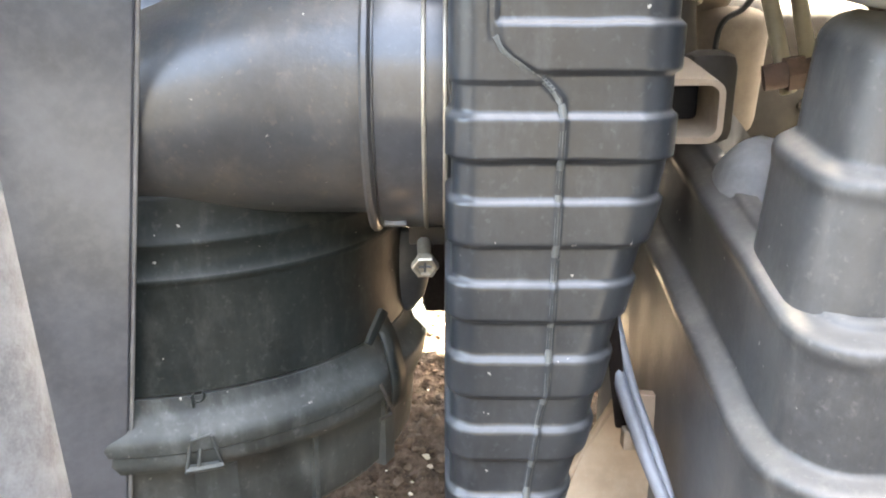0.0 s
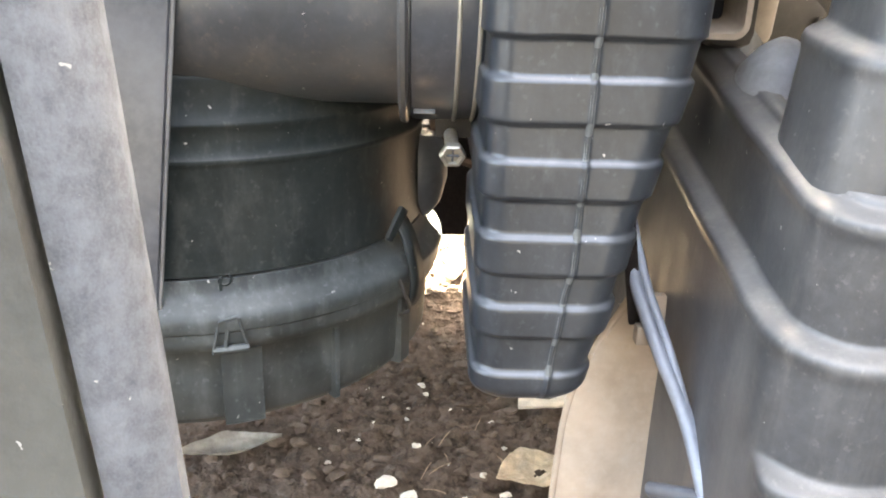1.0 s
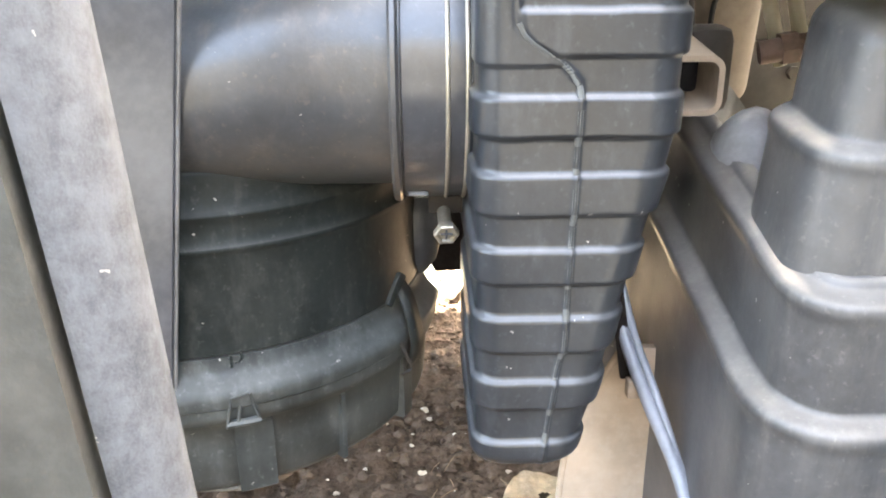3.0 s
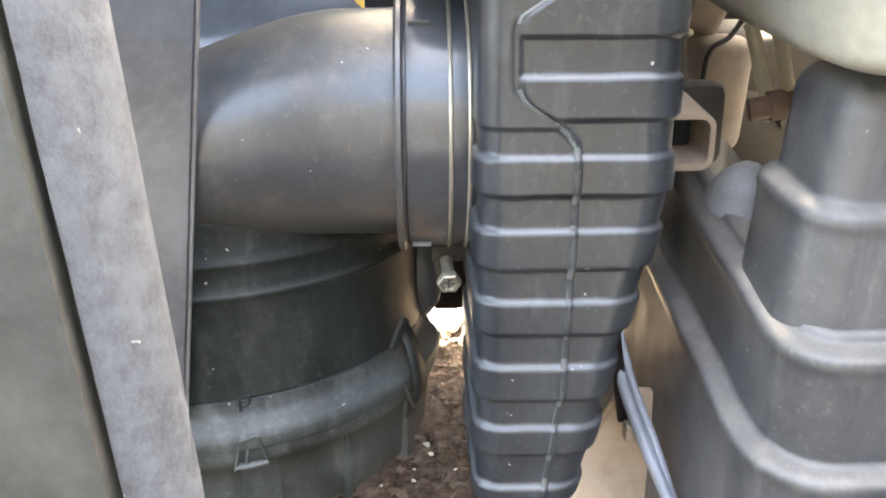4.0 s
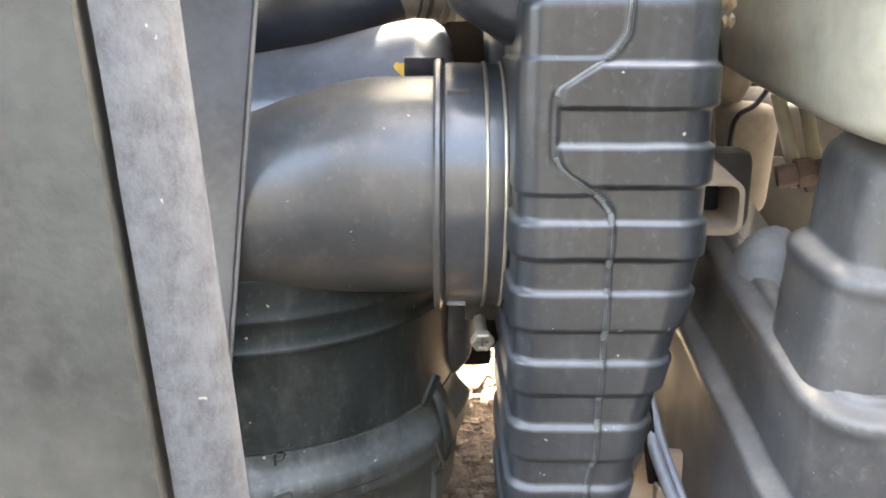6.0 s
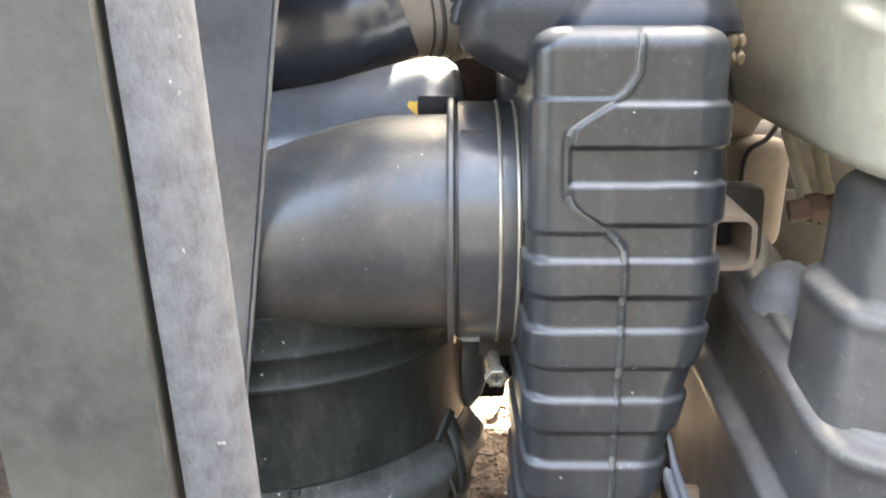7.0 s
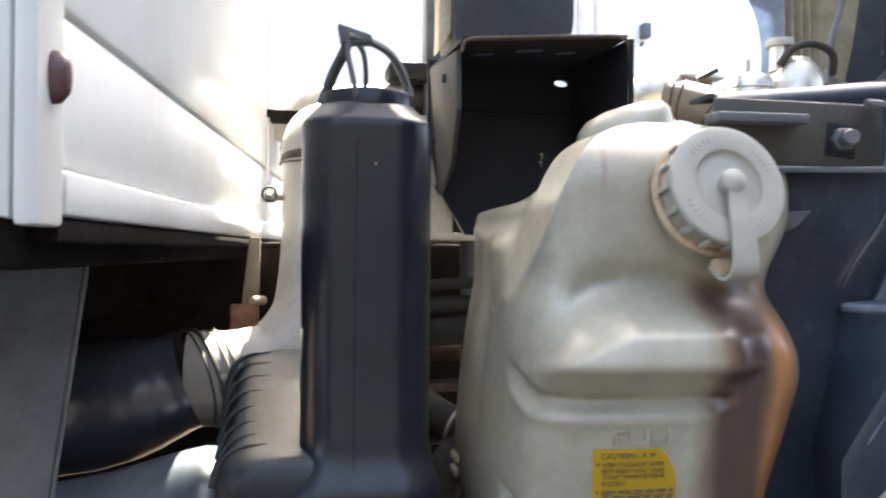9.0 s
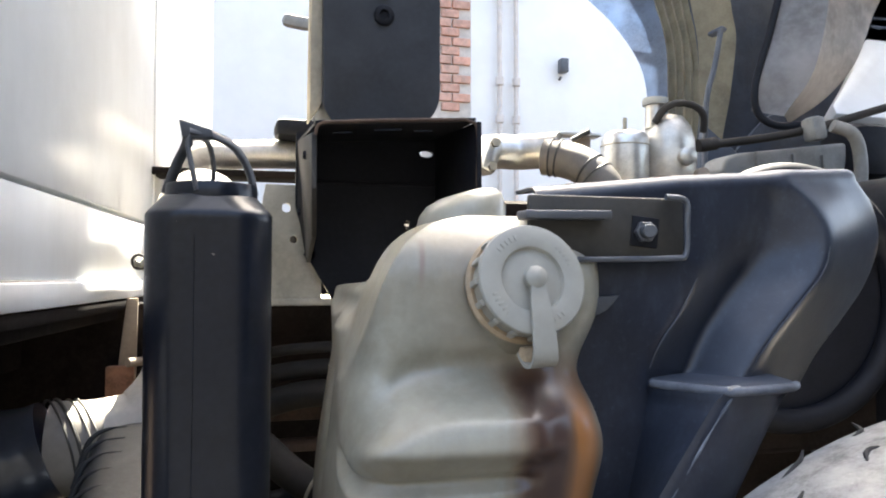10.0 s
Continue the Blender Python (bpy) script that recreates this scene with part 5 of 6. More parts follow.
def pierced(bm, outline, holes, plane_y, thick, seg=16):
    """A plate with round holes, by filling its outline between edge loops."""
    loops = [[(x, plane_y, z) for x, z in outline]]
    for hx_, hz, rx, rz in holes:
        loops.append([(hx_ + rx * math.cos(2 * math.pi * k / seg), plane_y, hz + rz * math.sin(2 * math.pi * k / seg)) for k in range(seg)])
    es = []
    for lp in loops:
        vs = [bm.verts.new(p) for p in lp]
        es += [bm.edges.new((vs[k], vs[(k + 1) % len(vs)])) for k in range(len(vs))]
    bmesh.ops.triangle_fill(bm, edges=es, use_beauty=True)
    ext = bmesh.ops.extrude_face_region(bm, geom=bm.faces[:])
    for v in ext["geom"]:
        if isinstance(v, bmesh.types.BMVert):
            v.co.y += thick
    return bm


part("back_plate", pierced(B(), BK, [(0.3197, 1.1665, 0.0085, 0.0040), (0.2960, 1.0820, 0.0032, 0.0040), (0.2950, 1.0730, 0.0030, 0.0036)], 0.690, 0.006), BLACKSTEEL, lock, angle=25)
part("side_plate", slab(B(), [(0.1665, 0.548, 1.160), (0.1665, 0.689, 1.175), (0.1665, 0.689, 1.10), (0.1775, 0.689, 1.035), (0.1730, 0.600, 1.060), (0.1665, 0.548, 1.105)], (0.005, 0, 0), 0.001), surface("dusty_black_cheek", (0.03, 0.03, 0.03), 0.60, dust=TAN, amount=0.25), lock, "dusty dark side cheek")
part("side_plate", slab(B(), [(0.3300, 0.530, 1.176), (0.3300, 0.689, 1.185), (0.3300, 0.689, 1.085), (0.3300, 0.600, 1.075), (0.3300, 0.530, 1.105)], (0.005, 0, 0), 0.001), BLACKSTEEL, lock)
bm = pierced(B(), [(0.330, 0.535), (0.168, 0.532), (0.168, 0.690), (0.334, 0.690)], [(0.205, 0.600, 0.011, 0.006), (0.250, 0.585, 0.015, 0.008), (0.292, 0.600, 0.011, 0.006)], 0.0, 0.004)
for v in bm.verts:
    v.co = Vector((v.co.x, v.co.z, 1.1765 + v.co.y + 0.05 * (v.co.z - 0.53) - 0.075 * (0.331 - v.co.x)))
part("top_plate", bm, BLACKSTEEL, lock, "pierced top plate", angle=25)
part("front_lip", tube(B(), [(0.168, 0.533, 1.155), (0.1730, 0.532, 1.1655), (0.20, 0.531, 1.1690), (0.30, 0.531, 1.1765), (0.322, 0.532, 1.1765), (0.331, 0.533, 1.166), (0.331, 0.533, 1.11)], 0.0018, 8, 6), DARKRUST, lock, "dusty worn front edge")
part("bend_line", rod(B(), (0.172, 0.688, 1.128), (0.330, 0.688, 1.128), 0.002, 8), BLACKSTEEL, lock)
for z in (1.145, 1.09):
    part("cheek_bolt", lathe(B(), [(0, 0.005), (0.003, 0.004)], (0.1663, 0.60 + (1.145 - z), z), (-1, 0, 0), 6), BLACKSTEEL, lock)
pole = thing("support_pole", (0.232, 0.775, 0.45), "dark grey steel pole under the cab bracket", "pole")
part("pole", rod(B(), (0.236, 0.775, 0.45), (0.231, 0.775, 0.988), 0.0095, 20), STEELGREY, pole)
side = thing("gusset_plate", (0.16, 0.70, 0.985), "tan dusty steel gusset plate with round holes", "bracket")
part("gusset", pierced(B(), [(0.110, 0.99), (0.196, 0.99), (0.196, 1.125), (0.132, 1.125)], [(0.1555, 1.0985, 0.0052, 0.0055), (0.1640, 1.0620, 0.0045, 0.0045)], 0.700, 0.006), CABBEIGE, side, angle=25)
# Foot extended backwards to keep the sun off the hoses below.
part("foot", rbox(B(), (0.205, 0.795, 0.990), (0.21, 0.21, 0.008), 0.002), CABBEIGE, side, "pale dusty foot")
part("gusset_bolt", lathe(B(), [(0, 0.007), (0.008, 0.007)], (0.182, 0.698, 1.045), (0, -1, 0), 6), BLACKSTEEL, side)
upper = thing("cab_latch_unit", (0.275, 0.74, 1.195), "black rounded cab latch casing above the bracket", "latch")
o = [(x, z) for x, z, _, _ in rrect(0.199, 0.344, 1.198, 1.75, (0.030, 0.050, 0.02, 0.02), 8)]
part("casing", slab(B(), [(x, 0.715, z) for x, z in o], (0, 0.09, 0), 0.014, 4), LATCHCASE, upper)
part("casing_button", lathe(B(), [(0, 0.0125), (0.003, 0.0125), (0.005, 0.010), (0.005, 0.006), (0.001, 0.005), (0.001, 0.0)], (0.272, 0.715, 1.338), (0, -1, 0), 24), BLACKSTEEL, upper)
part("casing_slot", rbox(B(), (0.272, 0.716, 1.368), (0.012, 0.012, 0.020), 0.002), BLACKSTEEL, upper)
part("side_strip", slab(B(), [(0.184, 0.73, 1.205), (0.200, 0.73, 1.230), (0.212, 0.73, 1.75), (0.190, 0.73, 1.75)], (0, 0.03, 0), 0.003), CABBEIGE, upper, "beige side strip")
part("pedestal", rbox(B(), (0.265, 0.745, 1.185), (0.10, 0.06, 0.05), 0.008), BLACKSTEEL, upper)
post = thing("cab_support_post", (0.24, 1.1, 1.0), "grey steel cab support post with a pad", "post")
part("post", rbox(B(), (0.252, 1.115, 1.40), (0.040, 0.04, 0.82), 0.006), STEELGREY, post)
part("pad", rbox(B(), (0.218, 1.10, 1.262), (0.098, 0.06, 0.030), 0.010), BLACKSTEEL, post, "dark rubber pad")
silver = thing("air_crossover_pipe", (0.15, 1.14, 1.19), "bright aluminium air pipe behind the bracket", "air pipe")
part("pipe_run", tube(B(), [(0.00, 1.20, 1.17), (0.05, 1.16, 1.215), (0.10, 1.14, 1.222), (0.20, 1.13, 1.225), (0.33, 1.13, 1.22)], 0.024, 24), ALU, silver)
part("rubber_joint", lathe(B(), [(0, 0.026), (0.05, 0.026)], (0.215, 1.13, 1.224), (1, 0, 0), 24), HOSE, silver)
part("support_ledge", rbox(B(), (0.16, 1.10, 1.183), (0.36, 0.07, 0.012), 0.003), BROWNSTEEL, silver)

# ---- front fender panel ----
fend = thing("side_fairing", (0.46, 0.36, 0.55), "blue-black moulded plastic fender panel with stepped ledge", "fairing")
R1 = [(0.449, 1.093), (0.454, 1.080), (0.458, 1.052), (0.458, 1.026), (0.442, 0.994), (0.421, 0.965), (0.410, 0.941)]
VA = [(0.528, 1.099), (0.538, 1.080), (0.534, 1.049), (0.515, 1.020), (0.493, 0.991), (0.476, 0.965), (0.463, 0.939)]
R2 = [(0.551, 1.102), (0.569, 1.082), (0.578, 1.053), (0.568, 1.025), (0.541, 0.997), (0.513, 0.967), (0.491, 0.937)]
ED = [(0.6626, 1.112), (0.6867, 1.0868), (0.6944, 1.0539), (0.678, 1.0145), (0.6462, 0.9784), (0.6166, 0.9488), (0.5915, 0.916)]
DEEP = [0.345, 0.345, 0.3445, 0.343, 0.343, 0.344, 0.345]
cols = []
for line, ys_ in ((R1, DEEP), (VA, [0.348, 0.353, 0.360, 0.366, 0.370, 0.371, 0.371]), (R2, [0.346, 0.338, 0.330, 0.326, 0.325, 0.326, 0.328]), (ED, [0.385, 0.390, 0.392, 0.392, 0.390, 0.388, 0.386])):
    cols.append(spline([(x, y, z) for (x, z), y in zip(line, ys_)], 8))
left = [Vector((0.318, 0.349, p.z - 0.014 * step(p.z, 1.04, 1.09))) for p in cols[0]]
back = [p + Vector((0.004, 0.05, -0.004)) for p in cols[3]]
rings = []
for row in zip(left, *cols, back):
    pts = []
    for p, q, n_ in zip(row, row[1:], (14, 16, 10, 16, 6)):
        pts += [p.lerp(q, k / n_) for k in range(n_)]
    pts.append(row[-1])
    for _ in range(2):
        pts = [pts[0]] + [(pts[k - 1] + pts[k] * 2 + pts[k + 1]) / 4 for k in range(1, len(pts) - 1)] + [pts[-1]]
    rings.append(pts)
for zz_ in (0.925, 0.86, 0.76, 0.66, 0.56):
    rings.append([Vector((p.x if p.x < 0.42 else 0.42 + (p.x - 0.42) * 0.25, p.y, zz_)) for p in rings[48]])
roll = [[p + Vector((0, 0.016 * (1 - math.cos(a)), 0.012 * math.sin(a))) for p in rings[0]] for a in [radians(v) for v in (90, 68, 45, 22)]]
roll.insert(0, [p + Vector((0, 0.03, 0)) for p in roll[0]])
bm = B()
ring_loft(bm, roll + rings, closed=False)
bmesh.ops.recalc_face_normals(bm, faces=bm.faces)
bmesh.ops.solidify(bm, geom=bm.faces[:], thickness=0.003)
part("upper_skin", bm, PANEL, fend, "folded blue-black upper skin", angle=70)
part("backing", slab(B(), [(x, 0.396, z) for x, z in ((0.32, 0.56), (0.48, 0.56), (0.50, 0.90), (0.53, 0.955), (0.585, 1.03), (0.58, 1.075), (0.33, 1.06))], (0, 0.04, 0), 0.004), PANEL, fend)
# stepped lower block: ledge outline and how far each corner leans per metre going down
LEDGE = [(0.412, 0.350, 0.24), (0.415, 0.334, 0.26), (0.4445, 0.2880, 0.72), (0.455, 0.2850, 0.75), (0.504, 0.292, 0.62), (0.519, 0.302, 0.60), (0.535, 0.366, 0.55), (0.412, 0.366, 0.24)]
rings = []
for k in range(30):
    z = 0.9385 - 0.38 * (k / 29) ** 1.5
    fall = min(0.10, 0.9385 - z)
    s = 0.004 * (1 - math.sqrt(max(0.0, 1 - max(0.0, 1 - (0.9385 - z) / 0.004) ** 2)))
    inset = 0.0035 * step(0.9385 - z, 0.008, 0.013)
    rings.append([(x - lean_ * fall + (s if x < 0.44 else -s) + (inset if x < 0.42 else -inset if x > 0.48 else 0), y + (s if y < 0.36 else 0) + (inset if y < 0.34 else 0), z) for x, y, lean_ in LEDGE])
part("lower_step", ring_loft(B(), rings), PANEL, fend, "protruding stepped lower block", angle=35)
part("ledge_lip", tube(B(), [(0.414, 0.342, 0.9345), (0.416, 0.334, 0.9345), (0.428, 0.3125, 0.9345), (0.4445, 0.2890, 0.9345), (0.455, 0.2862, 0.9345), (0.502, 0.2932, 0.9345), (0.518, 0.303, 0.9345)], 0.0036, 10, 6), surface("scuffed_edge_plastic", (0.05, 0.06, 0.08), 0.50, var=0.5, scale=60, dust=(0.20, 0.22, 0.26), amount=0.7), fend, "worn pale ledge edge")
part("worn_corner", lump(B(), (0.4495, 0.2865, 0.9362), (0.0065, 0.0030, 0.0032), 3, 0.35, 2), EDGEPALE, fend, "bright worn corner")
part("worn_ridge", tube(B(), [(0.4480, 0.2875, 0.930), (0.4300, 0.2890, 0.905), (0.4050, 0.2895, 0.870), (0.3840, 0.2898, 0.842)], lambda f: 0.0011 + 0.0004 * math.sin(f * 17), 8, 6), surface("worn_ridge_plastic", (0.05, 0.06, 0.08), 0.60, var=0.5, scale=60, dust=(0.28, 0.30, 0.34), amount=0.8), fend, "worn pale ridge")
# Gloss highlights on the folds, drawn as thin pale tubes.
FOLDGLINT = surface("fold_highlight_plastic", (0.03, 0.036, 0.05), 0.50, var=0.5, scale=60, dust=(0.10, 0.115, 0.14), amount=0.8)
for line, off in ((cols[0][26:47], Vector((0.001, 0.0002, 0))), (cols[2][18:47], Vector((0, 0.0012, 0)))):
    part("fold_highlight", tube(B(), [tuple(p + off) for p in line[::4]], lambda f: 0.0008 * (0.4 + 0.6 * math.sin(math.pi * f)), 8, 6), FOLDGLINT, fend, "pale painted highlight along the fold")
part("side_tab", slab(B(), [(0.358, 0.3385, 1.003), (0.384, 0.3385, 1.005), (0.372, 0.3385, 0.993), (0.358, 0.3385, 0.988)], (0, 0.010, 0), 0.001), STEELGREY, fend, "small grey tab")

chan = thing("fender_bracket", (0.37, 0.325, 1.03), "dark dusty steel bracket bolted along the fender", "bracket")
part("channel", rbox(B(), (0.372, 0.337, 1.0575), (0.134, 0.006, 0.050), 0.004), surface("grey_brown_steel", (0.022, 0.021, 0.019), 0.50, dust=(0.14, 0.125, 0.10), amount=0.3), chan)
part("channel_rim", tube(B(), [(0.310, 0.330, 1.033), (0.36, 0.330, 1.033), (0.425, 0.330, 1.0345), (0.4375, 0.330, 1.0375), (0.439, 0.330, 1.060), (0.438, 0.330, 1.080), (0.42, 0.330, 1.083)], 0.0024, 10, 6), PLATE, chan)
bolt = part("bolt_nut", lathe(B(), [(0, 0.0080), (0.001, 0.0086), (0.008, 0.0086), (0.009, 0.0078), (0.009, 0.0)], (0.4020, 0.333, 1.0550), (-0.3, -1, 0), 6), STEELGREY, chan, "grey hex nut", angle=20)
part("bolt_end", lathe(B(), [(0, 0.0055), (0.012, 0.0055), (0.013, 0.0046), (0.013, 0.0)], (0.3995, 0.325, 1.0548), (-0.3, -1, 0), 20), STEELGREY, bolt, "threaded bolt end")
part("washer", rbox(B(), (0.4030, 0.3335, 1.0550), (0.024, 0.002, 0.024), 0.002, Euler((0, 0.1, 0))), BLACKSTEEL, chan, "square dark washer")
strip = thing("metal_strip", (0.322, 0.325, 1.060), "grey steel strip lying along the bracket top", "strip")
part("strip", rbox(B(), (0.330, 0.324, 1.0660), (0.072, 0.018, 0.0064), 0.0015, Euler((0, -0.02, 0.05))), STEELGREY, strip)
lid = thing("frame_strip", (0.45, 0.36, 1.098), "dull grey frame strip above the fender", "strip")
part("strip", rbox(B(), (0.420, 0.385, 1.096), (0.13, 0.03, 0.008), 0.002, Euler((0, -0.05, 0))), STEELGREY, lid)

# ---- front tyre ----
wheel = thing("truck_tyre", (0.66, 0.31, 0.04), "dusty pale grey front tyre with cut tread", "wheel")
WC = Vector((0.682, 0.21, 0.472))
tp = [(-0.115, 0.27), (-0.118, 0.36), (-0.112, 0.405), (-0.098, 0.432), (-0.080, 0.443), (-0.04, 0.450), (0.04, 0.450), (0.08, 0.443), (0.098, 0.432), (0.112, 0.405), (0.118, 0.36), (0.115, 0.27)]
tyre = part("tyre", lathe(B(), tp, WC, (0, 1, 0), 120), TYRE, wheel)
part("rim", lathe(B(), [(-0.06, 0.0), (-0.06, 0.10), (-0.03, 0.12), (-0.03, 0.24), (-0.112, 0.265), (-0.112, 0.275), (0.112, 0.275), (0.112, 0.0)], WC, (0, 1, 0), 64), WHITEPAINT, wheel)
rnd = random.Random(21)
for row, yy in enumerate((-0.085, -0.035, 0.02, 0.07)):
    rr = 0.4502 if abs(yy) < 0.05 else 0.4442
    a = -80.0
    while a < 80:
        span = rnd.uniform(2.5, 5.5)
        pts = [WC + Vector((rr * math.sin(radians(a + span * k / 3)), yy + rnd.uniform(-0.006, 0.006) + 0.006 * k, rr * math.cos(radians(a + span * k / 3)))) for k in range(4)]
        part("tread_cut", tube(B(), [tuple(p) for p in pts], lambda f: 0.0019 * math.sin(math.pi * (0.08 + 0.84 * f)) + 0.0003, 6, 3), GROOVE, tyre)
        a += span + rnd.uniform(2.0, 6.5)
for a in range(-80, 81, 9):
    rot = Euler((0, radians(a), 0.5 + rnd.uniform(-0.2, 0.2)))
    c_ = WC + Vector((0.4455 * math.sin(radians(a)), -0.092, 0.4455 * math.cos(radians(a))))
    part("shoulder_cut", rbox(B(), c_, (0.005, rnd.uniform(0.016, 0.03), 0.008), 0.0015, rot), GROOVE, tyre)

# ---- engine top, far side ----
eng = thing("inlet_pipe", (0.6, 1.1, 1.2), "bright cast aluminium inlet pipe on the engine", "engine pipe")
part("casting", tube(B(), [(0.50, 1.12, 1.232), (0.55, 1.09, 1.240), (0.60, 1.08, 1.240), (0.655, 1.04, 1.242)], 0.031, 28), BRIGHTCAST, eng)
part("flange", rbox(B(), (0.520, 1.05, 1.225), (0.032, 0.05, 0.066), 0.010, Euler((0, 0.35, 0.3))), BRIGHTCAST, eng)
for k in range(2):
    part("flange_bolt", lathe(B(), [(0, 0.008), (0.008, 0.008)], (0.523 + 0.006 * k, 1.026, 1.205 + 0.04 * k), (0, -1, 0), 6), ZINC, eng)
part("plate", rbox(B(), (0.698, 1.06, 1.272), (0.080, 0.03, 0.007), 0.002), BRIGHTCAST, eng)
part("stay_leg", rbox(B(), (0.71, 1.07, 1.235), (0.030, 0.02, 0.08), 0.004), TANSTEEL, eng)
bh = hose("inlet_hose", "dusty grey inlet hose with dark wire clamps", [(0.612, 1.01, 1.222), (0.636, 0.99, 1.217), (0.662, 0.96, 1.200), (0.684, 0.935, 1.165), (0.692, 0.925, 1.11)], 0.031, surface("grey_hose_rubber", (0.085, 0.08, 0.075), 0.50, dust=TAN, amount=0.45), (), "hose")
for q, d in (((0.622, 1.002, 1.2205), (0.8, -0.6, -0.15)), ((0.632, 0.994, 1.2185), (0.8, -0.6, -0.25)), ((0.668, 0.9535, 1.193), (0.5, -0.6, -0.6)), ((0.676, 0.945, 1.181), (0.45, -0.55, -0.75))):
    part("hose_clamp", torus(B(), q, d, 0.0316, 0.0017, 36, 8), WIRE, bh, "dark clamp wire")
part("clamp_screw", rod(B(), (0.636, 0.955, 1.243), (0.664, 0.945, 1.258), 0.0042), WIRE, bh)
fil = thing("fuel_filter", (0.826, 1.12, 1.19), "dull grey metal filter canister on the engine", "filter")
part("canister", lathe(B(), [(0, 0.043), (0.010, 0.0455), (0.074, 0.0455), (0.086, 0.043), (0.094, 0.034), (0.098, 0.018), (0.099, 0.0)], (0.826, 1.12, 1.20), (0, 0, 1), 40), BRIGHTCAST, fil)
part("seam_ring", torus(B(), (0.826, 1.12, 1.268), (0, 0, 1), 0.0456, 0.0016, 40, 6), ZINC, fil)
part("bleed_stud", rod(B(), (0.815, 1.10, 1.293), (0.815, 1.10, 1.318), 0.004), ZINC, fil)
bot = thing("brake_fluid_reservoir", (0.92, 1.13, 1.19), "dusty pale metal fluid reservoir bottle with cap", "reservoir")
PALEBOTTLE = surface("dull_cast_bottle", (0.60, 0.57, 0.51), 0.30, metal=0.7, var=0.2, scale=30, dust=(0.46, 0.37, 0.27), amount=0.35)
part("bottle", lathe(B(), [(0, 0.050), (0.02, 0.052), (0.078, 0.050), (0.106, 0.042), (0.124, 0.028), (0.132, 0.0)], (0.920, 1.12, 1.205), (0, 0, 1), 40), PALEBOTTLE, bot)
part("filler", lathe(B(), [(0, 0.020), (0.05, 0.018)], (0.892, 1.12, 1.305), (0, 0, 1), 28), PALEBOTTLE, bot)
part("filler_cap", lathe(B(), [(0, 0.024), (0.008, 0.025), (0.014, 0.023), (0.016, 0.0)], (0.892, 1.12, 1.350), (0, 0, 1), 28), CAPWHITE, bot, "pale screw cap")
part("vent_hose", tube(B(), [(0.878, 1.10, 1.312), (0.892, 1.09, 1.336), (0.912, 1.09, 1.348), (0.936, 1.09, 1.3515), (0.963, 1.09, 1.346), (0.979, 1.09, 1.330), (0.985, 1.10, 1.300)], 0.0070, 12), HOSE, bot)
part("base_flange", rbox(B(), (0.930, 1.10, 1.200), (0.14, 0.10, 0.014), 0.004), TANSTEEL, bot)
part("front_boss", lathe(B(), [(0, 0.018), (0.016, 0.017), (0.020, 0.010), (0.020, 0.0)], (0.925, 1.072, 1.245), (-0.1, -1, 0), 20), PALEBOTTLE, bot)
part("base_lug", lathe(B(), [(0, 0.014), (0.014, 0.013), (0.016, 0.0)], (0.953, 1.066, 1.210), (0, -1, 0.1), 16), TANSTEEL, bot)
bar = thing("torsion_bar", (1.1, 1.15, 1.27), "long dusty steel torsion bar across the cab mounts", "bar")
part("bar", tube(B(), [(0.985, 1.12, 1.276), (1.142, 1.12, 1.300), (1.276, 1.12, 1.330), (1.449, 1.12, 1.381)], 0.0085, 16), HOSE, bar)
part("sleeve", rod(B(), (0.985, 1.118, 1.276), (1.025, 1.118, 1.283), 0.013, 20), HOSE, bar)
o = [(1.062, 1.232), (1.075, 1.262), (1.10, 1.272), (1.376, 1.308), (1.390, 1.296), (1.360, 1.225), (1.34, 1.216), (1.085, 1.212)]
part("mount_box", slab(B(), [(x, 1.150, z) for x, z in o], (0, 0.08, 0), 0.010, 3), GREYCAST, bar, "long grey mount box")
for x in (1.145, 1.235, 1.310):
    part("box_rib", rbox(B(), (x, 1.148, 1.252), (0.006, 0.008, 0.050), 0.002, Euler((0, -0.1, 0))), GREYCAST, bar)
part("clamp_block", rbox(B(), (1.245, 1.10, 1.320), (0.034, 0.04, 0.050), 0.010, Euler((0, -0.2, 0))), GREYCAST, bar)
part("mount_casting", rbox(B(), (1.43, 1.18, 1.29), (0.12, 0.12, 0.12), 0.03), BLACKSTEEL, bar)
part("mount_arm", tube(B(), [(1.245, 1.05, 1.318), (1.285, 1.04, 1.300), (1.312, 1.05, 1.25), (1.318, 1.06, 1.15)], 0.013, 14), GREYCAST, bar)
ring = thing("fan_shroud", (1.0, 0.95, 1.0), "black round fan shroud edge behind the fender", "shroud")
part("hoop", torus(B(), (1.00, 0.88, 0.985), (0.05, 1, 0), 0.205, 0.021, 64, 12), BLACKSTEEL, ring)
# Added backing disc, black so the gap in the hoop stays dark.
part("dark_gap_disc", lathe(B(), [(0, 0.0), (0, 0.204), (0.006, 0.204), (0.006, 0.0)], (1.00, 0.895, 0.985), (0.05, 1, 0), 64), BLACKSTEEL, ring, "added dark disc covering the bright gap inside the hoop")
far = thing("front_crossmember", (1.3, 0.8, 0.5), "dark front frame parts below the cab", "frame")
# Beam enlarged out of view to keep bright ground out of fender reflections.
part("reflection_block_beam", rbox(B(), (1.65, 0.72, 0.75), (0.9, 1.25, 0.9), 0.05, None, 3), BLACKSTEEL, far)
part("hose_link", tube(B(), [(1.00, 0.62, 1.02), (1.08, 0.60, 1.025), (1.18, 0.62, 1.02)], 0.020, 14), TANSTEEL, far)

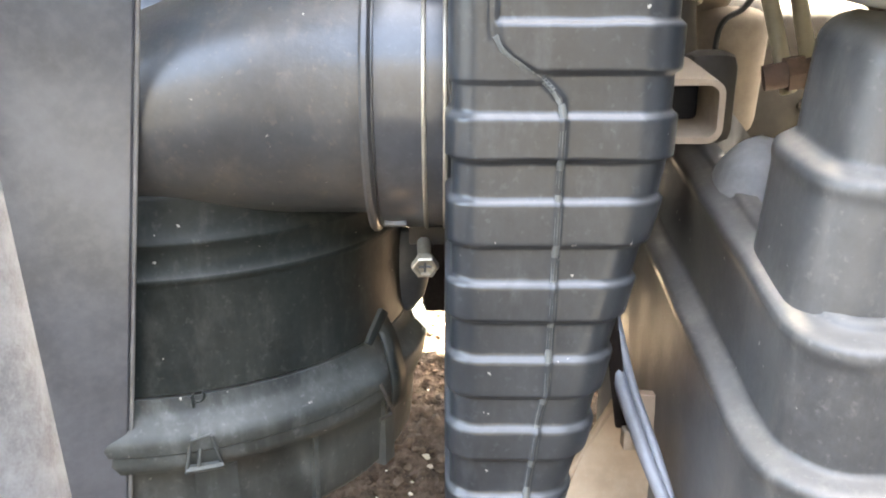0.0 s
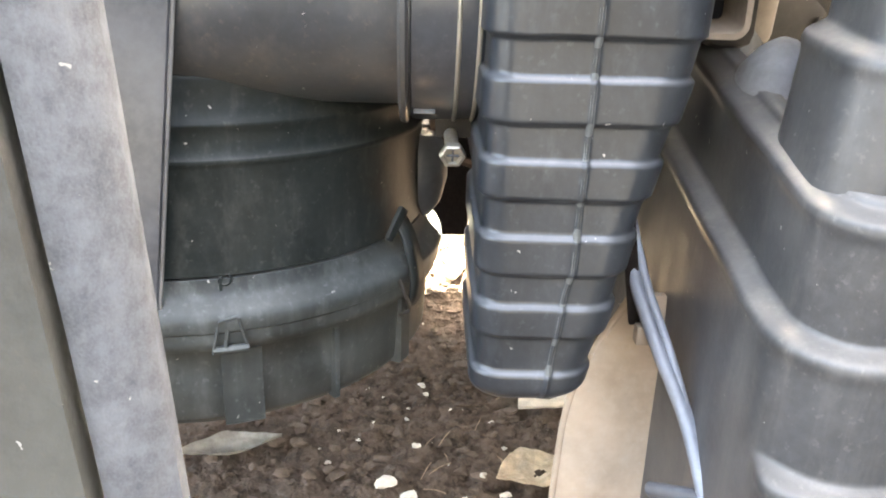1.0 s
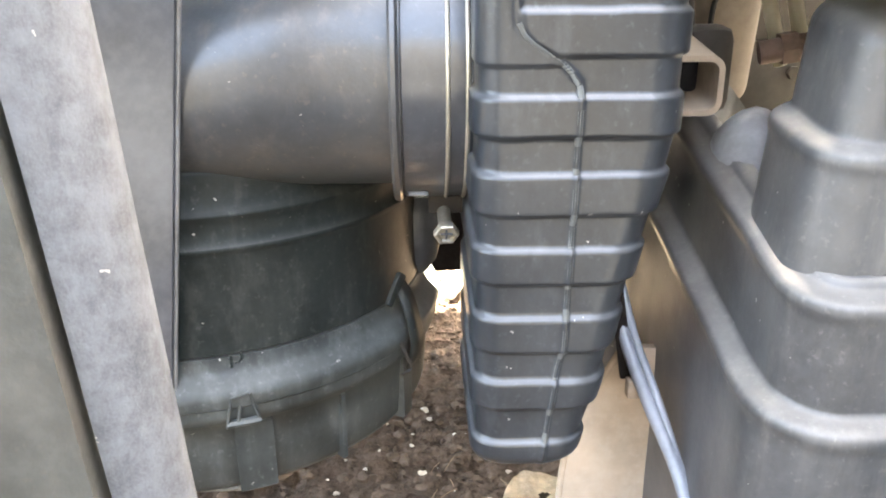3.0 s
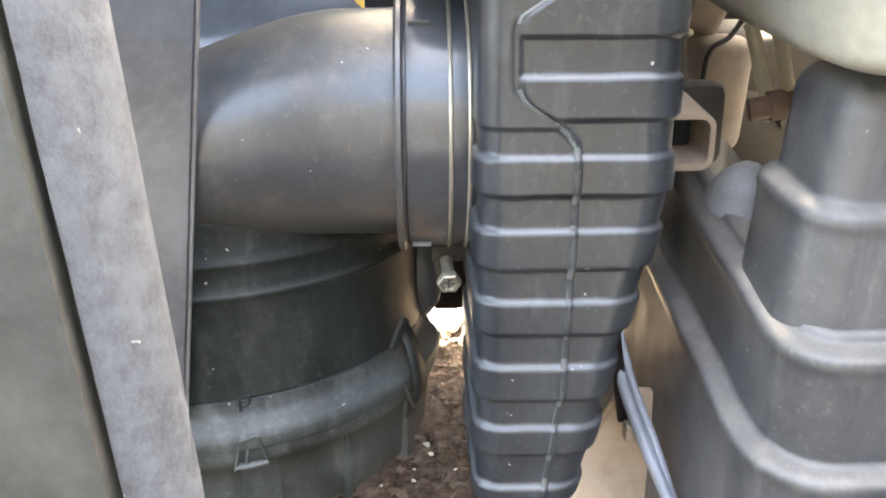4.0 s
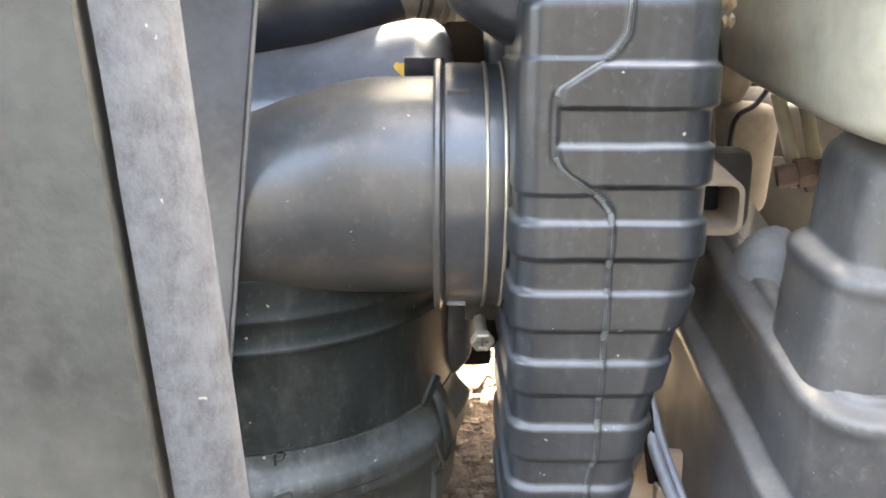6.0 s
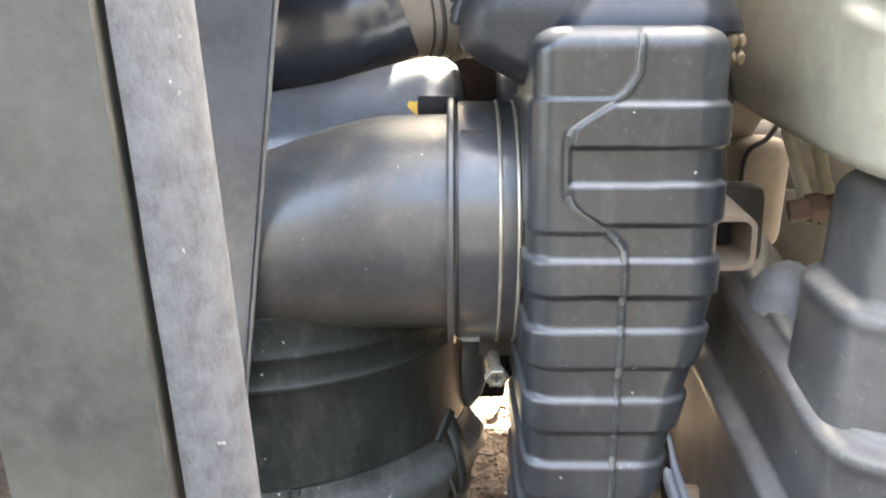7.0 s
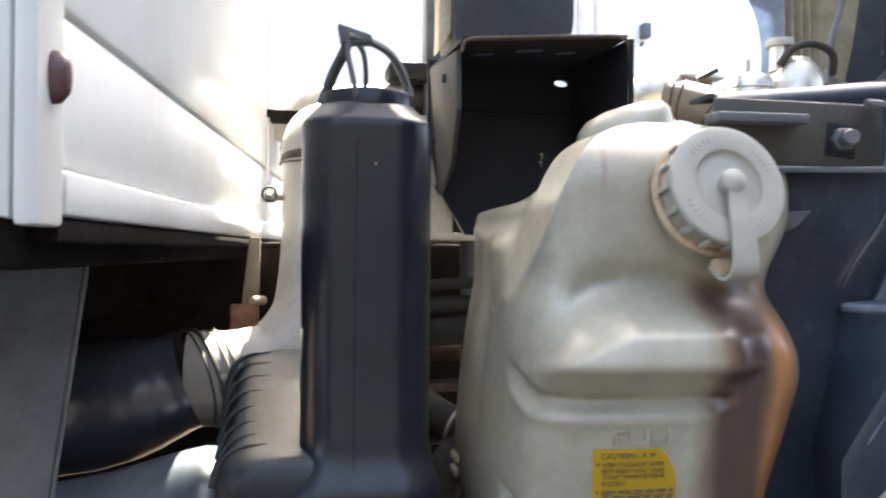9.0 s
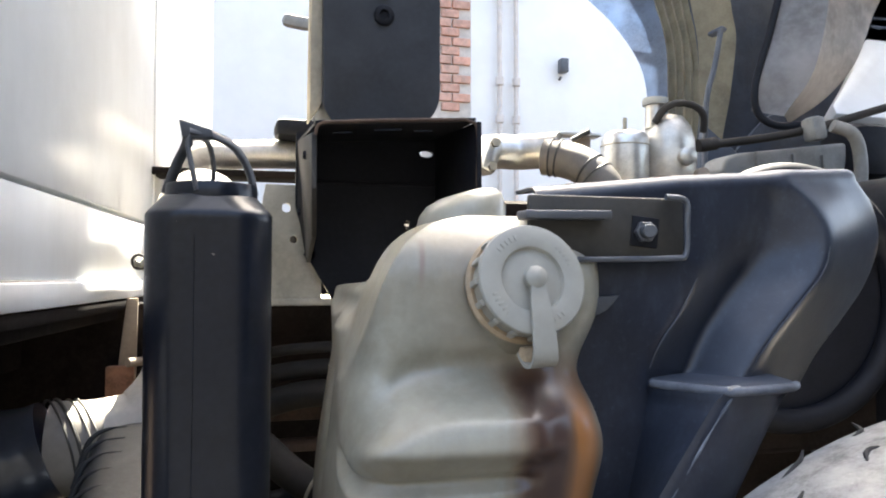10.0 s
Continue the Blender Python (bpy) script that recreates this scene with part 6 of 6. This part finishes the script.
# ---- tilted cab ----
cab = thing("tilted_cab", (1.5, 1.4, 1.3), "underside of the tilted blue-grey truck cab with wheel arch", "truck cab")


def sheet(pts_a, pts_b, thick, material, name, label="", steps=8, rows=8, wave=0.0):
    """A curved skin between two lines."""
    a, b = spline(pts_a, steps), spline(pts_b, steps)
    bm = B()
    grid_ = []
    for i in range(rows + 1):
        f = i / rows
        grid_.append([bm.verts.new(p.lerp(q, f) + Vector((0, wave * noise.noise(p.lerp(q, f) * 5), wave * noise.noise(p.lerp(q, f) * 4 + Vector((5, 5, 5)))))) for p, q in zip(a, b)])
    for r0, r1 in zip(grid_, grid_[1:]):
        for k in range(len(a) - 1):
            bm.faces.new((r0[k], r0[k + 1], r1[k + 1], r1[k]))
    bmesh.ops.solidify(bm, geom=bm.faces[:], thickness=thick)
    return part(name, bm, material, cab, label, angle=60)


A0 = [(0.55, 1.50, 2.15), (0.74, 1.50, 1.84), (0.94, 1.50, 1.693), (1.016, 1.50, 1.630), (1.078, 1.50, 1.550), (1.101, 1.50, 1.467), (1.10, 1.50, 1.36), (1.08, 1.50, 1.20)]
A1 = [(0.72, 1.43, 2.15), (0.86, 1.43, 1.93), (1.045, 1.43, 1.735), (1.090, 1.43, 1.650), (1.112, 1.43, 1.570), (1.115, 1.43, 1.467), (1.112, 1.43, 1.36), (1.09, 1.43, 1.20)]
A3 = [(0.86, 1.42, 2.15), (1.00, 1.42, 1.93), (1.145, 1.42, 1.735), (1.178, 1.42, 1.650), (1.194, 1.42, 1.570), (1.198, 1.42, 1.467), (1.194, 1.42, 1.38), (1.17, 1.42, 1.20)]
A4 = [(1.04, 1.39, 2.15), (1.14, 1.39, 1.93), (1.245, 1.39, 1.735), (1.270, 1.39, 1.650), (1.280, 1.39, 1.590), (1.266, 1.39, 1.467), (1.240, 1.39, 1.36), (1.21, 1.39, 1.20)]
A5 = [(1.24, 1.38, 2.15), (1.32, 1.38, 1.93), (1.40, 1.38, 1.735), (1.392, 1.38, 1.650), (1.386, 1.38, 1.570), (1.380, 1.38, 1.467), (1.352, 1.38, 1.374), (1.32, 1.38, 1.20)]
A6 = [(x + 0.45, y, z) for x, y, z in A5]


def between(p, q, f, dy=0.0):
    return [tuple(Vector(a).lerp(Vector(b), f) + Vector((0, dy, 0))) for a, b in zip(p, q)]


sheet(A0, A1, 0.012, CABPAINT, "arch_band", "blue-grey painted arch band")
for k in range(4):
    sheet(between(A1, A3, k / 4, 0.004), between(A1, A3, (k + 0.62) / 4, 0.016), 0.005, CABBEIGE, "arch_ridge", "thin dusty pressed ridge", rows=3)
    sheet(between(A1, A3, (k + 0.62) / 4, 0.016), between(A1, A3, (k + 1.0) / 4, 0.004), 0.005, CABOLIVE, "arch_groove", rows=2)
sheet(between(A1, A6, 0.0, 0.06), between(A1, A6, 1.0, 0.06), 0.006, CABDARK, "arch_backing", "dark inner arch")
sheet(A3, A4, 0.012, CABOLIVE, "floor_side", "olive dusty floor side", wave=0.010)
sheet(A4, A5, 0.012, CABDARK, "floor_panel", "dark blue-black floor panel", wave=0.01)
sheet(A5, A6, 0.012, CABDARK, "floor_panel", "dark floor behind the pad")
L0 = [(1.30, 1.20, 1.95), (1.262, 1.20, 1.70), (1.236, 1.20, 1.619), (1.209, 1.20, 1.530), (1.174, 1.20, 1.426), (1.180, 1.20, 1.365)]
L1 = [(1.40, 1.14, 1.95), (1.345, 1.14, 1.70), (1.322, 1.14, 1.611), (1.294, 1.14, 1.522), (1.270, 1.14, 1.425), (1.216, 1.14, 1.341)]
L2 = [(1.66, 1.20, 1.95), (1.545, 1.20, 1.72), (1.513, 1.20, 1.647), (1.456, 1.20, 1.536), (1.370, 1.20, 1.420), (1.283, 1.20, 1.349)]
sheet(L0, L1, 0.012, surface("mottled_grey_insulation", (0.33, 0.325, 0.33), 0.60, var=0.35, scale=6, dust=TAN, amount=0.35, coat=0.3), "insulation_pad", "lumpy grey-brown insulation pad", wave=0.035)
sheet(L1, L2, 0.012, surface("mottled_brown_insulation", (0.46, 0.43, 0.40), 0.60, var=0.35, scale=6, dust=TAN, amount=0.5, coat=0.3), "insulation_pad", wave=0.035)
part("edge_seal", tube(B(), [tuple(Vector(p) + Vector((-0.003, -0.016, 0))) for p in L0] + [(1.215, 1.17, 1.338), (1.283, 1.17, 1.345)], 0.008, 10), BLACKSTEEL, cab, "black rubber edge seal")
part("rod_bracket", rbox(B(), (1.140, 1.27, 1.562), (0.016, 0.05, 0.010), 0.003, Euler((0, 0.3, 0))), CABDARK, cab, "small folded bracket")
part("prop_rod", tube(B(), [(1.136, 1.25, 1.562), (1.119, 1.25, 1.480), (1.097, 1.25, 1.395), (1.090, 1.25, 1.22)], 0.0062, 12), STEELGREY, cab, "dusty prop rod")
part("gusset", slab(B(), [(1.118, 1.29, 1.36), (1.205, 1.29, 1.30), (1.205, 1.29, 1.22), (1.105, 1.29, 1.22)], (0, 0.02, 0), 0.004), CABDARK, cab, "dark triangular gusset")
part("door_sill", slab(B(), [(1.856, 1.510, 1.774), (1.642, 1.370, 1.610), (1.481, 1.258, 1.478), (1.373, 1.188, 1.396), (1.366, 1.170, 1.374), (1.609, 1.165, 1.368), (2.041, 1.547, 1.818)], (0, 0.030, -0.026), 0.004), WHITEPAINT, cab, "white painted door sill")
part("floor_patch", slab(B(), [(x, 1.365, z) for x, z in ((1.24, 1.30), (1.66, 1.31), (1.66, 1.56), (1.34, 1.40))], (0, 0.012, 0), 0.003), CABDARK, cab, "dark dusty floor edge")
# Unseen plain block for the rest of the cab, added for its shade.
part("cab_shell", rbox(B(), (2.45, 0.70, 2.375), (1.2, 1.2, 0.76), 0.06), CABPAINT, cab, "blue-grey cab body")

# ---- far wall ----
WY = 6.0
bm = rbox(B(), (1.5, WY + 0.15, 2.6), (16.0, 0.3, 5.2), 0.01)
wall = tagged(part("wall_far", bm, PLASTER), "white plastered wall in bright daylight", "wall", kind="structure")
# Unseen roof, added so direct sun misses the near side.
tagged(part("sun_block_roof", rbox(B(), (-3.40, 1.346, 4.6), (9.14, 2.292, 0.08), 0.01), ROOFING), "unseen plain roof added to keep sun off the near parts", "roof", kind="structure")
# Two unseen dark walls, added to weaken front light and reflections.
tagged(part("fill_block_near", rbox(B(), (0.5, -4.55, 1.7), (14.0, 0.2, 3.4), 0.01), SHADEWALL), "unseen dark wall added to cut light from the front", "wall", kind="structure")
tagged(part("fill_block_side", rbox(B(), (1.85, -2.05, 1.8), (0.2, 3.9, 3.6), 0.01), SHADEWALL), "unseen dark wall added to darken reflections in the fender", "wall", kind="structure")
# Posts for the added roof, out of view as well.
for k in range(3):
    tagged(part("sun_block_post", rbox(B(), (-6.0 + 1.7 * k, 0.40, 2.28), (0.12, 0.12, 4.56), 0.01), SHADEWALL), "unseen plain post under the added roof", "post", kind="structure")
pier = tagged(part("brick_pier", rbox(B(), (1.90, WY - 0.012, 2.6), (0.42, 0.02, 5.2), 0.002), MORTAR), "red brick pier with pale mortar in the plastered wall", "brick wall", kind="structure")
proto = None
for row in range(26):
    z = 2.42 + row * 0.078
    for k in range(3):
        x = 1.70 + (0.155 if row % 2 else 0.06) + 0.165 * k
        w = 0.155
        if x + w / 2 > 2.11 or x - w / 2 < 1.69:
            continue
        if proto is None:
            proto = rbox(B(), (0, 0, 0), (0.155, 0.04, 0.066), 0.005, seg=1)
            me = bpy.data.meshes.new("brick")
            proto.to_mesh(me)
            me.materials.append(BRICK)
        ob = new("brick", me)
        ob.parent = pier
        ob.location = (x + random.uniform(-0.004, 0.004), WY - 0.028 + random.uniform(-0.004, 0.004), z)
for x, r in ((2.352, 0.020), (2.50, 0.020)):
    dp = thing("drain_pipe", (x, WY - 0.06, 0.0), "pale painted drain pipe with collars on the wall", "drain pipe", "drain pipes on the far wall")
    part("pipe_run", rod(B(), (x, WY - 0.06, 0.0), (x, WY - 0.06, 5.0), r, 20), WALLPIPE, dp)
    for z in (2.30, 2.62, 3.38):
        part("collar", lathe(B(), [(0, r + 0.002), (0.004, r + 0.014), (0.07, r + 0.014), (0.074, r + 0.002)], (x, WY - 0.06, z), (0, 0, 1), 20), WALLPIPE, dp)
wl = thing("wall_lamp", (2.92, WY - 0.04, 2.72), "small dark lamp box on the plastered wall", "wall lamp")
part("box", rbox(B(), (2.935, WY - 0.06, 2.83), (0.07, 0.09, 0.12), 0.01), STEELGREY, wl)
part("arm", rod(B(), (2.93, WY - 0.02, 2.74), (2.88, WY - 0.10, 2.70), 0.012), STEELGREY, wl)
mir = thing("side_mirror", (0.34, 2.4, 1.85), "grey wing mirror head on a thin arm", "mirror")
part("head", rbox(B(), (0.335, 2.47, 1.885), (0.100, 0.04, 0.046), 0.018, Euler((0, 0.12, 0))), GREYCAST, mir)
part("arm", rod(B(), (0.37, 2.47, 1.890), (0.84, 1.97, 2.05), 0.008), STEELGREY, mir)
part("arm_stay", rod(B(), (0.835, 1.975, 2.048), (1.95, 1.25, 2.25), 0.010), STEELGREY, mir)

# ---- loose bits on the ground ----


def pebble(x, y, s, seed, squash=0.6, material=STONE, label="small pale pebble lying on the soil"):
    z = ground_height(x, y)
    return solo("pebble", lump(B(), (x, y, z + s * squash * 0.6), (s, s * 0.8, s * squash), seed, 0.75, 2, 1.1), material, (x, y, z), label, "pebble", "pebbles on the soil")


spots = [(-0.029, 1.165, 0.012), (-0.022, 1.12, 0.010), (-0.033, 0.955, 0.009), (-0.072, 0.865, 0.022), (-0.038, 0.850, 0.020), (0.060, 0.900, 0.010), (0.010, 0.930, 0.007), (0.055, 1.28, 0.007), (0.085, 1.05, 0.008),
         (-0.12, 0.98, 0.006), (-0.16, 0.93, 0.008), (-0.10, 1.02, 0.005), (0.02, 1.07, 0.006), (-0.05, 1.05, 0.006), (0.10, 0.98, 0.009), (0.09, 0.86, 0.012), (0.035, 0.845, 0.010), (0.02, 1.62, 0.016), (0.075, 1.66, 0.014), (0.03, 1.78, 0.020), (0.09, 1.80, 0.018), (0.00, 1.72, 0.015), (0.11, 1.55, 0.010)]
for k, (x, y, s) in enumerate(spots):
    pebble(x, y, s * 0.62, k, 0.45 + 0.2 * (k % 3) / 2)
bm = B()
rnd = random.Random(5)
for k in range(5200):
    x, y = rnd.uniform(-0.55, 0.40), rnd.uniform(0.72, 1.9)
    s = 0.0016 + 0.0080 * rnd.random() ** 4
    lump(bm, (x, y, ground_height(x, y) + s * 0.3), (s * rnd.uniform(0.8, 1.7), s * rnd.uniform(0.8, 1.3), s * 0.7), k, 0.6, 1, 1.1)
tagged(part("gravel", bm, CLOD), "small brown clods and grit on the soil", "gravel", kind="stuff")
bm = B()
for k in range(120):
    x, y = rnd.uniform(-0.5, 0.45), rnd.uniform(0.75, 1.9)
    s = 0.0010 + 0.0022 * rnd.random() ** 2
    lump(bm, (x, y, ground_height(x, y) + s * 0.4), (s * rnd.uniform(0.8, 1.6), s, s * 0.6), k, 0.4, 1)
tagged(part("grit", bm, STONE), "scattered pale grit on the soil", "gravel", kind="stuff")
bm = B()
tube(bm, [(0.030, 1.62, 0.020), (0.052, 1.66, 0.026), (0.060, 1.71, 0.024), (0.055, 1.76, 0.022)], lambda f: 0.010 + 0.006 * abs(2 * f - 1), 10)
solo("white_stick", bm, STONE, (0.05, 1.69, 0.008), "bleached white curved stick on the soil", "stick")
bm = B()
tube(bm, [(0.130, 1.085, 0.016), (0.160, 1.080, 0.018), (0.190, 1.085, 0.016), (0.215, 1.10, 0.018)], lambda f: 0.007 + 0.004 * abs(2 * f - 1), 8)
solo("twig", bm, STONE, (0.17, 1.085, 0.008), "short pale twig on the soil", "twig")


rnd = random.Random(31)
for k in range(14):
    x, y, a = rnd.uniform(-0.02, 0.13), rnd.uniform(0.86, 1.25), rnd.uniform(0, 3.1)
    n_, h = rnd.uniform(0.010, 0.024), ground_height(x, y) + 0.006
    solo("straw", tube(B(), [(x - n_ * math.cos(a), y - n_ * math.sin(a), h), (x, y, h + 0.003), (x + n_ * math.cos(a), y + n_ * math.sin(a), h + 0.001)], 0.0008, 6, 3), STRAW, (x, y, h - 0.004), "short dry straw bit lying on the soil", "straw", "straws on the soil")


def fallen_leaf(name, c, size, turn, material, label, curl=0.25, hole=None, nx=26, ny=18):
    """A curled leaf blade with a pointed, nibbled outline, a raised midrib and a hole."""
    bm = B()
    g = []
    for j in range(ny + 1):
        v = 2 * j / ny - 1
        row = []
        for i in range(nx + 1):
            u = 2 * i / nx - 1
            nib = 0.10 * noise.noise(Vector((u * 4.0, 3.0 * (v > 0), size[0] * 90)))
            wdt = max(0.02, (1 - abs(u) ** 1.35) ** 0.85 + nib * (1 - u * u))
            p = Vector((u * size[0], v * size[1] * wdt, curl * size[0] * (u * u * 0.5 + 0.6 * v * v * wdt) - 0.05 * size[1] * math.exp(-(v / 0.12) ** 2)
                        + 0.20 * size[1] * noise.noise(Vector((u * 2.3, v * 2.3, size[0] * 50)))))
            row.append((u, v, bm.verts.new(Vector(c) + Matrix.Rotation(radians(turn), 3, "Z") @ p)))
        g.append(row)
    for r0, r1 in zip(g, g[1:]):
        for i in range(nx):
            if hole and ((r0[i][0] - hole[0]) / hole[2]) ** 2 + ((r0[i][1] - hole[1]) / hole[3]) ** 2 < 1:
                continue
            bm.faces.new((r0[i][2], r0[i + 1][2], r1[i + 1][2], r1[i][2]))
    bmesh.ops.solidify(bm, geom=bm.faces[:], thickness=0.0008)
    return solo(name, bm, material, c, label, "leaf")


fallen_leaf("dry_leaf", (0.128, 0.895, 0.020), (0.056, 0.046), 25, DRYLEAF, "broad tan dry leaf with a hole, curled at its edges", 0.25, (0.12, -0.25, 0.14, 0.16))
fallen_leaf("dry_leaf", (-0.300, 0.935, 0.018), (0.075, 0.026), 18, surface("grey_dry_leaf", (0.36, 0.33, 0.28), 0.85, var=0.3, scale=50), "crumpled grey dry leaf on the soil", 0.35)
